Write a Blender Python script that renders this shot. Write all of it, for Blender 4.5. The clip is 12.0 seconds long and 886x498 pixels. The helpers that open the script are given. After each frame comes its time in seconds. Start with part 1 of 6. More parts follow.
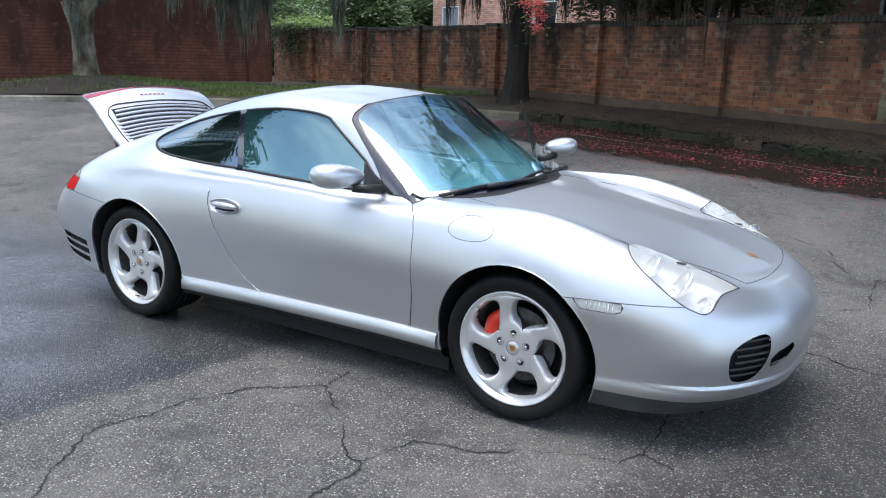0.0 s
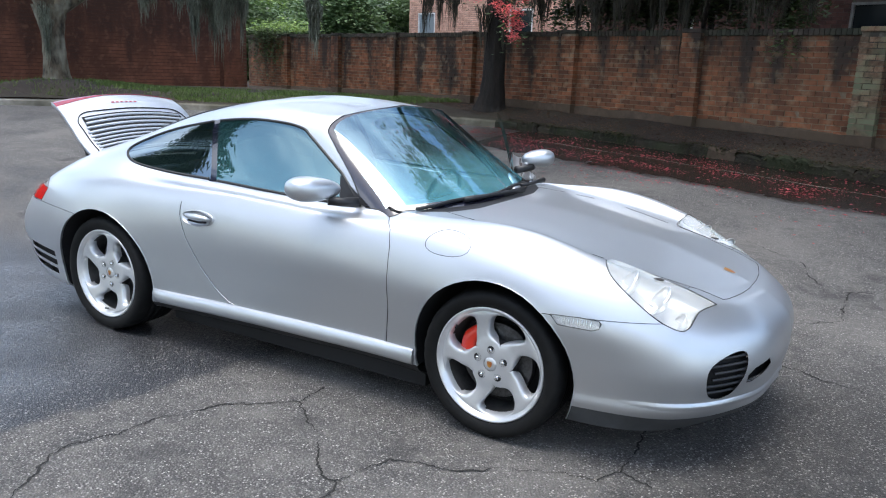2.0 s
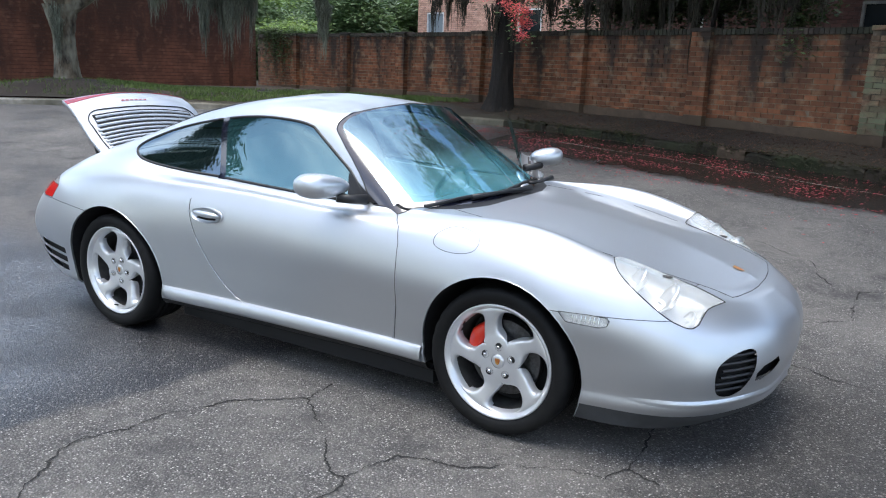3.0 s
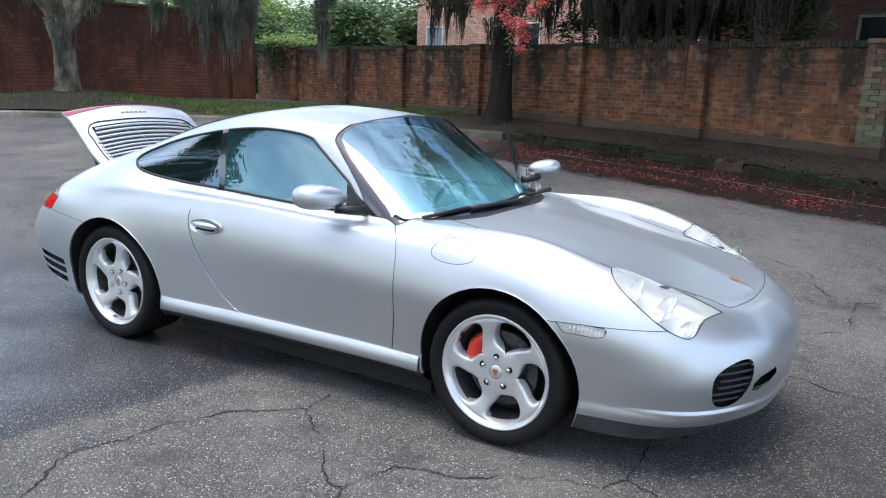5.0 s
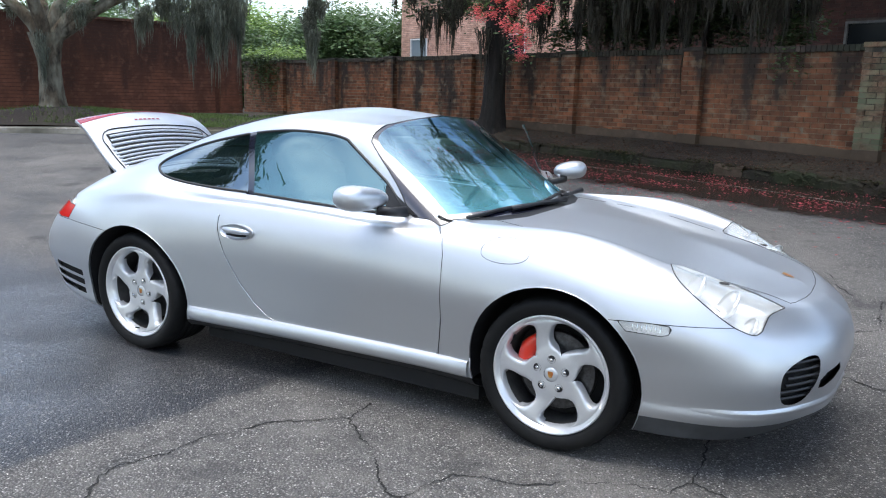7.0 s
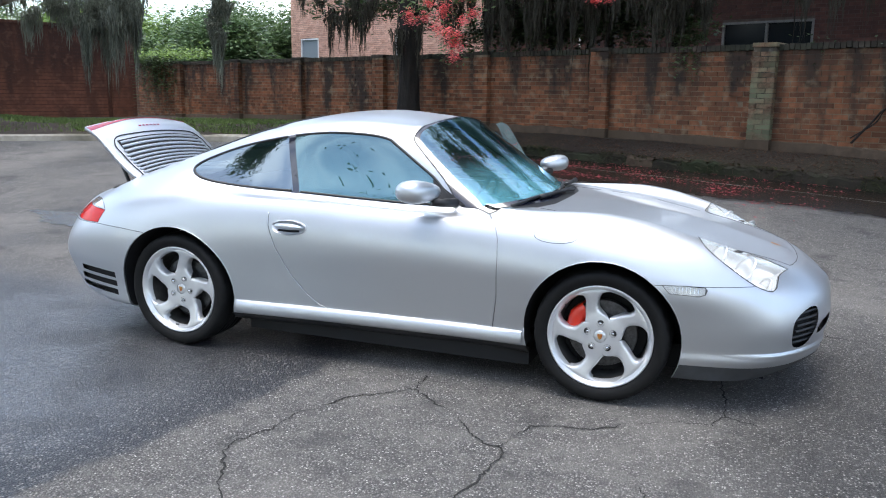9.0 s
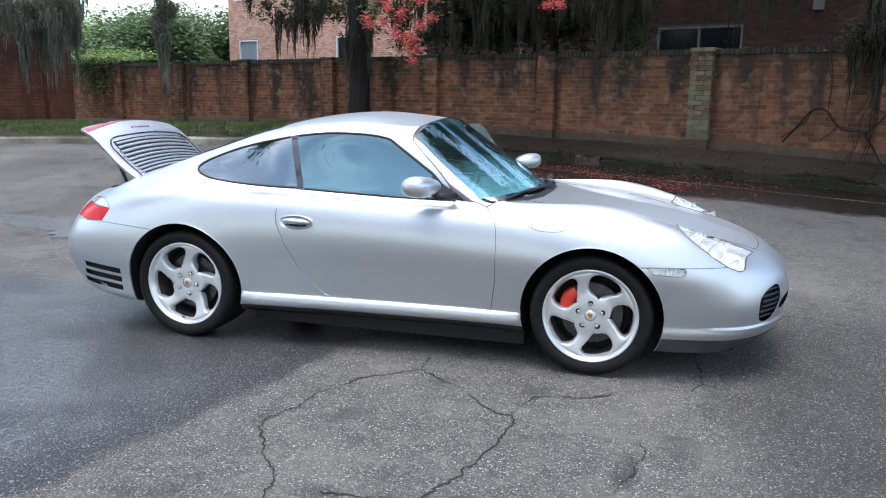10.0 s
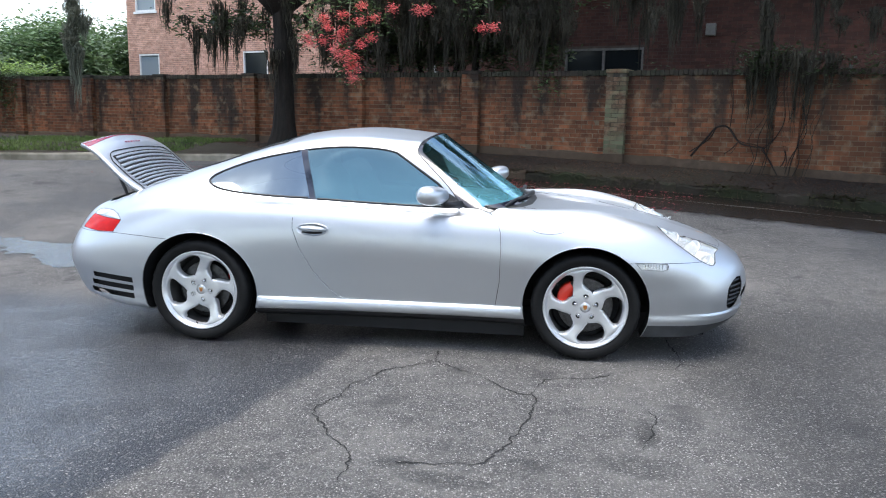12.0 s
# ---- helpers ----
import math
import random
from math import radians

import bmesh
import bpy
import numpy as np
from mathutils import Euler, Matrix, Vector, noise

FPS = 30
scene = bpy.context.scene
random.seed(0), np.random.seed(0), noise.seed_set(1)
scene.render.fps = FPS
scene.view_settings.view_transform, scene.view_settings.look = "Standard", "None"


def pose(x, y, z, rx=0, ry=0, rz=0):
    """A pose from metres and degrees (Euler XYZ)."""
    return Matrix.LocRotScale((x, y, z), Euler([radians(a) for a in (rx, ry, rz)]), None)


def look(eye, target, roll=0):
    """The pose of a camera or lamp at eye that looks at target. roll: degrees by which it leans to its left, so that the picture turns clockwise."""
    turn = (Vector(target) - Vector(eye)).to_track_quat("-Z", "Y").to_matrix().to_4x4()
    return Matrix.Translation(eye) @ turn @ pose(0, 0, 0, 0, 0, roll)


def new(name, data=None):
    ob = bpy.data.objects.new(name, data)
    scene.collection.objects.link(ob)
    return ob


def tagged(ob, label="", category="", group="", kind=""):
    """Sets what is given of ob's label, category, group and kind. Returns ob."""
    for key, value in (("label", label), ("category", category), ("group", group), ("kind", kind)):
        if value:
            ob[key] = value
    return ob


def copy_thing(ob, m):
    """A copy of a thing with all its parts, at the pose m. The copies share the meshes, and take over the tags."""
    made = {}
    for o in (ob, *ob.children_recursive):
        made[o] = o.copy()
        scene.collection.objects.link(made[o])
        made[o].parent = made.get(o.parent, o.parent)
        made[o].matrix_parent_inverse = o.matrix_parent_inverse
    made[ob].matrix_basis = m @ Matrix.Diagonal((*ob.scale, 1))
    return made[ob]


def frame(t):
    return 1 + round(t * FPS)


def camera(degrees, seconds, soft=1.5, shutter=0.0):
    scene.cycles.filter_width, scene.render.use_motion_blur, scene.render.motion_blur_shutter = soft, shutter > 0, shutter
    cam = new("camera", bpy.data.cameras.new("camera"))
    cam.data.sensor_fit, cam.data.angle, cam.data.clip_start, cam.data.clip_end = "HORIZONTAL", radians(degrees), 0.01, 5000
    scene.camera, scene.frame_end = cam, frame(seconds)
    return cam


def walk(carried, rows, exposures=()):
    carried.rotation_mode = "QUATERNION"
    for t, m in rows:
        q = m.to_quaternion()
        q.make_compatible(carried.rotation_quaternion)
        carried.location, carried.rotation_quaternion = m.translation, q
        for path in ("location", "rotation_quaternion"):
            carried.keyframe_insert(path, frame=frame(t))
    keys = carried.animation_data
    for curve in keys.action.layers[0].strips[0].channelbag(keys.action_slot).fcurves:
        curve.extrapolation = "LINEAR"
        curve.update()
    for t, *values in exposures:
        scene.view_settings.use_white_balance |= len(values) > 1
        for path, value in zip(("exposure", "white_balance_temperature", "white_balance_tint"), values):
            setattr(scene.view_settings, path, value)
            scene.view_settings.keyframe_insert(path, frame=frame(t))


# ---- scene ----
cam = camera(58.9, 12.0, soft=1.1)
PATH = [
    (0, (2.559, -3.545, 1.478), (1.52, -1.903, 1.005), 1.6),
    (0.5, (2.522, -3.509, 1.502), (1.506, -1.857, 1.013), 1.9),
    (1, (2.517, -3.493, 1.512), (1.52, -1.83, 1.024), 2.0),
    (1.5, (2.517, -3.498, 1.51), (1.532, -1.822, 1.04), 2.3),
    (2, (2.529, -3.512, 1.506), (1.541, -1.834, 1.049), 2.2),
    (2.5, (2.536, -3.522, 1.497), (1.537, -1.85, 1.042), 2.1),
    (3, (2.533, -3.516, 1.495), (1.527, -1.849, 1.037), 2.2),
    (5, (2.545, -3.525, 1.491), (1.536, -1.851, 1.064), 2.2),
    (5.5, (2.541, -3.516, 1.49), (1.538, -1.837, 1.069), 2.1),
    (6, (2.521, -3.541, 1.471), (1.514, -1.862, 1.063), 1.9),
    (6.5, (2.44, -3.609, 1.422), (1.433, -1.924, 1.04), 1.6),
    (7, (2.262, -3.593, 1.409), (1.29, -1.89, 1.017), 1.5),
    (7.2, (2.162, -3.573, 1.411), (1.203, -1.862, 1.018), 1.2),
    (8.8, (1.744, -4.235, 1.411), (1.012, -2.412, 1.037), 0.7),
    (9, (1.739, -4.331, 1.42), (1.039, -2.499, 1.03), 0.7),
    (9.5, (1.681, -4.542, 1.431), (1.026, -2.694, 1.033), 0.7),
    (10, (1.524, -4.756, 1.422), (0.98, -2.87, 1.038), 0.7),
    (10.5, (1.428, -4.955, 1.411), (0.94, -3.053, 1.03), 0.7),
    (11, (1.351, -5.155, 1.417), (0.916, -3.239, 1.045), 0.5),
    (11.5, (1.225, -5.275, 1.423), (0.809, -3.351, 1.066), 0.5),
    (12, (0.993, -5.327, 1.421), (0.708, -3.377, 1.08), 1.0),
]
walk(cam, [(t, look(eye, target, roll)) for t, eye, target, roll in PATH], exposures=[(0, 1.49, 6550, 8), (7, 1.54, 6550, 8), (12, 1.64, 6550, 8)])

# ---------------------------------------------------------------- daylight
world = bpy.data.worlds.new("sky")
scene.world = world
world.use_nodes = True
wn, wl = world.node_tree.nodes, world.node_tree.links
sky = wn.new("ShaderNodeTexSky")
sky.sky_type, sky.sun_disc = "NISHITA", False
sky.sun_elevation, sky.sun_rotation = radians(81), radians(215)
sky.air_density, sky.dust_density, sky.ozone_density = 1.0, 1.6, 1.4
wn["Background"].inputs["Strength"].default_value = 0.15
# broken cloud: paler and brighter where it is thick
way = wn.new("ShaderNodeTexCoord")
stretch = wn.new("ShaderNodeMapping")
stretch.inputs["Scale"].default_value = (1.0, 1.0, 2.2)
wl.new(way.outputs["Generated"], stretch.inputs["Vector"])
cloud_noise = wn.new("ShaderNodeTexNoise")
cloud_noise.inputs["Scale"].default_value, cloud_noise.inputs["Detail"].default_value, cloud_noise.inputs["Roughness"].default_value = 2.6, 7.0, 0.55
wl.new(stretch.outputs[0], cloud_noise.inputs["Vector"])
tint = wn.new("ShaderNodeHueSaturation")
for key, low, high in (("Saturation", 1.0, 0.45), ("Value", 0.8, 1.4)):
    span = wn.new("ShaderNodeMapRange")
    span.interpolation_type = "SMOOTHSTEP"
    span.inputs["From Min"].default_value, span.inputs["From Max"].default_value = 0.4, 0.64
    span.inputs["To Min"].default_value, span.inputs["To Max"].default_value = low, high
    wl.new(cloud_noise.outputs["Fac"], span.inputs["Value"])
    wl.new(span.outputs[0], tint.inputs[key])
wl.new(sky.outputs["Color"], tint.inputs["Color"])
wl.new(tint.outputs["Color"], wn["Background"].inputs["Color"])
sun_data = bpy.data.lights.new("sun", "SUN")
sun_data.energy, sun_data.angle, sun_data.color = 1.0, radians(34), (1.0, 0.97, 0.92)
sun = new("sun", sun_data)
sun.matrix_world = look((-0.9, -1.3, 10), (0, 0, 0))

# ---------------------------------------------------------------- materials


def shader(name, colour=(0.5, 0.5, 0.5), rough=0.5, metal=0.0, coat=0.0, **more):
    m = bpy.data.materials.new(name)
    m.use_nodes = True
    b = m.node_tree.nodes["Principled BSDF"]
    b.inputs["Base Color"].default_value = (*colour, 1)
    b.inputs["Roughness"].default_value = rough
    b.inputs["Metallic"].default_value = metal
    b.inputs["Coat Weight"].default_value = coat
    b.inputs["Coat Roughness"].default_value = 0.03
    for key, value in more.items():
        b.inputs[key.replace("_", " ")].default_value = value
    return m


def grain(m, low, high, scale=20.0, detail=6.0, bump=0.0, distance=0.01, stretch=(1, 1, 1), rough=None, random_tint=0.0, big=None, space="Object"):
    """Two-scale colour variation, relief and roughness on a Principled material, in metres of the object."""
    nt = m.node_tree
    n, l = nt.nodes, nt.links
    b = n["Principled BSDF"]
    co = n.new("ShaderNodeTexCoord")
    mp = n.new("ShaderNodeMapping")
    mp.inputs["Scale"].default_value = stretch
    geo = n.new("ShaderNodeNewGeometry")
    l.new(geo.outputs["Position"] if space == "World" else co.outputs["Object"], mp.inputs["Vector"])
    a = n.new("ShaderNodeTexNoise")
    a.inputs["Scale"].default_value, a.inputs["Detail"].default_value, a.inputs["Roughness"].default_value = scale, detail, 0.65
    l.new(mp.outputs[0], a.inputs["Vector"])
    ramp = n.new("ShaderNodeValToRGB")
    ramp.color_ramp.elements[0].position, ramp.color_ramp.elements[1].position = 0.3, 0.7
    ramp.color_ramp.elements[0].color, ramp.color_ramp.elements[1].color = (*low, 1), (*high, 1)
    l.new(a.outputs["Fac"], ramp.inputs["Fac"])
    colour = ramp.outputs["Color"]
    if big:
        c = n.new("ShaderNodeTexNoise")
        c.inputs["Scale"].default_value, c.inputs["Detail"].default_value = big[0], 4.0
        l.new(mp.outputs[0], c.inputs["Vector"])
        r2 = n.new("ShaderNodeValToRGB")
        r2.color_ramp.elements[0].position, r2.color_ramp.elements[1].position = 0.42, 0.62
        l.new(c.outputs["Fac"], r2.inputs["Fac"])
        mix = n.new("ShaderNodeMix")
        mix.data_type = "RGBA"
        l.new(r2.outputs["Color"], mix.inputs["Factor"])
        l.new(colour, mix.inputs["A"])
        mix.inputs["B"].default_value = (*big[1], 1)
        colour = mix.outputs["Result"]
    if random_tint:
        info = n.new("ShaderNodeObjectInfo")
        isl = n.new("ShaderNodeNewGeometry")
        add = n.new("ShaderNodeMath")
        l.new(info.outputs["Random"], add.inputs[0])
        l.new(isl.outputs["Random Per Island"], add.inputs[1])
        fr = n.new("ShaderNodeMath")
        fr.operation = "FRACT"
        l.new(add.outputs[0], fr.inputs[0])
        mr = n.new("ShaderNodeMapRange")
        mr.inputs["To Min"].default_value, mr.inputs["To Max"].default_value = 1 - random_tint, 1 + random_tint
        l.new(fr.outputs[0], mr.inputs["Value"])
        hsv = n.new("ShaderNodeHueSaturation")
        l.new(mr.outputs[0], hsv.inputs["Value"])
        l.new(colour, hsv.inputs["Color"])
        colour = hsv.outputs["Color"]
    l.new(colour, b.inputs["Base Color"])
    if rough:
        mr = n.new("ShaderNodeMapRange")
        mr.inputs["To Min"].default_value, mr.inputs["To Max"].default_value = rough
        l.new(a.outputs["Fac"], mr.inputs["Value"])
        l.new(mr.outputs[0], b.inputs["Roughness"])
    if bump:
        bp = n.new("ShaderNodeBump")
        bp.inputs["Strength"].default_value, bp.inputs["Distance"].default_value = bump, distance
        l.new(a.outputs["Fac"], bp.inputs["Height"])
        l.new(bp.outputs[0], b.inputs["Normal"])
    return m


def paint():
    """Metallic silver lacquer: fine flake, a little dirt and a clear coat."""
    m = shader("silver_paint", (0.56, 0.57, 0.58), 0.4, 0.93, 0.4)
    m.node_tree.nodes["Principled BSDF"].inputs["Coat Roughness"].default_value = 0.025
    n, l = m.node_tree.nodes, m.node_tree.links
    b = n["Principled BSDF"]
    co = n.new("ShaderNodeTexCoord")
    flake = n.new("ShaderNodeTexNoise")
    flake.inputs["Scale"].default_value, flake.inputs["Detail"].default_value = 900, 2
    l.new(co.outputs["Object"], flake.inputs["Vector"])
    dirt = n.new("ShaderNodeTexNoise")
    dirt.inputs["Scale"].default_value, dirt.inputs["Detail"].default_value = 5, 8
    l.new(co.outputs["Object"], dirt.inputs["Vector"])
    mr = n.new("ShaderNodeMapRange")
    mr.inputs["To Min"].default_value, mr.inputs["To Max"].default_value = 0.37, 0.44
    l.new(dirt.outputs["Fac"], mr.inputs["Value"])
    l.new(mr.outputs[0], b.inputs["Roughness"])
    ramp = n.new("ShaderNodeValToRGB")
    ramp.color_ramp.elements[0].color, ramp.color_ramp.elements[1].color = (0.57, 0.595, 0.625, 1), (0.67, 0.695, 0.725, 1)
    l.new(flake.outputs["Fac"], ramp.inputs["Fac"])
    l.new(ramp.outputs["Color"], b.inputs["Base Color"])
    return m


def pane(name, tint, veil_colour, veil_amount, low, high, gloss_rough=0.015, index=2.1, face=(0.84, 0.94, 1.0)):
    """A single sheet of car glass: see-through tint, a diffuse veil that can thicken downwards, and a mirror-like face.
    """
    m = bpy.data.materials.new(name)
    m.use_nodes = True
    n, l = m.node_tree.nodes, m.node_tree.links
    n.remove(n["Principled BSDF"])
    clear = n.new("ShaderNodeBsdfTransparent")
    clear.inputs["Color"].default_value = (*tint, 1)
    veil = n.new("ShaderNodeBsdfDiffuse")
    veil.inputs["Color"].default_value = (*veil_colour, 1)
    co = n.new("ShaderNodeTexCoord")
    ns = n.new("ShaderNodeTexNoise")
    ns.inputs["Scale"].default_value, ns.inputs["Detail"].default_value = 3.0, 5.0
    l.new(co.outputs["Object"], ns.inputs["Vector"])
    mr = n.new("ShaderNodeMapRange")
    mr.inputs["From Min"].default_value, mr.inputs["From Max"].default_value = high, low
    mr.inputs["To Min"].default_value, mr.inputs["To Max"].default_value = veil_amount
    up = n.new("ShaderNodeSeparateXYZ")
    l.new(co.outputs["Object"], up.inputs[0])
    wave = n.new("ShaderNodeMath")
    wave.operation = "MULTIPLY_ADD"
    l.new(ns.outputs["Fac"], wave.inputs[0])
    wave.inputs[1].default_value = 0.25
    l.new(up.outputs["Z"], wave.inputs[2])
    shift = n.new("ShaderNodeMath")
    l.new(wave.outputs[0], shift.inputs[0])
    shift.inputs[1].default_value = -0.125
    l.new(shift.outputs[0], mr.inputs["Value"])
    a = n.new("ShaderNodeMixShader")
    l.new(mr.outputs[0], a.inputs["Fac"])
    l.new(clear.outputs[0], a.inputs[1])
    l.new(veil.outputs[0], a.inputs[2])
    shine = n.new("ShaderNodeBsdfGlossy")
    shine.inputs["Roughness"].default_value = gloss_rough
    shine.inputs["Color"].default_value = (*face, 1)
    fres = n.new("ShaderNodeFresnel")
    fres.inputs["IOR"].default_value = index
    b = n.new("ShaderNodeMixShader")
    l.new(fres.outputs[0], b.inputs["Fac"])
    l.new(a.outputs[0], b.inputs[1])
    l.new(shine.outputs[0], b.inputs[2])
    l.new(b.outputs[0], n["Material Output"].inputs["Surface"])
    return m


PAINT = paint()
BLACK = grain(shader("black_plastic", (0.012, 0.012, 0.014), 0.45), (0.009, 0.009, 0.01), (0.018, 0.018, 0.02), 40, rough=(0.35, 0.55))
LIP = grain(shader("grey_lip", (0.05, 0.053, 0.057), 0.5), (0.035, 0.037, 0.04), (0.065, 0.068, 0.072), 12, rough=(0.4, 0.6))
BAND = shader("black_glass", (0.012, 0.013, 0.024), 0.08, 0, 0.8, Coat_IOR=1.6)
TRIM = shader("seal_rubber", (0.014, 0.014, 0.015), 0.5)
RUBBER = grain(shader("tyre_rubber", (0.015, 0.015, 0.016), 0.6), (0.005, 0.005, 0.0055), (0.011, 0.011, 0.0108), 30, rough=(0.5, 0.75))
RUBBER.node_tree.nodes["Principled BSDF"].inputs["Specular IOR Level"].default_value = 0.22
SEAM = shader("panel_gap", (0.006, 0.006, 0.007), 0.8)
# the teal veils paint in the cabin's reflection, strongest low on the glass
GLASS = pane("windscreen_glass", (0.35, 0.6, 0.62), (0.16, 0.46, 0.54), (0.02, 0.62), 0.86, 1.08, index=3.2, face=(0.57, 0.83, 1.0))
SIDE_GLASS = pane("side_glass", (0.04, 0.065, 0.07), (0.09, 0.26, 0.28), (0.06, 0.3), 0.95, 1.25, index=2.7, face=(0.66, 0.92, 0.98))
QUARTER = pane("quarter_glass", (0.16, 0.22, 0.23), (0.08, 0.16, 0.18), (0.02, 0.06), 1.0, 1.3, index=3.0, face=(0.78, 0.92, 1.0))
LENS = pane("lens", (0.95, 0.96, 0.97), (0.8, 0.81, 0.79), (0.27, 0.27), 0.0, 1.0, index=1.5)
MARKER_LENS = pane("marker_lens", (0.95, 0.96, 0.97), (0.85, 0.86, 0.88), (0.12, 0.12), 0.0, 1.0, index=1.5)
RED_LENS = grain(shader("red_lens", (0.5, 0.02, 0.015), 0.2, 0, 0.0, Specular_IOR_Level=0.15), (0.4, 0.003, 0.002), (0.52, 0.006, 0.004), 25)
CLEAR_LAMP = grain(shader("clear_lamp", (0.6, 0.62, 0.64), 0.15, 0.2, 1.0), (0.5, 0.52, 0.54), (0.72, 0.74, 0.76), 20)
RIM = grain(shader("wheel_silver", (0.7, 0.71, 0.72), 0.3, 0.6, 0.6), (0.64, 0.65, 0.66), (0.74, 0.75, 0.76), 8, rough=(0.26, 0.38))
# darker metal for the inside of the wheels
BARREL = grain(shader("dark_barrel_metal", (0.1, 0.1, 0.105), 0.5, 0.6), (0.05, 0.048, 0.046), (0.13, 0.127, 0.125), 14)
CHROME = shader("chrome", (0.75, 0.76, 0.78), 0.12, 1.0)
SATIN = shader("satin_reflector", (0.78, 0.79, 0.8), 0.34, 0.85)
LAMP_BOWL = grain(shader("lamp_bowl", (0.72, 0.73, 0.74), 0.25, 0.4), (0.7, 0.71, 0.72), (0.86, 0.87, 0.88), 14)
STRIP_RED = grain(shader("strip_red", (0.25, 0.01, 0.03), 0.2, 0, 1.0), (0.22, 0.012, 0.03), (0.36, 0.03, 0.06), 25)
DISC = grain(shader("brake_disc", (0.2, 0.2, 0.21), 0.35, 0.8), (0.05, 0.05, 0.05), (0.13, 0.13, 0.135), 60)
RED_PAINT = shader("caliper_red", (0.75, 0.03, 0.01), 0.3, 0, 0.6)
CREST = grain(shader("crest_enamel", (0.5, 0.25, 0.05), 0.3, 0.5), (0.45, 0.06, 0.02), (0.6, 0.4, 0.1), 60)
CABIN = grain(shader("cabin_trim", (0.02, 0.02, 0.022), 0.7), (0.015, 0.015, 0.016), (0.03, 0.03, 0.032), 30)
LEATHER = grain(shader("seat_leather", (0.05, 0.05, 0.052), 0.5), (0.035, 0.035, 0.038), (0.07, 0.07, 0.072), 25, bump=0.2)
def asphalt():
    """Worn asphalt: pale chips in dark binder, rain-dark stretches and a film of water in places."""
    m = shader("asphalt", (0.08, 0.08, 0.082), 0.7)
    n, l = m.node_tree.nodes, m.node_tree.links
    b = n["Principled BSDF"]

    def math_node(op, a, c=None, clamp=False):
        k = n.new("ShaderNodeMath")
        k.operation, k.use_clamp = op, clamp
        for i, v in enumerate((a, c)):
            if v is None:
                continue
            if isinstance(v, (int, float)):
                k.inputs[i].default_value = v
            else:
                l.new(v, k.inputs[i])
        return k.outputs[0]

    def soft(value, low, high):
        r = n.new("ShaderNodeMapRange")
        r.interpolation_type = "SMOOTHSTEP"
        l.new(value, r.inputs["Value"])
        r.inputs["From Min"].default_value, r.inputs["From Max"].default_value = low, high
        return r.outputs[0]

    def blend(fac, a, c):
        k = n.new("ShaderNodeMix")
        k.data_type = "RGBA"
        if isinstance(fac, float):
            k.inputs["Factor"].default_value = fac
        else:
            l.new(fac, k.inputs["Factor"])
        for key, v in (("A", a), ("B", c)):
            if isinstance(v, tuple):
                k.inputs[key].default_value = (*v, 1)
            else:
                l.new(v, k.inputs[key])
        return k.outputs["Result"]

    def speckle(scale, detail, vector):
        k = n.new("ShaderNodeTexNoise")
        k.inputs["Scale"].default_value, k.inputs["Detail"].default_value, k.inputs["Roughness"].default_value = scale, detail, 0.6
        l.new(vector, k.inputs["Vector"])
        return k.outputs["Fac"]

    place = n.new("ShaderNodeNewGeometry").outputs["Position"]
    split = n.new("ShaderNodeSeparateXYZ")
    l.new(place, split.inputs[0])
    x, y = split.outputs["X"], split.outputs["Y"]
    chips = n.new("ShaderNodeTexVoronoi")
    chips.inputs["Scale"].default_value = 125
    l.new(place, chips.inputs["Vector"])
    tone = n.new("ShaderNodeSeparateColor")
    l.new(chips.outputs["Color"], tone.inputs[0])
    ramp = n.new("ShaderNodeValToRGB")
    ramp.color_ramp.elements[0].position, ramp.color_ramp.elements[0].color = 0.0, (0.055, 0.053, 0.05, 1)
    ramp.color_ramp.elements[1].position, ramp.color_ramp.elements[1].color = 1.0, (0.66, 0.63, 0.59, 1)
    for at, v in ((0.4, 0.145), (0.7, 0.2), (0.9, 0.28)):
        e = ramp.color_ramp.elements.new(at)
        e.color = (v, v * 0.955, v * 0.91, 1)
    l.new(tone.outputs[0], ramp.inputs["Fac"])
    mid = speckle(9, 8, place)
    large = speckle(0.9, 6, place)
    stain = speckle(2.3, 5, place)
    colour = blend(soft(chips.outputs["Distance"], 0.2, 0.75), ramp.outputs["Color"], (0.06, 0.058, 0.056))
    colour = blend(math_node("MULTIPLY", soft(mid, 0.4, 0.8), 0.7), colour, (0.17, 0.161, 0.15))
    colour = blend(math_node("MULTIPLY", soft(stain, 0.56, 0.68), 0.55), colour, (0.03, 0.03, 0.031))
    colour = blend(math_node("MULTIPLY", soft(large, 0.45, 0.65), 0.3), colour, (0.25, 0.235, 0.216))
    # soaked strip beside the car's rear wheel
    wobble = math_node("MULTIPLY", math_node("SUBTRACT", speckle(2.6, 6, place), 0.5), 0.34)
    edge = math_node("ADD", math_node("ADD", math_node("MULTIPLY", y, 0.235), 0.03), wobble)
    wet = soft(math_node("SUBTRACT", edge, x), -0.03, 0.07)
    wet = math_node("MULTIPLY", wet, soft(math_node("ADD", y, wobble), 0.55, -0.35))
    wet = math_node("MULTIPLY", wet, soft(x, -6.0, -4.4))
    # damp ground ahead of the car, and along the gutter
    drift = math_node("MULTIPLY", math_node("SUBTRACT", speckle(0.45, 3, place), 0.5), 2.4)
    ahead = math_node("MULTIPLY", soft(math_node("ADD", math_node("ADD", x, drift), math_node("MULTIPLY", wobble, 1.6)), 1.6, 2.25), soft(y, 1.6, 0.2))
    ahead = math_node("MULTIPLY", ahead, soft(math_node("ADD", y, drift), -5.2, -3.0))
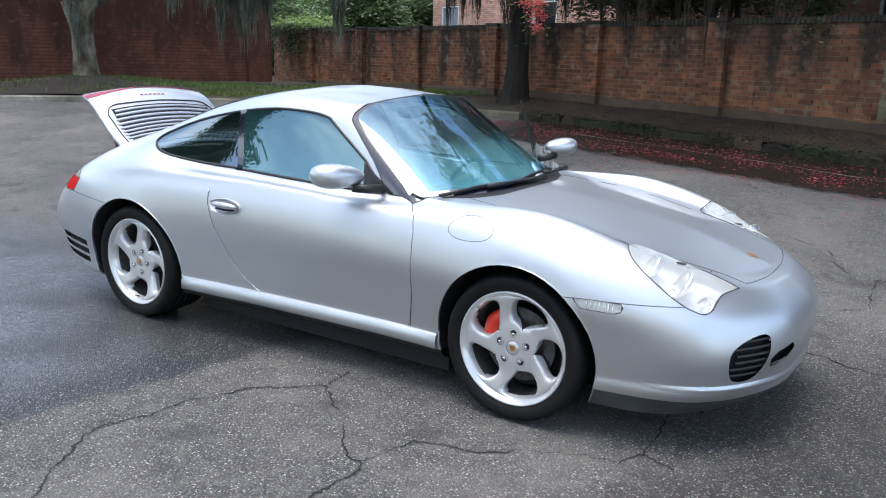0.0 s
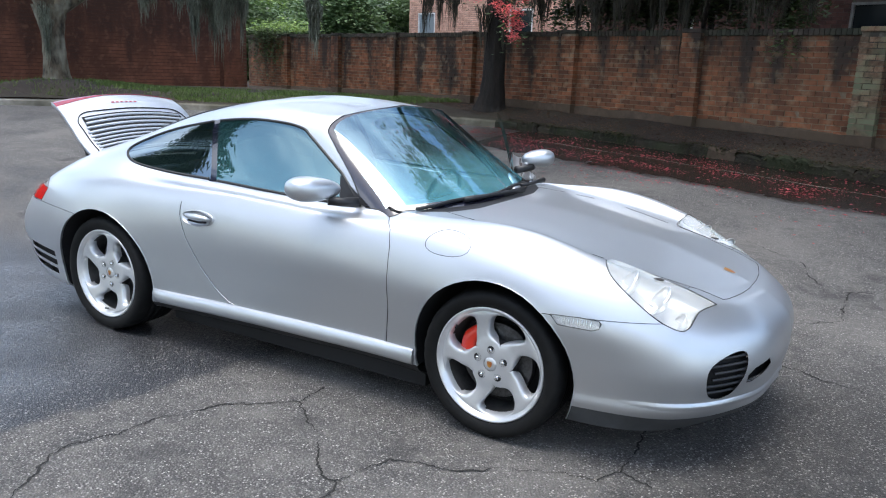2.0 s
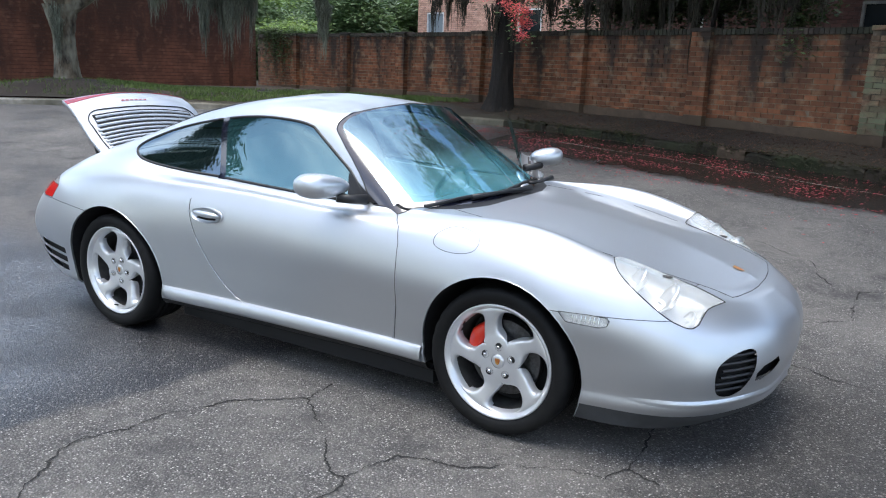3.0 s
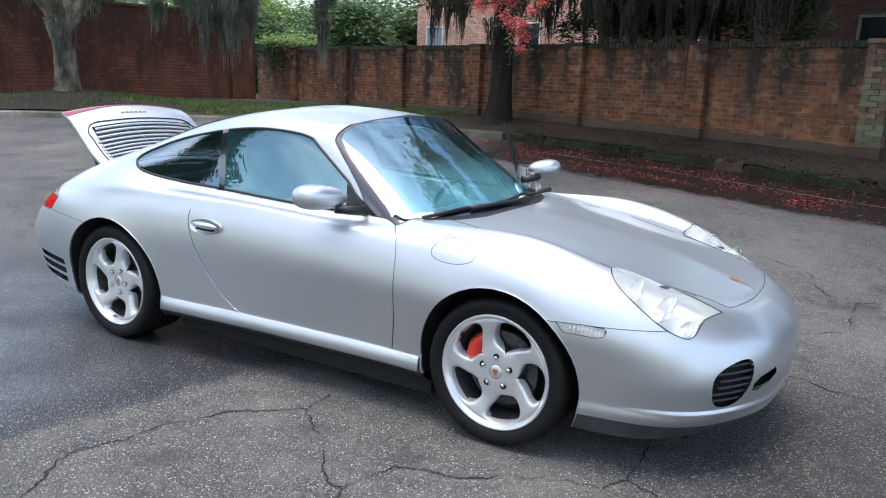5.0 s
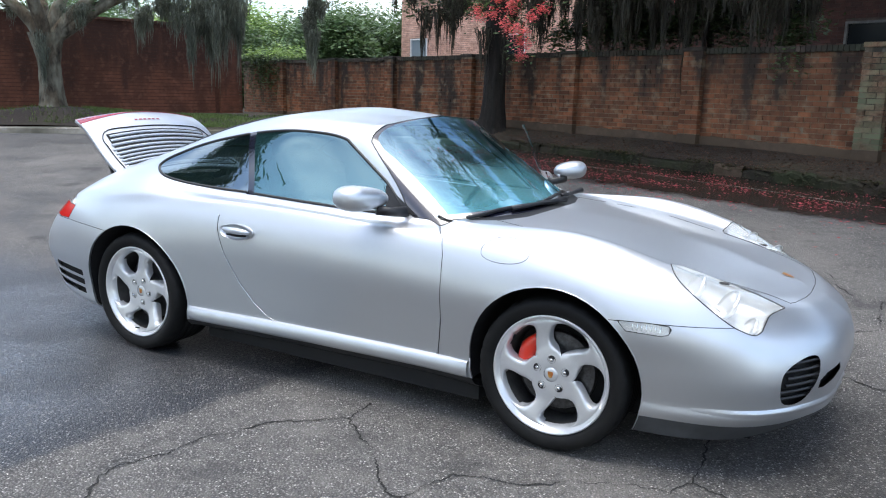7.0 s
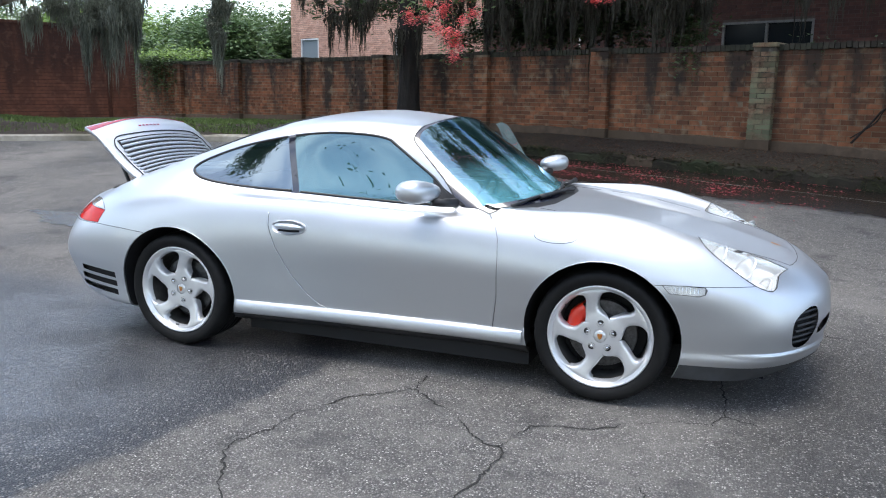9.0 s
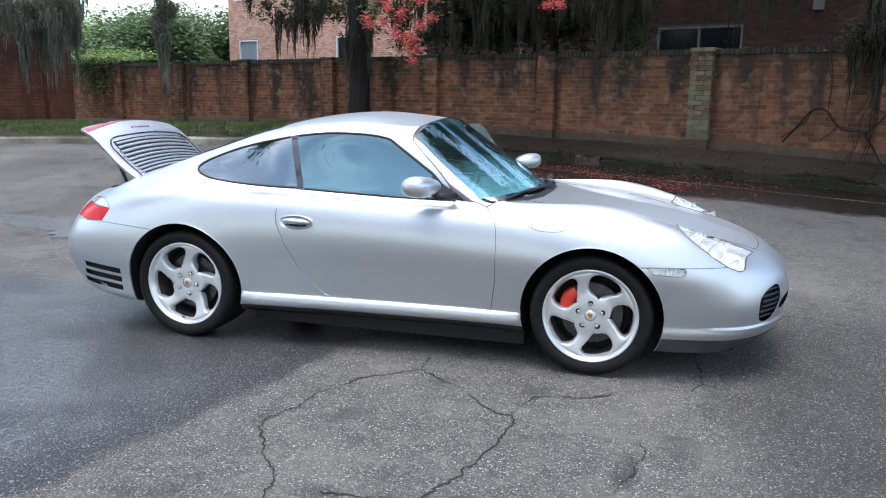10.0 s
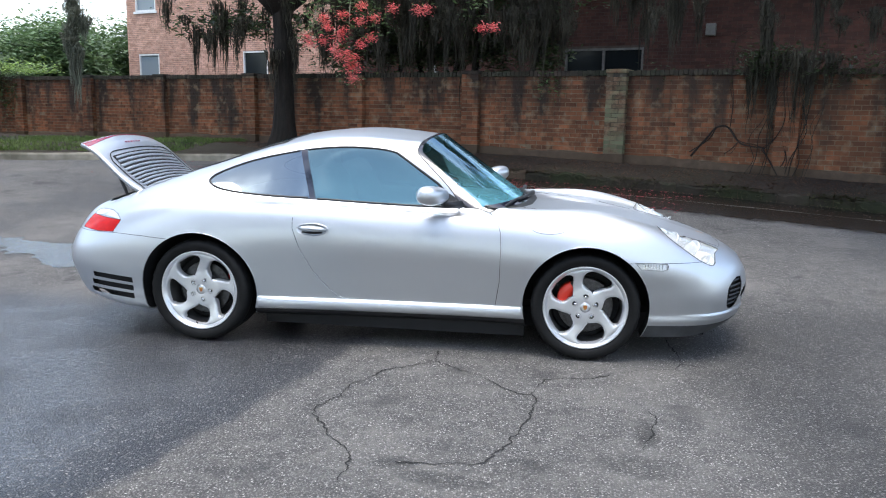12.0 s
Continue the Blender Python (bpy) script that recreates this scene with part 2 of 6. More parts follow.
    row = math_node("ADD", math_node("MULTIPLY", x, -0.342), math_node("MULTIPLY", y, -0.94))
    front = math_node("ADD", row, 8.64)
    gutter = math_node("MULTIPLY", soft(math_node("ADD", front, math_node("MULTIPLY", wobble, 2.0)), 3.25, 2.85), soft(x, -6.0, -3.0))
    damp = math_node("MAXIMUM", math_node("MULTIPLY", ahead, 0.8), gutter, True)
    # seeping spots along the cracks
    ragged = math_node("MULTIPLY", math_node("SUBTRACT", speckle(5, 7, place), 0.5), 4.5)
    for sx, sy, rx, ry in ((0.33, -2.36, 0.13, 0.07), (0.55, -2.47, 0.22, 0.07), (0.95, -2.25, 0.12, 0.05), (1.43, -1.86, 0.045, 0.17), (1.38, -2.2, 0.2, 0.12), (1.85, -1.15, 0.16, 0.22), (-0.15, -1.75, 0.05, 0.12)):
        dx = math_node("DIVIDE", math_node("SUBTRACT", x, sx), rx)
        dy = math_node("DIVIDE", math_node("SUBTRACT", y, sy), ry)
        far = math_node("ADD", math_node("ADD", math_node("MULTIPLY", dx, dx), math_node("MULTIPLY", dy, dy)), ragged)
        damp = math_node("MAXIMUM", damp, math_node("MULTIPLY", soft(far, 1.3, 0.3), 0.6), True)
    patchy = math_node("MULTIPLY", math_node("MULTIPLY", soft(speckle(0.75, 7, place), 0.47, 0.6), soft(x, -2.2, -4.5)), 0.65)
    soak = math_node("MAXIMUM", wet, math_node("MAXIMUM", damp, patchy), True)
    hue = n.new("ShaderNodeHueSaturation")
    hue.inputs["Value"].default_value = 0.24
    l.new(colour, hue.inputs["Color"])
    dark = blend(math_node("MULTIPLY", gutter, 0.75), hue.outputs["Color"], (0.014, 0.011, 0.009))
    # the soaked colour is tinted blue to paint in the sky's sheen
    dark = blend(math_node("MULTIPLY", wet, 0.75), dark, (0.01, 0.014, 0.023))
    # the tops of pale chips stand dry out of the water
    dry_tops = math_node("MULTIPLY", soft(tone.outputs[0], 0.64, 0.88), math_node("SUBTRACT", 0.72, math_node("MULTIPLY", math_node("MULTIPLY", wet, soft(math_node("SUBTRACT", edge, x), 0.15, 0.9)), 0.3)))
    l.new(blend(math_node("MULTIPLY", soak, math_node("SUBTRACT", 1.0, math_node("MULTIPLY", dry_tops, math_node("SUBTRACT", 1.0, gutter)))), colour, dark), b.inputs["Base Color"])
    film = math_node("MULTIPLY", wet, soft(speckle(1.7, 8, place), 0.32, 0.6))
    # the water deepens away from its edge
    film = math_node("MULTIPLY", film, soft(math_node("SUBTRACT", edge, x), 0.05, 0.6))
    film = math_node("MULTIPLY", film, math_node("ADD", 0.25, math_node("MULTIPLY", soft(speckle(38, 5, place), 0.43, 0.55), 0.75)))
    l.new(math_node("ADD", 0.45, math_node("MULTIPLY", wet, 0.1)), b.inputs["Specular IOR Level"])
    l.new(math_node("MULTIPLY", wet, math_node("ADD", 0.1, math_node("MULTIPLY", film, 0.9))), b.inputs["Coat Weight"])
    b.inputs["Coat Roughness"].default_value, b.inputs["Coat IOR"].default_value = 0.07, 1.9
    rough = math_node("SUBTRACT", math_node("SUBTRACT", 0.8, math_node("MULTIPLY", soak, 0.36)), math_node("MULTIPLY", film, 0.14))
    rough = math_node("SUBTRACT", rough, math_node("MULTIPLY", gutter, 0.2))
    l.new(rough, b.inputs["Roughness"])
    bp = n.new("ShaderNodeBump")
    bp.inputs["Distance"].default_value = 0.013
    l.new(math_node("SUBTRACT", math_node("SUBTRACT", 0.85, math_node("MULTIPLY", film, 0.3)), math_node("MULTIPLY", gutter, 0.6)), bp.inputs["Strength"])
    l.new(math_node("ADD", math_node("SUBTRACT", mid, chips.outputs["Distance"]), math_node("MULTIPLY", speckle(45, 4, place), 0.8)), bp.inputs["Height"])
    l.new(bp.outputs[0], b.inputs["Normal"])
    ripple = n.new("ShaderNodeBump")
    ripple.inputs["Strength"].default_value, ripple.inputs["Distance"].default_value = 0.55, 0.012
    l.new(math_node("ADD", speckle(26, 6, place), math_node("MULTIPLY", speckle(90, 3, place), 0.5)), ripple.inputs["Height"])
    l.new(ripple.outputs[0], b.inputs["Coat Normal"])
    return m


def drip_brick(name, low, high, streak, footing, tint=0.5):
    """Old brick with black runs under the coping, pale bloom and a rain-splashed foot."""
    m = grain(shader(name, low, 0.88), low, high, 9, 8, 0.35, 0.006, random_tint=tint, big=(1.6, tuple(0.5 * v for v in high)), space="World")
    n, l = m.node_tree.nodes, m.node_tree.links
    b = n["Principled BSDF"]
    was = b.inputs["Base Color"].links[0].from_socket
    place = n.new("ShaderNodeNewGeometry").outputs["Position"]
    mp = n.new("ShaderNodeMapping")
    mp.inputs["Rotation"].default_value = (0, 0, radians(20))
    mp.inputs["Scale"].default_value = (2.2, 2.2, 0.35)
    l.new(place, mp.inputs["Vector"])
    ns = n.new("ShaderNodeTexNoise")
    ns.inputs["Scale"].default_value, ns.inputs["Detail"].default_value = 1.3, 6
    l.new(mp.outputs[0], ns.inputs["Vector"])
    z = n.new("ShaderNodeSeparateXYZ")
    l.new(place, z.inputs[0])
    up = n.new("ShaderNodeMapRange")
    up.inputs["From Min"].default_value, up.inputs["From Max"].default_value = 0.8, 2.3
    up.inputs["To Min"].default_value, up.inputs["To Max"].default_value = -0.1, 0.16
    l.new(z.outputs["Z"], up.inputs["Value"])
    add = n.new("ShaderNodeMath")
    l.new(ns.outputs["Fac"], add.inputs[0])
    l.new(up.outputs[0], add.inputs[1])
    mask = n.new("ShaderNodeMapRange")
    mask.inputs["From Min"].default_value, mask.inputs["From Max"].default_value = 0.49, 0.66
    mask.inputs["To Max"].default_value = 0.85
    l.new(add.outputs[0], mask.inputs["Value"])
    mix = n.new("ShaderNodeMix")
    mix.data_type = "RGBA"
    l.new(mask.outputs[0], mix.inputs["Factor"])
    l.new(was, mix.inputs["A"])
    mix.inputs["B"].default_value = (*streak, 1)
    foot = n.new("ShaderNodeTexNoise")
    foot.inputs["Scale"].default_value, foot.inputs["Detail"].default_value = 6.0, 9
    l.new(place, foot.inputs["Vector"])
    fm = n.new("ShaderNodeMapRange")
    fm.inputs["From Min"].default_value, fm.inputs["From Max"].default_value = 0.54, 0.7
    fm.inputs["To Max"].default_value = 0.42
    l.new(foot.outputs["Fac"], fm.inputs["Value"])
    mix2 = n.new("ShaderNodeMix")
    mix2.data_type = "RGBA"
    l.new(fm.outputs[0], mix2.inputs["Factor"])
    l.new(mix.outputs["Result"], mix2.inputs["A"])
    mix2.inputs["B"].default_value = (*footing, 1)
    l.new(mix2.outputs["Result"], b.inputs["Base Color"])
    return m


def leafy(name, low, high, rough=0.5):
    m = grain(shader(name, low, rough), low, high, 2.0, 3, random_tint=0.35, space="World")
    n, l = m.node_tree.nodes, m.node_tree.links
    b = n["Principled BSDF"]
    thin = n.new("ShaderNodeBsdfTranslucent")
    l.new(b.inputs["Base Color"].links[0].from_socket, thin.inputs["Color"])
    mix = n.new("ShaderNodeMixShader")
    mix.inputs["Fac"].default_value = 0.35
    l.new(b.outputs[0], mix.inputs[1])
    l.new(thin.outputs[0], mix.inputs[2])
    l.new(mix.outputs[0], n["Material Output"].inputs["Surface"])
    return m


ASPHALT = asphalt()
CRACK = grain(shader("crack", (0.012, 0.012, 0.012), 0.9), (0.006, 0.006, 0.006), (0.025, 0.024, 0.022), 40)
WATER = grain(shader("rain_water", (0.02, 0.02, 0.02), 0.15, 0, 1.0, Specular_IOR_Level=0.8, Coat_IOR=2.4), (0.012, 0.012, 0.012), (0.03, 0.03, 0.03), 9, bump=1.0, distance=0.016, rough=(0.05, 0.2))
WATER.node_tree.nodes["Principled BSDF"].inputs["Coat Roughness"].default_value = 0.06
WATER.node_tree.links.new(WATER.node_tree.nodes["Principled BSDF"].inputs["Normal"].links[0].from_socket, WATER.node_tree.nodes["Principled BSDF"].inputs["Coat Normal"])
SOIL = grain(shader("soil", (0.04, 0.03, 0.022), 0.9), (0.01, 0.0065, 0.0045), (0.033, 0.02, 0.013), 14, 8, 1.0, 0.03, big=(0.9, (0.03, 0.024, 0.013)))
BRICK = drip_brick("old_brick", (0.115, 0.043, 0.02), (0.27, 0.103, 0.046), (0.016, 0.014, 0.011), (0.34, 0.25, 0.15), 0.42)
MORTAR = drip_brick("old_mortar", (0.13, 0.092, 0.058), (0.3, 0.23, 0.15), (0.016, 0.016, 0.013), (0.3, 0.27, 0.23), 0.1)
FOOTING = grain(shader("old_footing", (0.2, 0.16, 0.12), 0.95), (0.05, 0.033, 0.021), (0.115, 0.08, 0.055), 7, 8, 0.5, 0.01, big=(1.1, (0.075, 0.052, 0.033)), space="World")
COPING = grain(shader("coping", (0.06, 0.05, 0.045), 0.9), (0.022, 0.018, 0.014), (0.085, 0.062, 0.048), 10, 8, 0.5, 0.01, big=(1.2, (0.03, 0.032, 0.02)), space="World", random_tint=0.35)
LICHEN = grain(shader("lichen_brick", (0.2, 0.18, 0.13), 0.95), (0.07, 0.035, 0.02), (0.25, 0.16, 0.1), 14, 9, 0.6, 0.012, big=(2.6, (0.15, 0.16, 0.095)), space="World", random_tint=0.35)
RED_BRICK = drip_brick("garage_brick", (0.14, 0.05, 0.028), (0.2, 0.076, 0.044), (0.06, 0.026, 0.017), (0.26, 0.115, 0.075), 0.08)
RAKED = grain(shader("raked_joint", (0.05, 0.018, 0.012), 0.95), (0.06, 0.023, 0.014), (0.12, 0.046, 0.028), 12)
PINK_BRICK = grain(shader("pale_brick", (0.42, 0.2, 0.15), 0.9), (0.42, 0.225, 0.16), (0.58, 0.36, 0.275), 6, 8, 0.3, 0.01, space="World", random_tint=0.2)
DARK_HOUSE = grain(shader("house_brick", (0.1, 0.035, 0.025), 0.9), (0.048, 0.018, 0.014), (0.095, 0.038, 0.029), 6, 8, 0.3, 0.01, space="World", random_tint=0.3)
PALE_JOINT = grain(shader("house_joint", (0.16, 0.12, 0.1), 0.9), (0.05, 0.035, 0.03), (0.11, 0.08, 0.065), 8, space="World")
WHITE_PAINT = grain(shader("white_paint", (0.7, 0.7, 0.68), 0.5), (0.6, 0.6, 0.58), (0.76, 0.76, 0.74), 6)
GREY_PAINT = grain(shader("grey_paint", (0.16, 0.15, 0.14), 0.6), (0.1, 0.095, 0.09), (0.2, 0.19, 0.18), 6)
PANE = shader("window_glass", (0.012, 0.015, 0.018), 0.15, 0, 0.0, Specular_IOR_Level=0.3)
BLIND = shader("window_blind", (0.2, 0.235, 0.26), 0.5, 0, 0.6)
KERB_STONE = grain(shader("mossy_kerb", (0.1, 0.1, 0.07), 0.95), (0.01, 0.008, 0.005), (0.045, 0.034, 0.024), 6, 8, 1.0, 0.03, big=(1.6, (0.018, 0.023, 0.008)), space="World", random_tint=0.3)
KERB_PALE = grain(shader("pale_kerb", (0.36, 0.33, 0.27), 0.9), (0.27, 0.245, 0.195), (0.46, 0.42, 0.36), 8, 8, 0.4, 0.01, big=(0.9, (0.12, 0.11, 0.08)), space="World")
BARK = grain(shader("bark", (0.07, 0.06, 0.05), 0.95), (0.008, 0.006, 0.004), (0.2, 0.155, 0.105), 6, 9, 1.0, 0.1, stretch=(1, 1, 0.45), big=(3.4, (0.3, 0.28, 0.215)), space="World")
DARK_BARK = grain(shader("wet_bark", (0.025, 0.02, 0.018), 0.9), (0.005, 0.004, 0.0035), (0.024, 0.018, 0.014), 9, 8, 1.0, 0.05, stretch=(1, 1, 0.25), space="World")
OAK_LEAF = leafy("oak_leaf", (0.028, 0.05, 0.018), (0.075, 0.115, 0.04))
FRESH_LEAF = leafy("fresh_leaf", (0.1, 0.18, 0.035), (0.26, 0.38, 0.1))
BUSH_LEAF = leafy("bush_leaf", (0.05, 0.095, 0.035), (0.13, 0.2, 0.08))
GARDEN_LEAF = leafy("garden_leaf", (0.055, 0.105, 0.045), (0.14, 0.215, 0.09))
# darker copy of the hanging moss, with the trees' shade put into its colour
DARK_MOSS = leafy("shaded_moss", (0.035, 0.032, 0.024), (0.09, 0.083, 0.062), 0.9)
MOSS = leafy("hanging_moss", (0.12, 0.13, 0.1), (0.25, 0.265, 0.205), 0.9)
BLOSSOM = leafy("red_blossom", (0.75, 0.12, 0.13), (0.88, 0.28, 0.27), 0.6)
PETAL = leafy("fallen_petal", (0.3, 0.03, 0.045), (0.52, 0.09, 0.1), 0.6)
LITTER = leafy("dead_leaf", (0.03, 0.015, 0.01), (0.15, 0.085, 0.055), 0.8)
KERB_MOSS = leafy("kerb_moss", (0.02, 0.02, 0.008), (0.06, 0.065, 0.022), 0.9)
GRASS = leafy("grass_blade", (0.06, 0.11, 0.025), (0.15, 0.21, 0.055), 0.6)

# ---------------------------------------------------------------- building blocks
from mathutils.bvhtree import BVHTree


def finish(name, bm, material, smooth=False):
    me = bpy.data.meshes.new(name)
    bm.to_mesh(me)
    bm.free()
    me.materials.append(material)
    if smooth:
        me.shade_smooth()
    return me


def part(name, bm, material, parent=None, label="", smooth=False):
    ob = new(name, finish(name, bm, material, smooth))
    if parent:
        ob.parent = parent
    if label:
        ob["label"] = label
    return ob


def box(bm, x0, x1, y0, y1, z0, z1, m=None, bevel=0.0):
    vs = bmesh.ops.create_cube(bm, size=1)["verts"]
    bmesh.ops.scale(bm, vec=(x1 - x0, y1 - y0, z1 - z0), verts=vs)
    bmesh.ops.translate(bm, vec=((x0 + x1) / 2, (y0 + y1) / 2, (z0 + z1) / 2), verts=vs)
    if bevel:
        es = list({e for v in vs for e in v.link_edges})
        r = bmesh.ops.bevel(bm, geom=es, offset=bevel, segments=2, affect="EDGES", profile=0.6)
        vs = list({v for f in r["faces"] for v in f.verts} | {v for v in vs if v.is_valid})
    if m:
        bmesh.ops.transform(bm, matrix=m, verts=vs)
    return vs


def sheet(bm, rows, closed=False):
    """Quads between rows of points; closed joins each row's ends."""
    grid = [[bm.verts.new(p) for p in row] for row in rows]
    for a, b in zip(grid, grid[1:]):
        n = len(a)
        for i in range(n if closed else n - 1):
            j = (i + 1) % n
            bm.faces.new((a[i], a[j], b[j], b[i]))
    return grid


def ring(c, axis_u, axis_v, r, n):
    return [c + r * (math.cos(2 * math.pi * k / n) * axis_u + math.sin(2 * math.pi * k / n) * axis_v) for k in range(n)]


def tube(bm, path, radius, n=8, loop=False):
    """A round bar along a path; radius is a number or one for each point."""
    path = [Vector(p) for p in path]
    rad = radius if isinstance(radius, (list, tuple)) else [radius] * len(path)
    rows, side = [], None
    last = len(path) - 1
    for i, p in enumerate(path):
        a = path[i - 1] if i else (path[-2] if loop else p)
        b = path[i + 1] if i < last else (path[1] if loop else p)
        t = (b - a).normalized()
        if side is None:
            side = t.cross(Vector((0, 0, 1)) if abs(t.z) < 0.9 else Vector((1, 0, 0))).normalized()
        side = (side - t * side.dot(t)).normalized()
        rows.append(ring(p, side, t.cross(side), rad[i], n))
    grid = sheet(bm, rows, closed=True)
    if not loop:
        for end in (grid[0][::-1], grid[-1]):
            if (end[0].co - end[n // 2].co).length > 1e-5:
                bm.faces.new(end)


def turned(bm, profile, c=(0, 0, 0), n=48):
    """A body turned round the y axis from (radius, y) pairs."""
    sheet(bm, [[Vector(c) + Vector((r * math.cos(2 * math.pi * k / n), y, r * math.sin(2 * math.pi * k / n))) for k in range(n)] for r, y in profile], closed=True)


def spline(keys, sharp=(), steps=12):
    """Points along smooth curves through keys; a sharp key breaks the curve."""
    keys = [Vector(k) for k in keys]
    n = len(keys)
    out = []
    for i in range(n - 1):
        p, q = keys[i], keys[i + 1]
        a = (q - keys[i - 1]) / 2 if i and i not in sharp else q - p
        b = (keys[i + 2] - p) / 2 if i + 2 < n and i + 1 not in sharp else q - p
        for k in range(steps):
            t = k / steps
            t2, t3 = t * t, t * t * t
            out.append((2 * t3 - 3 * t2 + 1) * p + (t3 - 2 * t2 + t) * a + (-2 * t3 + 3 * t2) * q + (t3 - t2) * b)
    return out + [keys[-1]]


# ---------------------------------------------------------------- lie of the land
WALL_P, WALL_D = Vector((2.05, 8.45)), Vector((math.cos(radians(-20)), math.sin(radians(-20))))
WALL_N = Vector((-WALL_D.y, WALL_D.x))


def plan(s, q):
    """A place in the plan: s along the garden wall, q in front of it."""
    return WALL_P + s * WALL_D - q * WALL_N


KERB = [plan(s, q) for s, q in ((60, 1.0), (40, 1.0), (25, 1.0), (12, 1.0), (6, 1.0), (2, 1.0), (-2, 1.0), (-5, 0.95), (-6.5, 1.2), (-7.8, 1.9), (-9.2, 2.75), (-10.8, 3.9), (-12.2, 4.9), (-13.3, 6.2), (-14.3, 7.8), (-16.2, 11.3), (-22, 24), (-32, 46))]
KERB_LINE = [Vector((p.x, p.y)) for p in spline([(*p, 0) for p in KERB], steps=10)]
KA = np.array([tuple(p) for p in KERB_LINE])


def kerb_gap(x, y):
    """Distance from the kerb, on the road side positive."""
    a, b = KA[:-1], KA[1:]
    ab, ap = b - a, np.array((x, y)) - a
    t = np.clip((ap * ab).sum(1) / (ab * ab).sum(1), 0, 1)
    d = np.hypot(*(ap - ab * t[:, None]).T)
    i = int(d.argmin())
    side = ab[i, 0] * ap[i, 1] - ab[i, 1] * ap[i, 0]
    return d[i] * (1 if side > 0 else -1)


def bank(x, y):
    """Height of the ground at the foot of the wall: it humps along the street."""
    s = (Vector((x, y)) - WALL_P).dot(WALL_D)
    return max(0.74 - 0.0019 * (s + 7.5) ** 2, 0.44) if s > -7.5 else max(0.74 - 0.0018 * (s + 7.5) ** 2, 0.5)


def road_z(x, y):
    g = kerb_gap(x, y)
    t = min(max(1 - g / 6.6, 0), 1)
    low = bank(x, y) - 0.32
    return low * t * t * (3 - 2 * t) if g > 0 else low - min(-g, 1) * 0.1


def steps_out(near, far, fine, growth):
    out, v, d = [0.0], 0.0, fine
    while v < far:
        v += d
        if v > near:
            d *= growth
        out.append(v)
    return out


side = steps_out(14, 900, 0.4, 1.35)
axis = [-v for v in side[:0:-1]] + side
bm = bmesh.new()
sheet(bm, [[(x, y + 2, road_z(x, y + 2)) for x in axis] for y in axis])
ground = part("ground", bm, ASPHALT, smooth=True)
tagged(ground, "cracked grey asphalt street, wet in places", "road", kind="structure")

# earth verge behind the kerb
VERGE_ROWS = [0, 0.08, 0.2, 0.4, 0.6, 0.8, 1.0, 1.3, 1.7, 2.4, 3.4, 5, 8, 14, 30, 80, 250, 700]


def verge_z(p, g, q):
    rise = 0.19 * min(g / 0.9, 1) if g < 20 else 0.19
    mound = 0.22 * math.exp(-((p.x + 14.8) ** 2 + (p.y - 7.9) ** 2) / 2.2)
    rough = (noise.noise((p.x * 1.7, p.y * 1.7, 3.1)) * 0.035 + noise.noise((p.x * 6, p.y * 6, 1.3)) * 0.012) if 0.05 < g < 20 else 0
    return bank(q.x, q.y) - 0.19 + rise + mound + rough


bm = bmesh.new()
rows = []
for i, p in enumerate(KERB_LINE):
    a = KERB_LINE[max(i - 1, 0)]
    b = KERB_LINE[min(i + 1, len(KERB_LINE) - 1)]
    t = (b - a).normalized()
    w = min(max((p - plan(-9, 1)).dot(-WALL_D) / 12, 0), 1)
    out = Vector((t.y, -t.x)).lerp((WALL_N - 0.6 * w * WALL_D).normalized(), 0.8).normalized()
    rows.append([(*(p + out * g), verge_z(p + out * g, g, p)) for g in VERGE_ROWS])
sheet(bm, rows)
verge = part("verge", bm, SOIL, smooth=True)
tagged(verge, "dark leaf-strewn earth verge beside the wall", "verge", kind="structure")
ground_tree = BVHTree.FromPolygons([v.co.copy() for v in verge.data.vertices], [tuple(f.vertices) for f in verge.data.polygons])


def land(x, y):
    """Height of the land, road or verge."""
    hit = ground_tree.ray_cast(Vector((x, y, 5)), Vector((0, 0, -1)))[0]
    return max(hit.z, road_z(x, y)) if hit and kerb_gap(x, y) < 0.02 else road_z(x, y)



# ---------------------------------------------------------------- sports car
car = new("sports_car")
tagged(car, "silver two-door sports coupe with raised engine lid, one door open", "car")

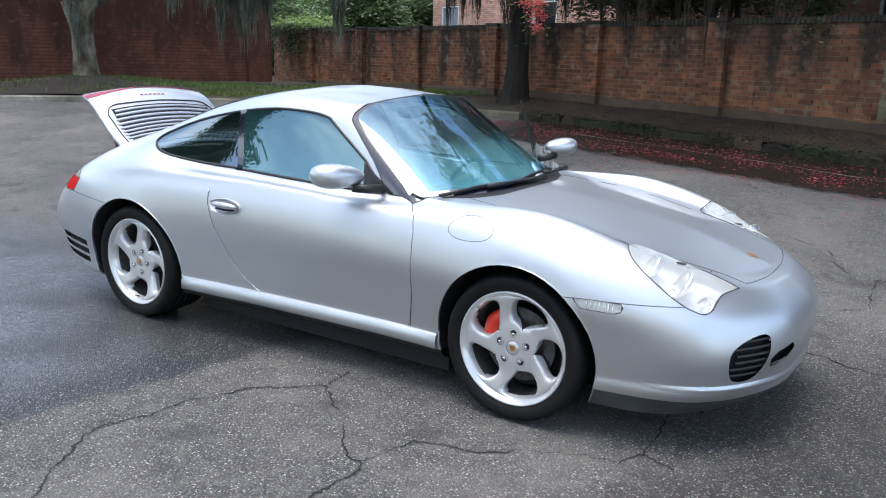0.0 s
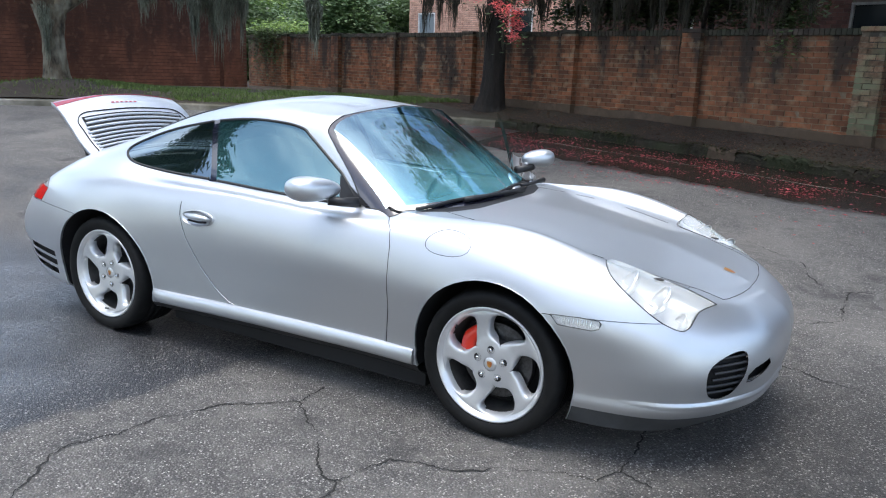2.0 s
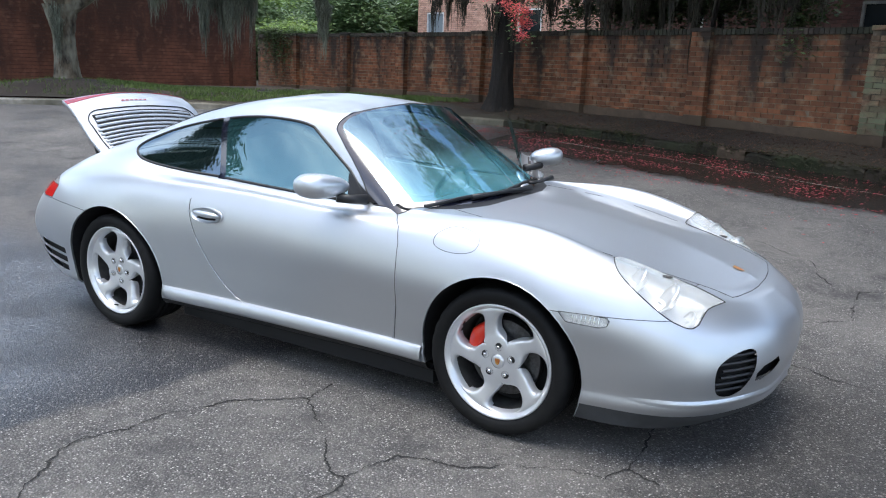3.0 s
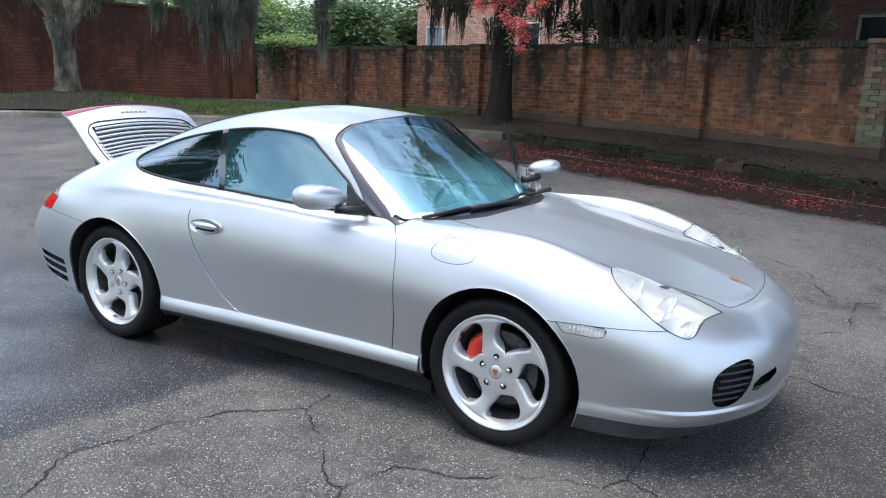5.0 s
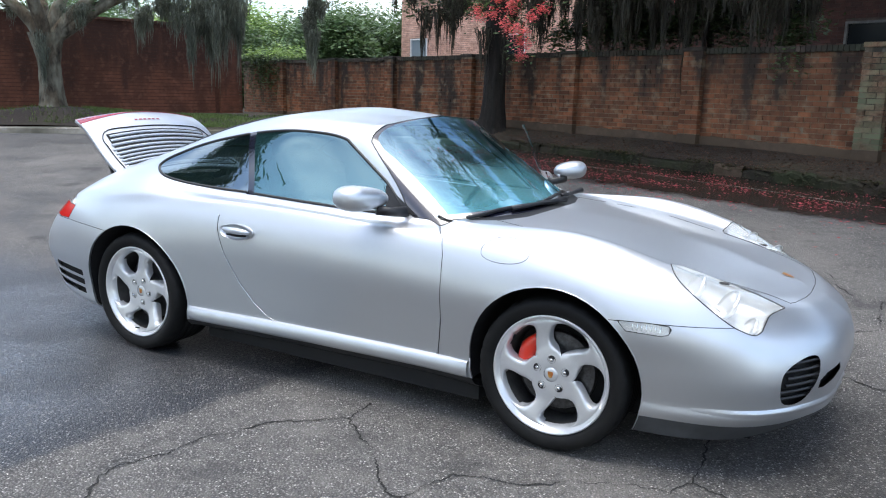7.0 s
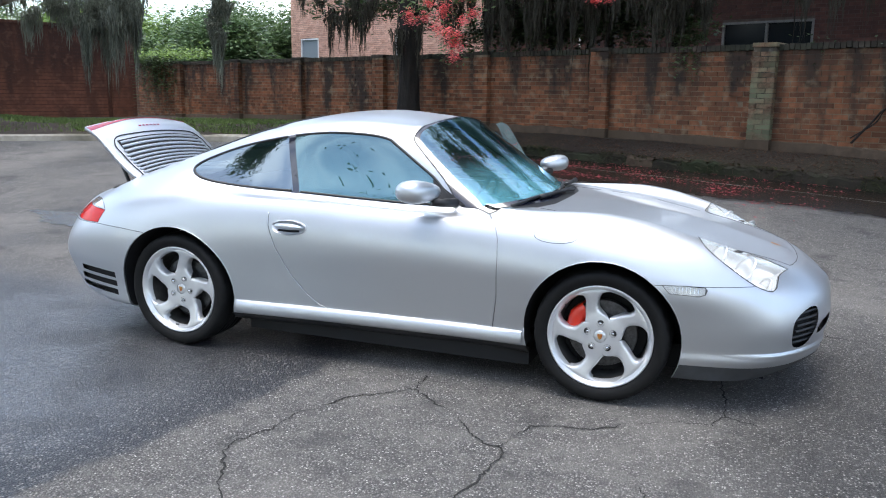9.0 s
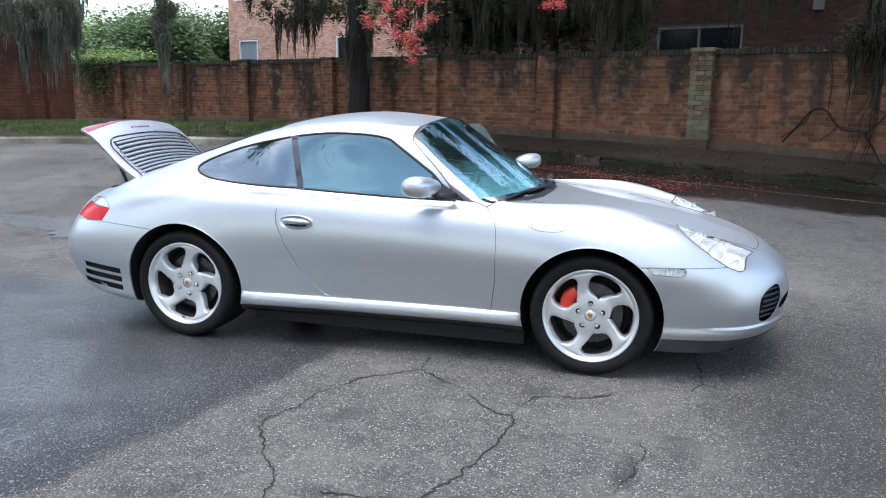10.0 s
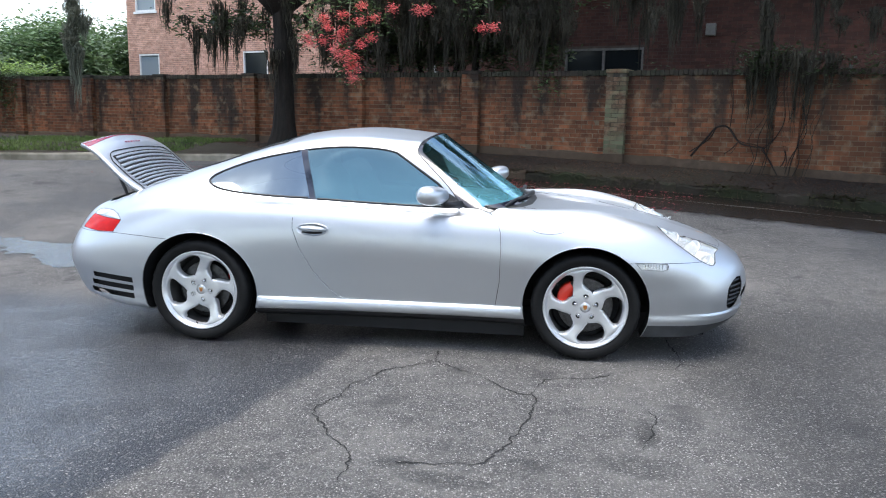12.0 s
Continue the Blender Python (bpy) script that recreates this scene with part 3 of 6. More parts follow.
# Lines that run from the middle of the tail to the middle of the nose, from the floor up to the roof's middle: x, half width, z.
BODY = {
    "floor_edge": ((-2.12, 0, 0.25), (-2.08, 0.48, 0.23), (-1.9, 0.66, 0.20), (-1.62, 0.72, 0.17), (-1.175, 0.74, 0.17), (-0.75, 0.74, 0.162), (-0.3, 0.71, 0.165), (0.2, 0.69, 0.165), (0.62, 0.68, 0.165), (1.175, 0.72, 0.15), (1.55, 0.75, 0.15), (1.83, 0.655, 0.152), (2.04, 0.365, 0.165), (2.1, 0, 0.17)),
    "sill": ((-2.2, 0, 0.27), (-2.14, 0.5, 0.25), (-1.96, 0.735, 0.23), (-1.62, 0.84, 0.19), (-1.175, 0.855, 0.195), (-0.75, 0.825, 0.2), (-0.3, 0.795, 0.2), (0.2, 0.775, 0.2), (0.62, 0.765, 0.2), (1.175, 0.79, 0.185), (1.55, 0.765, 0.185), (1.88, 0.665, 0.20), (2.11, 0.37, 0.22), (2.17, 0, 0.23)),
    "skirt": ((-2.225, 0, 0.31), (-2.165, 0.51, 0.30), (-1.99, 0.755, 0.29), (-1.62, 0.86, 0.26), (-1.175, 0.872, 0.255), (-0.75, 0.85, 0.255), (-0.3, 0.818, 0.255), (0.2, 0.797, 0.255), (0.62, 0.79, 0.255), (1.175, 0.812, 0.255), (1.55, 0.79, 0.245), (1.91, 0.69, 0.255), (2.125, 0.382, 0.27), (2.175, 0, 0.275)),
    "skirt_top": ((-2.24, 0, 0.36), (-2.18, 0.51, 0.35), (-2.01, 0.765, 0.34), (-1.62, 0.865, 0.31), (-1.175, 0.875, 0.30), (-0.75, 0.845, 0.295), (-0.3, 0.81, 0.295), (0.2, 0.79, 0.295), (0.62, 0.783, 0.295), (1.175, 0.815, 0.30), (1.55, 0.79, 0.288), (1.915, 0.688, 0.295), (2.132, 0.38, 0.31), (2.183, 0, 0.31)),
    "flank": ((-2.26, 0, 0.47), (-2.2, 0.52, 0.46), (-2.04, 0.785, 0.46), (-1.62, 0.89, 0.46), (-1.175, 0.91, 0.46), (-0.75, 0.86, 0.45), (-0.3, 0.825, 0.45), (0.2, 0.81, 0.45), (0.62, 0.805, 0.45), (1.175, 0.855, 0.45), (1.55, 0.815, 0.43), (1.93, 0.70, 0.42), (2.152, 0.38, 0.42), (2.202, 0, 0.42)),
    "waist": ((-2.24, 0, 0.58), (-2.18, 0.52, 0.57), (-2.02, 0.77, 0.575), (-1.62, 0.89, 0.61), (-1.175, 0.915, 0.63), (-0.75, 0.875, 0.67), (-0.3, 0.845, 0.68), (0.2, 0.83, 0.66), (0.62, 0.825, 0.63), (1.175, 0.872, 0.62), (1.55, 0.83, 0.58), (1.895, 0.685, 0.55), (2.12, 0.37, 0.53), (2.18, 0, 0.53)),
    "shoulder": ((-2.18, 0, 0.69), (-2.12, 0.5, 0.69), (-1.96, 0.72, 0.70), (-1.62, 0.83, 0.785), (-1.175, 0.86, 0.83), (-0.75, 0.825, 0.84), (-0.3, 0.79, 0.84), (0.2, 0.775, 0.82), (0.62, 0.775, 0.795), (1.175, 0.80, 0.79), (1.55, 0.76, 0.725), (1.83, 0.63, 0.655), (2.035, 0.34, 0.615), (2.09, 0, 0.605)),
    "belt": ((-2.14, 0, 0.75), (-2.08, 0.45, 0.76), (-1.93, 0.62, 0.775), (-1.6, 0.72, 0.87), (-1.175, 0.735, 0.935), (-0.75, 0.715, 0.90), (-0.3, 0.70, 0.885), (0.2, 0.69, 0.865), (0.62, 0.675, 0.855), (1.175, 0.66, 0.875), (1.55, 0.645, 0.796), (1.79, 0.55, 0.70), (1.98, 0.30, 0.645), (2.04, 0, 0.628)),
    "cant": ((-2.1, 0, 0.79), (-2.03, 0.38, 0.80), (-1.9, 0.52, 0.815), (-1.6, 0.60, 0.92), (-1.175, 0.615, 1.035), (-0.75, 0.58, 1.155), (-0.3, 0.575, 1.205), (0.11, 0.55, 1.20), (0.615, 0.645, 0.872), (1.175, 0.545, 0.822), (1.55, 0.53, 0.752), (1.78, 0.44, 0.70), (1.955, 0.22, 0.655), (2.01, 0, 0.638)),
    "roof_side": ((-2.08, 0, 0.815), (-2.0, 0.25, 0.83), (-1.88, 0.36, 0.85), (-1.58, 0.42, 0.95), (-1.175, 0.43, 1.09), (-0.75, 0.41, 1.225), (-0.3, 0.41, 1.283), (0.18, 0.38, 1.255), (0.745, 0.38, 0.862), (1.175, 0.30, 0.832), (1.55, 0.28, 0.765), (1.78, 0.23, 0.705), (1.94, 0.12, 0.664), (1.99, 0, 0.648)),
    "spine": ((-2.06, 0, 0.83), (-1.97, 0, 0.855), (-1.86, 0, 0.875), (-1.56, 0, 0.975), (-1.175, 0, 1.13), (-0.75, 0, 1.262), (-0.25, 0, 1.318), (0.22, 0, 1.285), (0.80, 0, 0.868), (1.175, 0, 0.845), (1.55, 0, 0.785), (1.78, 0, 0.718), (1.93, 0, 0.672), (1.98, 0, 0.655)),
}
UPPER = ("cant", "roof_side", "spine")
lines = [spline(keys, sharp=(7, 8) if name in UPPER else (), steps=12) for name, keys in BODY.items()]
columns = [spline([line[i] for line in lines], sharp=(3,), steps=8) for i in range(len(lines[0]))]
shell = bmesh.new()
sheet(shell, [[Vector((p.x, -p.y, p.z)) for p in c] + [Vector(p) for p in c[-2::-1]] for c in columns])
bmesh.ops.remove_doubles(shell, verts=shell.verts, dist=0.0005)
bmesh.ops.recalc_face_normals(shell, faces=shell.faces)
shell.normal_update()
if sum(f.normal.y * f.calc_center_median().y for f in shell.faces) < 0:
    bmesh.ops.reverse_faces(shell, faces=shell.faces)
    shell.normal_update()
NRM = shell.verts.layers.float_vector.new("nrm")
TAG = shell.faces.layers.int.new("tag")
for v in shell.verts:
    v[NRM] = v.normal
skin = BVHTree.FromBMesh(shell)


def on_skin(p, way=(0, 1, 0), lift=0.0):
    """The place on the body that a ray from p meets, lifted off it a little."""
    hit, normal, _, _ = skin.ray_cast(Vector(p), Vector(way))
    if hit is None:
        hit, normal, _, _ = skin.find_nearest(Vector(p))
    return hit + normal * lift


def flank(x, z, side=-1, lift=0.0):
    return on_skin((x, side * 1.4, z), (0, -side, 0), lift)


TAGS = ["rear_quarter"]


def cut(name, outline, way, reach=1.5):
    """Cuts a panel out of the shell along a convex outline, seen along way."""
    if name not in TAGS:
        TAGS.append(name)
    way = Vector(way).normalized()
    pts = [Vector(p) for p in outline]
    mid = sum(pts, Vector()) / len(pts)
    faces = [f for f in shell.faces if f.normal.dot(way) > 0.02 and (f.calc_center_median() - mid).length < reach]
    for i, p in enumerate(pts):
        q = pts[(i + 1) % len(pts)]
        no = (q - p).cross(way)
        if no.length < 1e-6:
            continue
        no.normalize()
        if (mid - p).dot(no) < 0:
            no = -no
        verts = {v for f in faces for v in f.verts}
        if not any((v.co - p).dot(no) < 0 for v in verts):
            continue
        edges = {e for f in faces for e in f.edges}
        got = bmesh.ops.bisect_plane(shell, geom=list(verts) + list(edges) + faces, dist=1e-6, plane_co=p, plane_no=no)["geom"]
        faces = [f for f in got if isinstance(f, bmesh.types.BMFace) and (f.calc_center_median() - p).dot(no) > 0]
    n = TAGS.index(name)
    for f in faces:
        f[TAG] = n


def smooth_loop(keys, steps=6):
    keys = [Vector(k) for k in keys]
    ring_keys = [keys[-1]] + keys + [keys[0], keys[1]]
    return spline(ring_keys, steps=steps)[steps : -steps - 1]


def mirrored(points, side):
    return [(x, -side * y, z) for x, y, z in points]


# Panels, from the large to those that lie in them
SKY = (0, 0, 1)
HOOD = [(0.76, 0.50), (0.9, 0.52), (1.1, 0.535), (1.4, 0.54), (1.55, 0.505), (1.66, 0.47), (1.8, 0.445), (1.955, 0.425), (1.99, 0.33), (2.014, 0.2), (2.024, 0.08)]
for side in (-1, 1):
    out = (0, side, 0)
    cut("front_fender", [(x, side, z) for x, z in ((0.6, 0.1), (1.9, 0.1), (2.0, 0.5), (2.0, 0.75), (1.5, 0.95), (0.9, 0.95), (0.52, 0.87), (0.62, 0.6))], out, 1.6)
    cut("side_skirt", [(x, side, z) for x, z in ((-0.83, 0.1), (0.85, 0.1), (0.85, 0.295), (-0.83, 0.295))], out)
    cut("sill_base", [(x, side, z) for x, z in ((-0.83, 0.1), (0.85, 0.1), (0.85, 0.226), (-0.83, 0.222))], out)
cut("front_bumper", [(1.42, -1.2, 0), (2.4, -1.2, 0), (2.4, -1.2, 0.595), (1.42, -1.2, 0.595)], (0, -1, 0), 2.5)
cut("front_bumper", [(1.42, 1.2, 0), (2.4, 1.2, 0), (2.4, 1.2, 0.595), (1.42, 1.2, 0.595)], (0, 1, 0), 2.5)
cut("front_bumper", [(1.85, -0.62, 1), (1.85, 0.62, 1), (2.4, 0.62, 1), (2.4, -0.62, 1)], SKY, 1.5)
cut("front_bumper", [(2, -0.9, 0), (2, 0.9, 0), (2, 0.9, 0.6), (2, -0.9, 0.6)], (1, 0, 0), 1.2)
cut("front_lip", [(2, -1.0, 0), (2, 1.0, 0), (2, 1.0, 0.226), (2, -1.0, 0.226)], (1, 0, 0.1), 1.2)
for side in (-1, 1):
    cut("front_lip", [(x, side, z) for x, z in ((1.4, 0), (2.3, 0), (2.3, 0.226), (1.4, 0.226))], (0, side, 0), 1.2)
    cut("rear_bumper", [(x, side, z) for x, z in ((-2.5, 0), (-1.3, 0), (-1.3, 0.634), (-1.53, 0.65), (-1.72, 0.656), (-2.5, 0.64))], (0, side, 0), 1.6)
cut("rear_bumper", [(-2, -0.9, 0), (-2, 0.9, 0), (-2, 0.9, 0.645), (-2, -0.9, 0.645)], (-1, 0, 0), 1.2)
cut("hood", [(x, y, 1) for x, y in HOOD] + [(x, -y, 1) for x, y in HOOD[::-1]], SKY, 1.5)
cut("cowl", [(0.70, -0.60, 1), (0.78, -0.48, 1), (0.832, -0.3, 1), (0.853, 0, 1), (0.832, 0.3, 1), (0.78, 0.48, 1), (0.70, 0.60, 1), (0.61, 0.61, 1), (0.61, -0.61, 1)], SKY, 0.9)
def slope(s, y):
    """A place over the windscreen: s up its slope, y across."""
    return Vector((-0.8 * s, y, 0.6 * s)) + Vector((0.6, 0, 0.8)) * 1.6


def rounded(keys, times=2):
    """Cuts the corners of an open outline, which stays convex."""
    pts = [Vector((*k, 0)) if len(k) == 2 else Vector(k) for k in keys]
    for _ in range(times):
        cuts = [q for a, b in zip(pts, pts[1:]) for q in (a.lerp(b, 0.25), a.lerp(b, 0.75))]
        pts = [pts[0]] + cuts[1:-1] + [pts[-1]]
    return pts


SCREEN = [(-0.118, 0.12), (-0.10, 0.28), (-0.055, 0.47), (-0.005, 0.62), (0.025, 0.70), (0.05, 0.706), (0.585, 0.57), (0.615, 0.55), (0.628, 0.52), (0.632, 0.44)]
GLAZED = [(-0.07, 0.12), (-0.055, 0.27), (-0.012, 0.46), (0.035, 0.60), (0.062, 0.66), (0.095, 0.672), (0.572, 0.553), (0.598, 0.533), (0.61, 0.5), (0.614, 0.42)]
cut("screen_band", [slope(p.x, -p.y) for p in rounded(SCREEN)] + [slope(p.x, p.y) for p in rounded(SCREEN)[::-1]], (0.6, 0, 0.8), 1.9)
cut("windscreen", [slope(p.x, -p.y) for p in rounded(GLAZED)] + [slope(p.x, p.y) for p in rounded(GLAZED)[::-1]], (0.6, 0, 0.8), 1.9)
cut("roof", [(0.07, -0.48, 1), (0.145, -0.3, 1), (0.168, 0, 1), (0.145, 0.3, 1), (0.07, 0.48, 1), (-0.1, 0.5, 1), (-0.3, 0.5, 1), (-0.62, 0.49, 1), (-0.66, 0, 1), (-0.62, -0.49, 1), (-0.3, -0.5, 1), (-0.1, -0.5, 1)], SKY, 1.0)
cut("rear_window", [(-0.70, -0.4, 1), (-0.72, 0, 1), (-0.70, 0.4, 1), (-0.76, 0.46, 1), (-1.2, 0.47, 1), (-1.34, 0.42, 1), (-1.38, 0.2, 1), (-1.39, 0, 1), (-1.38, -0.2, 1), (-1.34, -0.42, 1), (-1.2, -0.47, 1), (-0.76, -0.46, 1)], SKY, 0.9)
cut("engine_bay", [(-1.62, -0.46, 1), (-1.62, 0.46, 1), (-1.75, 0.5, 1), (-1.98, 0.47, 1), (-2.04, 0.3, 1), (-2.06, 0, 1), (-2.04, -0.3, 1), (-1.98, -0.47, 1), (-1.75, -0.5, 1)], SKY, 0.9)

DOOR = [(0.515, 0.862), (0.60, 0.84), (0.645, 0.805), (0.668, 0.74), (0.675, 0.65), (0.67, 0.45), (0.647, 0.29), (-0.235, 0.29), (-0.30, 0.315), (-0.37, 0.368), (-0.455, 0.465), (-0.533, 0.605), (-0.577, 0.727), (-0.58, 0.78), (-0.565, 0.84), (-0.535, 0.885)]
DOOR_GLASS = [(-0.475, 0.892), (-0.2, 0.88), (0.1, 0.869), (0.475, 0.866), (0.272, 1.0), (0.2, 1.068), (0.13, 1.125), (0.05, 1.162), (-0.03, 1.187), (-0.12, 1.2), (-0.3, 1.207), (-0.45, 1.197), (-0.565, 1.182)]
QUARTER_GLASS = [(-0.515, 0.895), (-0.74, 0.9), (-0.92, 0.913), (-1.06, 0.932), (-1.13, 0.953), (-1.165, 0.977), (-1.165, 0.995), (-1.14, 1.018), (-1.08, 1.047), (-0.95, 1.097), (-0.8, 1.138), (-0.605, 1.176)]
FUEL = [(0.845, 0.775), (0.852, 0.805), (0.9, 0.834), (0.97, 0.838), (1.04, 0.822), (1.06, 0.795), (1.045, 0.765), (0.99, 0.748), (0.915, 0.746), (0.865, 0.757)]
MARKER = [(1.443, 0.602), (1.55, 0.602), (1.622, 0.596), (1.632, 0.585), (1.625, 0.566), (1.6, 0.558), (1.476, 0.566)]
LAMP = [(1.562, 0.62, 0.788), (1.557, 0.53, 0.775), (1.588, 0.493, 0.761), (1.68, 0.473, 0.733), (1.81, 0.457, 0.694), (1.964, 0.437, 0.637), (1.911, 0.645, 0.573), (1.887, 0.672, 0.575), (1.86, 0.686, 0.587), (1.828, 0.70, 0.601), (1.77, 0.712, 0.64), (1.69, 0.715, 0.697), (1.625, 0.702, 0.739), (1.588, 0.673, 0.77)]
LAMP_NOTCH = [(1.964, 0.437, 0.637), (1.936, 0.514, 0.632), (1.922, 0.556, 0.624), (1.917, 0.585, 0.611), (1.917, 0.612, 0.594), (1.911, 0.645, 0.573), (1.95, 0.66, 0.53), (2.06, 0.5, 0.55)]
INTAKE = [(2.001, 0.636, 0.385), (2.003, 0.628, 0.435), (2.03, 0.585, 0.468), (2.07, 0.52, 0.487), (2.1, 0.475, 0.484), (2.112, 0.465, 0.455), (2.11, 0.485, 0.38), (2.088, 0.515, 0.325), (2.05, 0.565, 0.307), (2.015, 0.612, 0.322)]
MOUTH = [(2.124, 0.452, 0.353), (2.128, 0.457, 0.386), (2.146, 0.424, 0.41), (2.182, 0.326, 0.429), (2.18, 0.31, 0.405), (2.16, 0.36, 0.372), (2.138, 0.42, 0.35)]
TAIL_LAMP = [(-2.02, 0.68, 0.66), (-1.86, 0.81, 0.656), (-1.735, 0.845, 0.661), (-1.69, 0.84, 0.735), (-1.99, 0.64, 0.742)]
TAIL_CLEAR = [(-1.99, 0.64, 0.742), (-1.69, 0.84, 0.735), (-1.72, 0.8, 0.763), (-1.8, 0.74, 0.785), (-1.965, 0.6, 0.77)]
for side in (-1, 1):
    out = (0, side, 0)
    cut("door", [(x, side, z) for x, z in DOOR], out, 1.0)
    cut("b_pillar", [(x, side, z) for x, z in ((-0.465, 0.885), (-0.52, 0.885), (-0.615, 1.178), (-0.56, 1.19))], out, 0.5)
    cut("door_window", [(x, side, z) for x, z in DOOR_GLASS[:3]] + [(p.x, side, p.y) for p in rounded(DOOR_GLASS[3:])], out, 0.9)
    cut("quarter_window", [(p.x, side, p.y) for p in rounded(QUARTER_GLASS)], out, 0.7)
    cut("fuel_flap", [flank(p.x, p.z, side) for p in smooth_loop([(x, 0, z) for x, z in FUEL], 3)], (0, side, 0.3), 0.3) if side < 0 else None
    cut("side_marker", [(x, side, z) for x, z in MARKER], out, 0.3)
    cut("headlamp", mirrored(rounded(LAMP[5:] + LAMP[:6])[:-1], -side), (0.45, side * 0.55, 0.7), 0.45)
    cut("front_bumper", mirrored(rounded(LAMP_NOTCH[:6]) + LAMP_NOTCH[6:], -side), (0.45, side * 0.55, 0.7), 0.4)
    cut("intake", mirrored(smooth_loop(INTAKE, 3), -side), (0.9, side * 0.4, 0), 0.3)
    cut("tail_lamp", mirrored(TAIL_LAMP, -side), (-0.4, side, 0.1), 0.4)
    cut("tail_clear", mirrored(TAIL_CLEAR, -side), (-0.35, side, 0.5), 0.4)
    for k in range(3):
        z0, z1 = 0.366 - 0.052 * k, 0.4 - 0.052 * k
        cut("bumper_vent", [(-1.9 - 0.02 * k, side, z1), (-1.61, side, z1 - 0.02), (-1.61, side, z0 - 0.02), (-1.9 - 0.02 * k, side, z0 + 0.002)], out, 0.4)
    for wx in (-1.175, 1.175):
        cut("wheel_arch", [(wx + 0.368 * math.cos(a), side, 0.316 + 0.368 * math.sin(a)) for a in (2 * math.pi * k / 44 for k in range(44))], out, 0.6)
for side in (-1, 1):
    cut("mouth", mirrored(MOUTH, -side), (1, 0, 0), 0.3)

# Gaps between panels
GLASSY = {"screen_band", "rear_window", "door_window", "quarter_window"}
HOLES = {"wheel_arch", "engine_bay", "intake", "mouth", "bumper_vent"}


def chains(edges):
    """Runs of joined edges as lists of places."""
    left, out = set(edges), []
    at = {}
    for e in left:
        for v in e.verts:
            at.setdefault(v, []).append(e)
    while left:
        e = next((e for e in left if any(len(at[v]) == 1 for v in e.verts)), None) or next(iter(left))
        left.discard(e)
        a, b = tuple(e.verts) if len(at[e.verts[0]]) == 1 else tuple(e.verts)[::-1]
        path = [a.co.copy(), b.co.copy()]
        while nxt := next((n for n in at[b] if n in left), None):
            left.discard(nxt)
            b = nxt.other_vert(b)
            path.append(b.co.copy())
        out.append(path)
    return out


borders = {}
for e in shell.edges:
    if len(e.link_faces) == 2:
        a, b = (TAGS[f[TAG]] for f in e.link_faces)
        mid = (e.verts[0].co + e.verts[1].co) / 2
        if {a, b} == {"door", "rear_quarter"} and mid.z > 0.79 and mid.x < 0.5:
            continue
        if a != b:
            borders.setdefault(tuple(sorted((a, b))), []).append(e)
NO_GAP = {("side_skirt", "sill_base"), ("rear_quarter", "sill_base"), ("front_fender", "sill_base"), ("sill_base", "wheel_arch"), ("front_fender", "rear_quarter"), ("rear_quarter", "roof"), ("screen_band", "windscreen"), ("cowl", "rear_quarter"), ("cowl", "front_fender"), ("rear_quarter", "side_skirt"), ("front_fender", "side_skirt"), ("front_bumper", "front_lip"), ("cowl", "screen_band"), ("cowl", "hood"), ("b_pillar", "rear_quarter"), ("b_pillar", "door"), ("b_pillar", "quarter_window"), ("b_pillar", "door_window"), ("front_fender", "hood")}
rubbers = bmesh.new()
for pair, edges in borders.items():
    names = set(pair)
    for path in chains(edges):
        if len(path) < 3 and (path[0] - path[-1]).length < 0.02:
            continue
        if pair in NO_GAP:
            continue
        if names & GLASSY:
            tube(rubbers, path, 0.0075 if "screen_band" not in names else 0.003, 6)
        elif "wheel_arch" in names:
            sgn = 1 if path[0].y > 0 else -1
            lips = bmesh.new()
            sheet(lips, [path, [Vector((p.x, p.y - sgn * 0.012, p.z)) for p in path]])
            liner = bmesh.new()
            sheet(liner, [[Vector((p.x, p.y - sgn * d, p.z)) for p in path] for d in (0.011, 0.06, 0.13)])
            part("arch_liner", liner, SEAM, car, smooth=True)
            tube(lips, path, 0.0025, 6)
            part("arch_lip", lips, PAINT, car, smooth=True)
        elif not names & HOLES and pair not in NO_GAP:
            gap = bmesh.new()
            tube(gap, path, 0.0022 if "headlamp" in names else 0.0014 if names & {"side_marker", "fuel_flap"} else 0.0016, 5)
            part("panel_gap", gap, SEAM, car)
            if names == {"door", "rear_quarter"}:
                edge_ = bmesh.new()
                tube(edge_, [Vector((p.x - 0.0045, p.y + math.copysign(0.0008, p.y), p.z)) for p in path], 0.0024, 6)
                part("door_jamb_edge", edge_, PAINT, car, smooth=True)

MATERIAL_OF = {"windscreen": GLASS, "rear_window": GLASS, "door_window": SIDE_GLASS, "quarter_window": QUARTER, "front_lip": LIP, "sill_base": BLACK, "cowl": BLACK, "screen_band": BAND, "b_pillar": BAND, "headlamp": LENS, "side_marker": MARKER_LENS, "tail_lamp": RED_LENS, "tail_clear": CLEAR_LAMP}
HINGE = Matrix.Translation((0.60, 0.79, 0)) @ Matrix.Rotation(radians(-62), 4, "Z") @ Matrix.Translation((-0.60, -0.79, 0))
LABEL_OF = {"windscreen": "tinted windscreen with a dark shaded edge", "screen_band": "black shaded band round the windscreen", "front_lip": "dark grey lower lip", "headlamp": "clear headlamp cover", "side_marker": "clear side marker lamp", "tail_lamp": "red tail lamp", "fuel_flap": "round silver flap", "tail_clear": "clear reversing lamp", "cowl": "black scuttle panel"}
PAIRED = {"sill_base", "b_pillar", "rear_quarter", "front_fender", "side_skirt", "door", "door_window", "quarter_window", "side_marker", "headlamp", "tail_lamp", "tail_clear"}
panel = {}
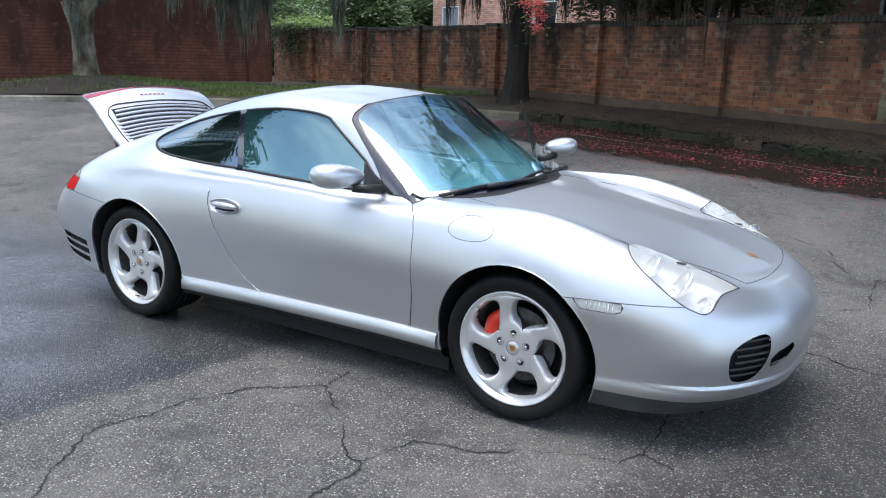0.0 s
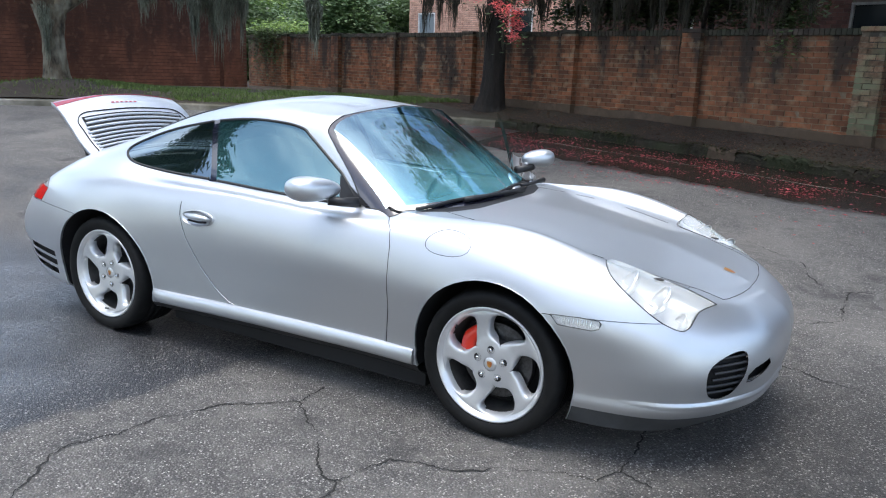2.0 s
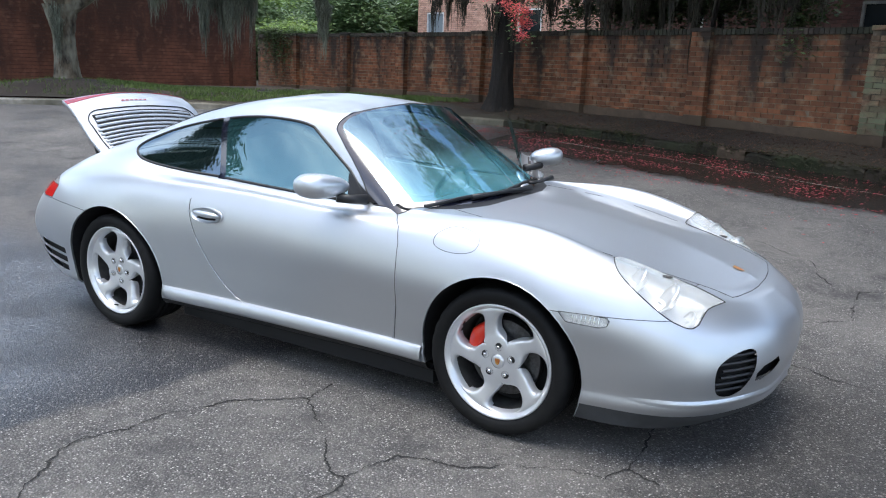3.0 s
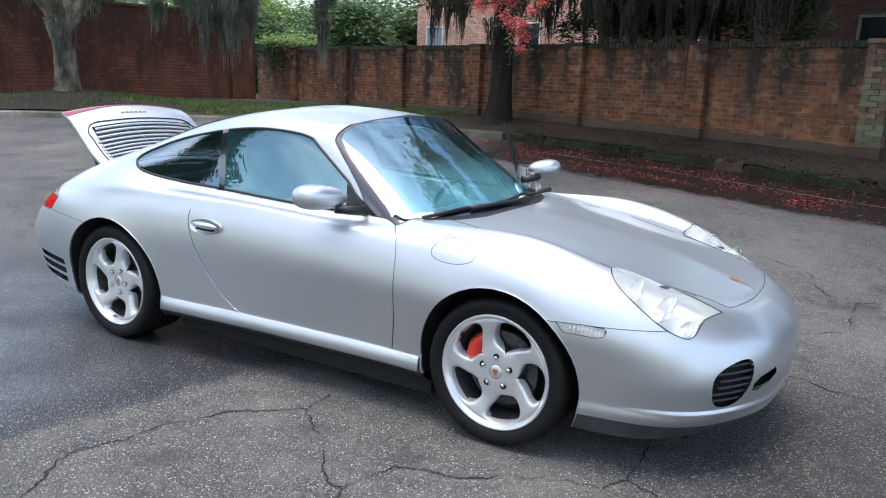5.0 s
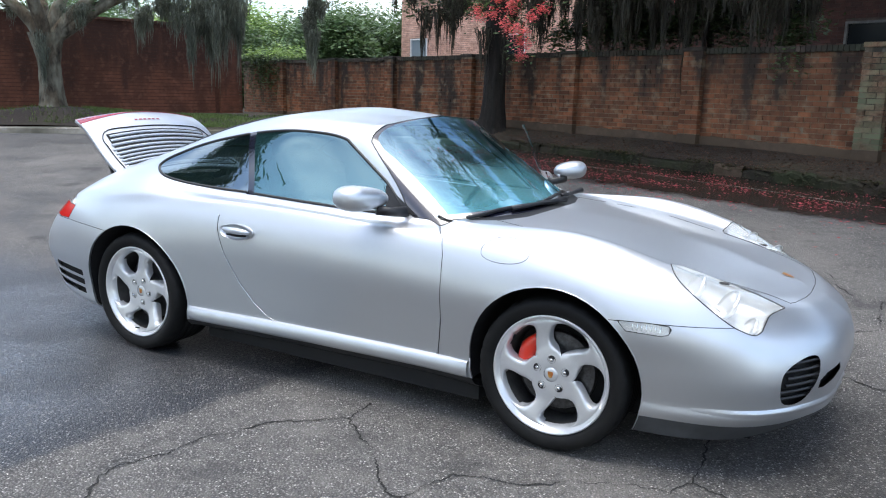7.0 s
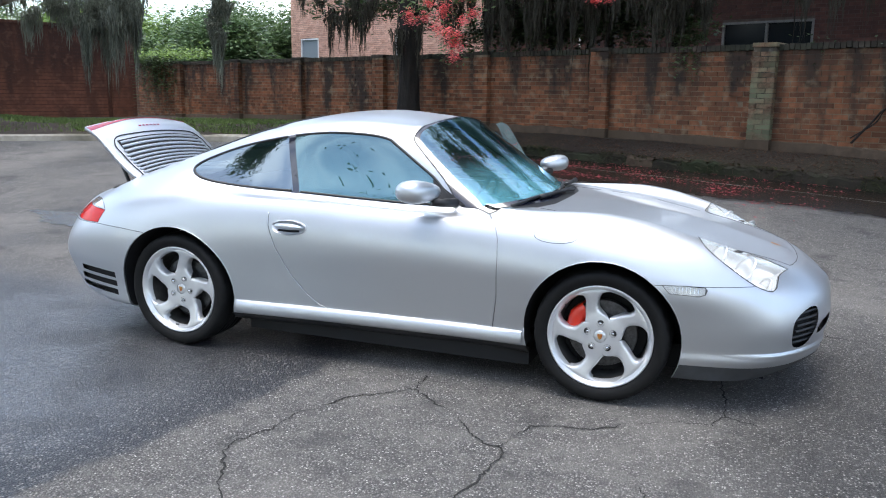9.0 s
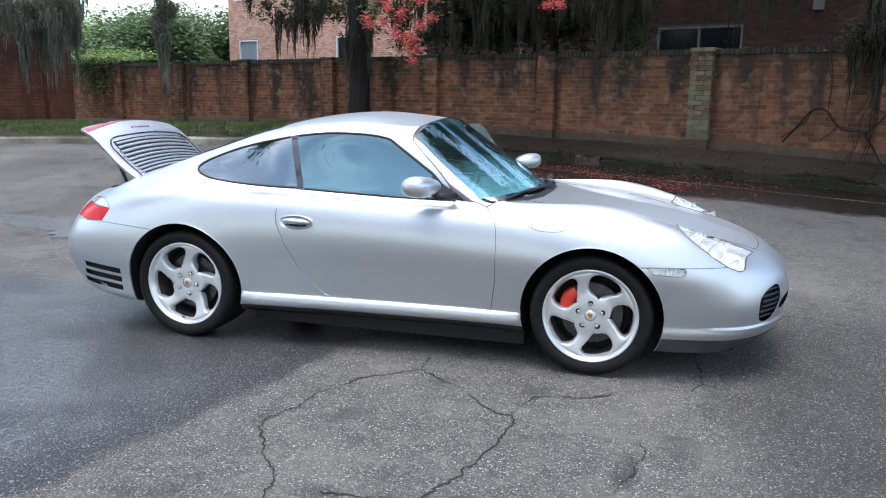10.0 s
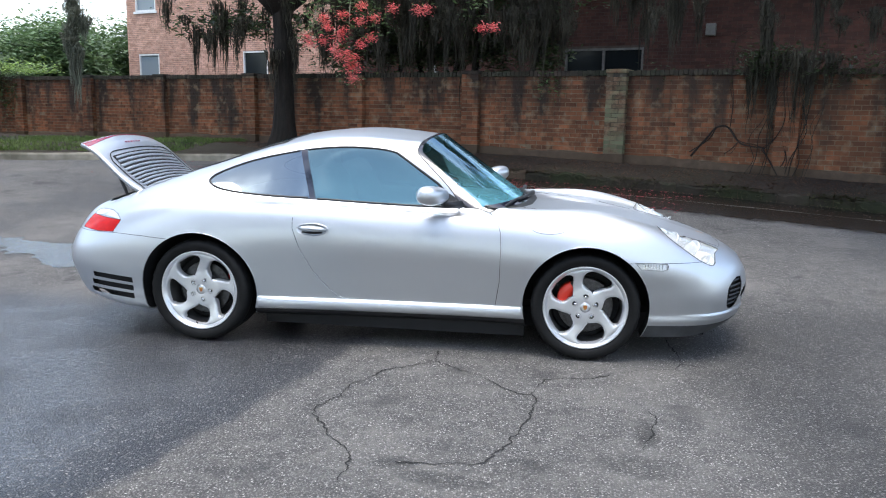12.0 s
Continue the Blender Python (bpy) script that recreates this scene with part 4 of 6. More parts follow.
for n, name in enumerate(TAGS):
    if name in HOLES:
        continue
    for side in (-1, 1) if name in PAIRED else (0,):
        pick = [f for f in shell.faces if f[TAG] == n and (not side or f.calc_center_median().y * side > 0)]
        if not pick:
            continue
        index, coords, normals, polys = {}, [], [], []
        for f in pick:
            poly = []
            for v in f.verts:
                if v not in index:
                    index[v] = len(coords)
                    coords.append(v.co.copy())
                    normals.append(Vector(v[NRM]).normalized())
                poly.append(index[v])
            polys.append(poly)
        if name in ("windscreen", "screen_band", "door_window", "quarter_window"):
            # drawn glass bends evenly: its normals change at one rate over the sheet
            a = np.array([(*c, 1.0) for c in coords])
            fit = a @ np.linalg.lstsq(a, np.array([tuple(v) for v in normals]), rcond=None)[0]
            normals = [Vector(v).normalized() for v in fit]
        me = bpy.data.meshes.new(name)
        me.from_pydata(coords, [], polys)
        me.materials.append(MATERIAL_OF.get(name, PAINT))
        me.shade_smooth()
        me.normals_split_custom_set_from_vertices(normals)
        ob = new(name, me)
        if name in LABEL_OF:
            ob["label"] = LABEL_OF[name]
        ob.parent = car
        ob.visible_shadow = name not in GLASSY | {"windscreen", "headlamp", "side_marker", "tail_clear"} or name == "screen_band"
        panel[name, side] = ob
shell.free()
for side in (-1, 1):
    panel["door_window", side].parent = panel["door", side]
panel["door", 1].matrix_basis = HINGE
part("window_rubber", rubbers, TRIM, car, "black rubber window seals", True)

# Floor, wheel housings, engine bay and the hollows behind the grilles
bm = bmesh.new()
# this box is added wide and low to block light from the ground beneath
box(bm, -0.8, 0.82, -0.72, 0.72, 0.105, 0.2)
box(bm, -1.95, 1.9, -0.52, 0.52, 0.12, 0.24)
part("underbody", bm, SEAM, car)
for wx in (-1.175, 1.175):
    for side in (-1, 1):
        bm = bmesh.new()
        arc = [(math.cos(a), math.sin(a)) for a in (math.pi * (-0.04 + 1.08 * k / 24) for k in range(25))]
        sheet(bm, [[(wx + 0.374 * c, side * y, 0.316 + 0.374 * s) for c, s in arc] for y in (0.45, 0.60, 0.70, 0.80 if wx < 0 else 0.755)])
        bm.faces.new([bm.verts.new((wx + 0.374 * c, side * 0.45, 0.316 + 0.374 * s)) for c, s in arc])
        part("wheel_housing", bm, SEAM, car, smooth=True)
bm = bmesh.new()
box(bm, -2.1, -1.55, -0.5, 0.5, 0.5, 0.62)
box(bm, -1.95, -1.7, -0.3, 0.3, 0.6, 0.76, bevel=0.03)
part("engine", bm, BLACK, car, "dark engine in its open bay")
for side in (-1, 1):
    bm = bmesh.new()
    sheet(bm, [[on_skin((2.7, side * y, z), (-1, 0, 0), -0.035) for y in (0.43, 0.49, 0.55, 0.61, 0.66)] for z in (0.28, 0.36, 0.44, 0.51)])
    part("duct", bm, SEAM, car)
    for k in range(6):
        bm = bmesh.new()
        z = 0.33 + 0.028 * k
        tube(bm, [on_skin((2.6, side * (0.61 - 0.025 * j - 0.004 * k + 0.045 * abs(k - 2.5) / 2.5 * (j < 2)), z), (-1, 0, 0), -0.012) for j in range(7)], 0.006, 6)
        part("grille_bar", bm, BLACK, car)
    bm = bmesh.new()
    sheet(bm, [[flank(x, z, side, -0.02) for x in (-1.96, -1.87, -1.77, -1.67, -1.58)] for z in (0.2, 0.27, 0.34, 0.42)])
    part("vent_backing", bm, SEAM, car)
bm = bmesh.new()
sheet(bm, [[on_skin((2.7, y, z), (-1, 0, 0), -0.03) for y in (-0.46, -0.3, -0.15, 0, 0.15, 0.3, 0.46)] for z in (0.33, 0.39, 0.45)])
part("mouth_backing", bm, SEAM, car)


# Crease round the front bumper above its lip
bm = bmesh.new()
rows = []
for k in range(61):
    a = radians(-65 + 130 * k / 60)
    full = min(1, k / 8, (60 - k) / 8)
    way = Vector((math.cos(a), math.sin(a), 0))
    rows.append([on_skin(Vector((1.3, 0, z)) + way * 1.5, -way, h * full - 0.0015 * (1 - full)) for z, h in ((0.298, 0.0), (0.287, 0.006), (0.282, 0.0065), (0.266, 0.0))])
sheet(bm, rows)
bmesh.ops.recalc_face_normals(bm, faces=bm.faces)
part("bumper_crease", bm, PAINT, car, smooth=True)


# Sill mouldings below the doors
for side in (-1, 1):
    bm = bmesh.new()
    rows = []
    for k in range(37):
        x = -0.8 + 1.6 * k / 36
        full = min(1, (x + 0.815) / 0.06, (0.82 - x) / 0.025)
        rows.append([flank(x, z, side, h * full + 0.001) for z, h in ((0.299, 0.0), (0.296, 0.0085), (0.289, 0.0125), (0.265, 0.0145), (0.245, 0.015), (0.234, 0.012), (0.227, 0.005), (0.222, -0.01))])
    sheet(bm, rows)
    bmesh.ops.recalc_face_normals(bm, faces=bm.faces)
    part("sill_moulding", bm, PAINT, car, smooth=True)


# Raised engine lid
def lid_at(t, y):
    """Outer face of the lid, from its hinge (t=0) to its rear edge (t=1)."""
    edge = LID_EDGE[min(int(t * 40), 39)].lerp(LID_EDGE[min(int(t * 40) + 1, 40)], t * 40 - int(min(t * 40, 39)))
    w = 1 - (y / 0.48) ** 2
    half = 0.5 - 0.03 * t
    return Vector((edge.x + (0.05 * t - 0.02) * w, y * half / 0.48, edge.z + 0.045 * w))


LID_EDGE = spline([(-1.66, 0, 0.845), (-1.78, 0, 0.905), (-1.88, 0, 0.972), (-1.98, 0, 1.06), (-2.07, 0, 1.135), (-2.165, 0, 1.184)], steps=8)
across = [-0.48 + 0.96 * k / 32 for k in range(33)]
lid = bmesh.new()
sheet(lid, [[lid_at(t / 30, y) for y in across] for t in range(31)])
bmesh.ops.recalc_face_normals(lid, faces=lid.faces)
bmesh.ops.solidify(lid, geom=lid.faces[:], thickness=0.022)
engine_lid = part("engine_lid", lid, PAINT, car, "raised silver lid with a slatted grille", True)
engine_lid.data.shade_smooth()


def lid_up(t, y):
    e = 0.01
    n = (lid_at(t, y + e) - lid_at(t, y - e)).cross(lid_at(t + e, y) - lid_at(t - e, y)).normalized()
    return n if n.z > 0 else -n


bm = bmesh.new()
sheet(bm, [[lid_at(t, y * 0.8) + lid_up(t, y * 0.8) * 0.002 for y in across] for t in (0.1, 0.2, 0.3, 0.4, 0.5, 0.6, 0.65)])
part("grille_panel", bm, SEAM, engine_lid, smooth=True)
for k in range(10):
    t = 0.12 + 0.055 * k
    reach = 0.40 - 0.03 * max(0, k - 6) / 3
    bm = bmesh.new()
    sheet(bm, [[lid_at(t + d, y / 0.48 * reach) + lid_up(t + d, y / 0.48 * reach) * h for y in across] for d, h in ((-0.0155, 0.001), (-0.0138, 0.0052), (0.0, 0.0065), (0.0122, 0.0052), (0.014, 0.001))])
    part("slat", bm, PAINT, engine_lid, smooth=True)
bm = bmesh.new()
loop = [lid_at(0.08, y) + lid_up(0.08, y) * 0.003 for y in (-0.40, 0, 0.40)] + [lid_at(t, 0.42) + lid_up(t, 0.42) * 0.003 for t in (0.2, 0.35, 0.5, 0.6)] + [lid_at(0.7, y) + lid_up(0.7, y) * 0.003 for y in (0.36, 0.2, 0, -0.2, -0.36)] + [lid_at(t, -0.42) + lid_up(t, -0.42) * 0.003 for t in (0.6, 0.5, 0.35, 0.2)]
path = smooth_loop(loop, 4)
tube(bm, path + [path[0]], 0.0035, 5, True)
part("grille_groove", bm, SEAM, engine_lid)
bm = bmesh.new()
sheet(bm, [[lid_at(1 - (1 - t) * (0.15 + 1.5 * max(0, -0.1 - y) / 0.38), y) + lid_up(t, y) * h for y in across] for t, h in ((0.93, 0.001), (0.94, 0.003), (0.97, 0.004), (0.995, 0.003), (0.998, -0.01))])
part("light_strip", bm, STRIP_RED, engine_lid, "red light strip along the lid's rear edge", True)
for k in range(6):
    bm = bmesh.new()
    y = -0.12 + 0.035 * k
    sheet(bm, [[lid_at(t, yy) + lid_up(t, yy) * 0.003 for yy in (y, y + 0.012, y + 0.024)] for t in (0.8, 0.825)])
    part("script_bar", bm, STRIP_RED, engine_lid)
for side in (-1, 1):
    bm = bmesh.new()
    tube(bm, [(-1.86, side * 0.44, 0.83), (-1.92, side * 0.44, 0.97)], 0.011, 8)
    tube(bm, [(-1.92, side * 0.44, 0.97), (-1.96, side * 0.43, 1.02)], 0.006, 8)
    part("lid_strut", bm, BLACK, car)


# Wheels
def wheel(wx, y, width, dish):
    hub = new("wheel")
    hub.parent = car
    spin = 90 if wx > 0 else 66
    tyre = bmesh.new()
    prof = [(0.236, -0.012), (0.245, 0.004), (0.252, 0.012), (0.27, 0.02), (0.288, 0.0215), (0.302, 0.016), (0.311, 0.004), (0.3155, -0.012), (0.318, -0.035)]
    for g in range(4):
        a = -0.05 - (width - 0.11) * g / 4
        prof += [(0.319, a), (0.319, a - 0.012), (0.311, a - 0.014), (0.311, a - 0.021), (0.319, a - 0.023)]
    prof += [(0.317, -width + 0.03), (0.305, -width + 0.005), (0.27, -width), (0.236, -width + 0.02)]
    n = 120
    rows = []
    for j, (r, o) in enumerate(prof):
        rows.append([((r - (0.0045 if 6 <= j <= 8 and k % 4 == 0 else 0)) * math.cos(2 * math.pi * k / n), -o, (r - (0.0045 if 6 <= j <= 8 and k % 4 == 0 else 0)) * math.sin(2 * math.pi * k / n)) for k in range(n)])
    sheet(tyre, rows, closed=True)
    part("tyre", tyre, RUBBER, hub, smooth=True)
    rim = bmesh.new()
    turned(rim, [(r, -o) for r, o in ((0.246, -0.004), (0.2465, 0.008), (0.243, 0.0125), (0.238, 0.0115), (0.233, 0.004), (0.226, -0.004), (0.2185, -0.016), (0.213, -0.036))], n=72)
    part("rim", rim, RIM, hub, smooth=True)
    barrel = bmesh.new()
    turned(barrel, [(r, -o) for r, o in ((0.213, -0.036), (0.21, -0.06), (0.206, -0.11), (0.206, -width + 0.03))], n=72)
    part("rim_barrel", barrel, BARREL, hub, smooth=True)
    # five twisted spokes that flow from the hub into the rim
    RS = (0.03, 0.055, 0.075, 0.09, 0.098, 0.104, 0.11, 0.12, 0.132, 0.146, 0.16, 0.175, 0.188, 0.198, 0.206, 0.213, 0.219, 0.224, 0.228)
    CENTRE = (0, 0, 4, 10, 14, 17, 19, 20.5, 20.5, 19, 17, 15, 13.5, 12.5, 12, 12, 12, 12, 12)
    HALF = (36, 36, 36, 36, 34.5, 29, 23.5, 18, 14.6, 12.4, 11, 10.4, 10.8, 12, 14, 17.5, 23, 31, 36)
    FACE = (0.0, 0.0, -0.003, -0.005, -0.006, -0.007, -0.008, -0.009, -0.009, -0.0085, -0.0075, -0.006, -0.0045, -0.0035, -0.003, -0.003, -0.004, -0.006, -0.009)
    for s in range(5):
        spoke = bmesh.new()
        rows = []
        for r, c, h, o in zip(RS, CENTRE, HALF, FACE):
            full = min(max((36 - h) / 14, 0), 1)
            row = []
            for k in range(-7, 8):
                u = k / 7
                e = abs(u) ** 5
                a = radians(spin + 72 * s + c + h * max(-1, min(1, u * 1.08)))
                deep = dish * (1 - (r / 0.228)) * 0.9
                drop = (0.014 * e + (0.035 if abs(k) == 7 else 0)) * full
                row.append((-r * math.cos(a) * -1, o * -1 + deep + drop, r * math.sin(a)))
            rows.append(row)
        sheet(spoke, rows)
        part("spoke", spoke, RIM, hub, smooth=True)
    cap = bmesh.new()
    turned(cap, [(0.0, dish * 0.9 - 0.006), (0.018, dish * 0.9 - 0.0055), (0.027, dish * 0.9 - 0.003), (0.031, dish * 0.9 + 0.004)], n=32)
    part("centre_cap", cap, RIM, hub, smooth=True)
    crest = bmesh.new()
    sheet(crest, [[(dx * w, dish * 0.9 - 0.0075, z) for dx in (-1, 0, 1)] for z, w in ((0.013, 0.011), (0.002, 0.011), (-0.008, 0.008), (-0.014, 0.001))])
    part("crest", crest, CREST, hub, "small gold and red crest")
    for s in range(5):
        a = radians(spin + 72 * s)
        bolt = bmesh.new()
        c = (0.062 * math.cos(a), dish * 0.655 + 0.001, 0.062 * math.sin(a))
        turned(bolt, [(0.0, -0.006), (0.006, -0.006), (0.0075, -0.003), (0.009, 0.0), (0.015, 0.001), (0.0165, -0.0015), (0.018, 0.003)], c, n=12)
        part("bolt_recess", bolt, BLACK, hub, smooth=False)
        bolt = bmesh.new()
        turned(bolt, [(0.0, -0.0085), (0.005, -0.0085), (0.0068, -0.007), (0.0078, -0.002), (0.0085, 0.002)], c, n=10)
        part("wheel_bolt", bolt, CHROME, hub, smooth=True)
    disc = bmesh.new()
    turned(disc, [(0.06, 0.03), (0.09, 0.03), (0.095, 0.06), (0.16, 0.062), (0.162, 0.066), (0.162, 0.09), (0.09, 0.09)], (0, dish, 0), n=48)
    part("brake_disc", disc, DISC, hub, "grey steel brake disc")
    back = bmesh.new()
    turned(back, [(0.0, 0.13), (0.2, 0.13)], n=32)
    part("backplate", back, SEAM, hub)
    cal = bmesh.new()
    at = radians(148) if wx > 0 else radians(8)
    deep = 0.0 if wx > 0 else 0.045
    rows = []
    for k in range(9):
        a = at + radians(-24 + 6 * k)
        e = 1 - abs(k - 4) / 4 * 0.25
        rows.append([((0.135 + dr * e) * math.cos(a), dish + deep + dy, (0.135 + dr * e) * math.sin(a)) for dr, dy in ((-0.04, 0.05), (-0.036, 0.036), (0.0, 0.03), (0.036, 0.036), (0.044, 0.05), (0.044, 0.1), (-0.04, 0.1))])
    sheet(cal, rows, closed=True)
    part("brake_caliper", cal, RED_PAINT, hub, "red brake caliper", True)
    valve = bmesh.new()
    a = radians(142) if wx > 0 else radians(262)
    tube(valve, [(0.214 * math.cos(a), 0.02, 0.214 * math.sin(a)), (0.206 * math.cos(a), -0.004, 0.206 * math.sin(a))], 0.004, 6)
    part("valve", valve, BLACK, hub)
    hub.matrix_basis = Matrix.Translation((wx, y, 0.318))
    return hub


for wx, y, width, dish in ((1.175, -0.806, 0.22, 0.012), (-1.175, -0.862, 0.28, 0.028)):
    w = wheel(wx, y, width, dish)
    other = copy_thing(w, Matrix.Translation((wx, -y, 0.318)) @ Matrix.Rotation(math.pi, 4, "Z"))


# Door mirrors, handles and window triangles
def blob(bm, c, half, power=2.4, n=20):
    rows = []
    for i in range(1, n):
        a = math.pi * i / n - math.pi / 2
        ca, sa = math.cos(a), math.sin(a)
        row = []
        for k in range(2 * n):
            b = math.pi * k / n
            d = Vector((ca * math.cos(b), ca * math.sin(b), sa))
            s = sum(abs(t) ** power for t in d) ** (-1 / power)
            row.append(Vector(c) + Vector((d.x * half[0], d.y * half[1], d.z * half[2])) * s)
        rows.append(row)
    g = sheet(bm, rows, closed=True)
    bm.faces.new(g[0][::-1])
    bm.faces.new(g[-1])


for side in (-1, 1):
    door = panel["door", side]
    bm = bmesh.new()
    blob(bm, (0, 0, 0), (0.078, 0.128 if side < 0 else 0.108, 0.06))
    for v in bm.verts:
        t = (v.co.y * side + 0.118) / 0.236
        v.co.z = v.co.z * (0.72 + 0.36 * t) + 0.012 * t
        v.co.x = v.co.x * (0.8 + 0.25 * t) - 0.03 * t
    bmesh.ops.transform(bm, matrix=Matrix.Translation((0.292, side * 0.842, 0.942)) @ Matrix.Rotation(side * radians(12), 4, "Z"), verts=bm.verts)
    part("mirror", bm, PAINT, door, "silver door mirror housing", True)
    bm = bmesh.new()
    tube(bm, [(0.33, side * 0.80, 0.9), (0.37, side * 0.76, 0.89), (0.42, side * 0.70, 0.887)], [0.024, 0.02, 0.024], 10)
    part("mirror_foot", bm, BLACK, door, smooth=True)
    bm = bmesh.new()
    tri = [(0.462, 0.870), (0.30, 0.873), (0.285, 0.93), (0.272, 0.988)]
    bm.faces.new([bm.verts.new(flank(x, z, side, 0.006)) for x, z in tri])
    part("mirror_triangle", bm, BLACK, door)
    bm = bmesh.new()
    path = smooth_loop([flank(x, z, side, 0.001) for x, z in ((-0.545, 0.727), (-0.525, 0.748), (-0.45, 0.757), (-0.38, 0.745), (-0.357, 0.722), (-0.38, 0.696), (-0.45, 0.684), (-0.525, 0.7))], 5)
    mid = sum(path, Vector()) / len(path)
    rows = [[mid.lerp(p, f) - Vector((0, side * d, 0)) for p in path] for f, d in ((1.0, 0.0), (0.96, 0.002), (0.9, 0.008), (0.6, 0.014), (0.05, 0.015))]
    sheet(bm, [[p + Vector((0, side * 0.017, 0)) for p in r] for r in rows], closed=True)
    part("handle_cup", bm, PAINT, door, smooth=True)
    bm = bmesh.new()
    tube(bm, [p + Vector((0, side * 0.002, 0)) for p in path + [path[0]]], 0.0028, 6, True)
    part("handle_rim", bm, PAINT, door, smooth=True)
    bm = bmesh.new()
    tube(bm, [flank(-0.535 + 0.165 * k / 8, 0.728 - 0.006 * k / 8, side, 0.011 + 0.012 * math.sin(math.pi * k / 8)) for k in range(9)], [0.006, 0.012, 0.014, 0.015, 0.0155, 0.015, 0.014, 0.011, 0.005], 10)
    part("handle", bm, PAINT, door, "silver door handle", True)
    bm = bmesh.new()
    tube(bm, [flank(-0.515 + 0.125 * k / 8, 0.704, side, 0.001) for k in range(9)], 0.008, 6)
    part("handle_gap", bm, SEAM, door)

# Scuttle wipers, parked along the foot of the windscreen
for pivot, arm, blade in (((0.815, 0.19), ((0.8, 0.1), (0.78, -0.05), (0.758, -0.2), (0.738, -0.3)), ((0.682, -0.62), (0.69, -0.5), (0.716, -0.39), (0.742, -0.25), (0.765, -0.12), (0.785, 0.05), (0.788, 0.14))), ((0.74, 0.62), ((0.735, 0.55), (0.735, 0.45), (0.735, 0.33)), ((0.775, -0.02), (0.757, 0.12), (0.735, 0.25), (0.715, 0.38), (0.7, 0.47)))):
    bm = bmesh.new()
    over = [on_skin((x, y, 2), (0, 0, -1), 0.026 - 0.004 * i) for i, (x, y) in enumerate((pivot, *arm))]
    tube(bm, over, [0.017, 0.012, 0.009, 0.009, 0.014][:len(over)], 8)
    part("wiper_arm", bm, BLACK, car, smooth=True)
    bm = bmesh.new()
    tube(bm, [on_skin((x, y, 2), (0, 0, -1), 0.012) for x, y in blade], 0.0085, 6)
    part("wiper_blade", bm, BLACK, car, smooth=True)

# Badge, lamp innards, washer nozzles
bm = bmesh.new()
sheet(bm, [[on_skin((1.922 + dx, dy * w, 2), (0, 0, -1), 0.003) for dy in (-0.019, -0.0095, 0, 0.0095, 0.019)] for dx, w in ((-0.024, 0.9), (-0.012, 1.0), (0.004, 0.95), (0.016, 0.6), (0.024, 0.1))])
part("hood_badge", bm, CREST, car, "small gold and red shield badge", True)
for side in (-1, 1):
    lamp = panel["headlamp", side]
    for name, x, y, z, r in (("projector", 1.66, 0.6, 0.70, 0.06), ("reflector", 1.78, 0.58, 0.645, 0.068), ("fog_reflector", 1.87, 0.6, 0.58, 0.042)):
        bm = bmesh.new()
        turned(bm, [(0.004, 0.03), (r * 0.55, 0.022), (r * 0.9, 0.0), (r, -0.012), (r * 1.04, -0.004)], n=24)
        bmesh.ops.transform(bm, matrix=Matrix.Translation((x, side * y, z)) @ Matrix.Rotation(side * radians(90) + side * radians(-25) + (math.pi if side > 0 else 0), 4, "Z") @ Matrix.Rotation(radians(-35), 4, "X"), verts=bm.verts)
        part(name, bm, SATIN, lamp, smooth=True)
    bm = bmesh.new()
    inner = [Vector((x, side * y, z)) for x, y, z in LAMP[:5] + LAMP_NOTCH[:6] + LAMP[7:]]
    mid = sum(inner, Vector()) / len(inner)
    depth = Vector((0.45, side * 0.55, 0.7)).normalized() * -0.055
    g = [[p.lerp(mid, 0.02) for p in inner], [p.lerp(mid, 0.12) + depth for p in inner], [p.lerp(mid, 0.95) + depth * 1.3 for p in inner]]
    sheet(bm, g, closed=True)
    part("lamp_bowl", bm, LAMP_BOWL, lamp, smooth=True)
    bm = bmesh.new()
    blob(bm, on_skin((1.745, side * 0.49, 2), (0, 0, -1), 0.002), (0.022, 0.008, 0.006), 2.0, 8)
    part("washer_nozzle", bm, BLACK, lamp, smooth=True)
    bm = bmesh.new()
    sheet(bm, [[flank(x, z, side, -0.006) for x in (1.45, 1.5, 1.55, 1.6, 1.625)] for z in (0.555, 0.605)])
    part("marker_back", bm, LAMP_BOWL, panel["side_marker", side])
    for k in range(7):
        bm = bmesh.new()
        tube(bm, [flank(1.5 + 0.016 * k, z, side, -0.006) for z in (0.57, 0.582, 0.594)], 0.0028, 5)
        part("facet", bm, CHROME, panel["side_marker", side])
    bm = bmesh.new()
    sheet(bm, [[on_skin((x, side * 1.4, z), (0, -side, 0), -0.012) for x in (-1.67, -1.75, -1.85, -1.95)] for z in (0.73, 0.75, 0.77, 0.785)])
    part("lamp_back", bm, LAMP_BOWL, panel["tail_clear", side])
    bm = bmesh.new()
    sheet(bm, [[on_skin((x * 1.0, side * 1.4, z), (0, -side, 0), -0.03) for x in (-1.72, -1.85, -1.97)] for z in (0.66, 0.7, 0.74)])
    part("lamp_back", bm, LAMP_BOWL, panel["tail_lamp", side])

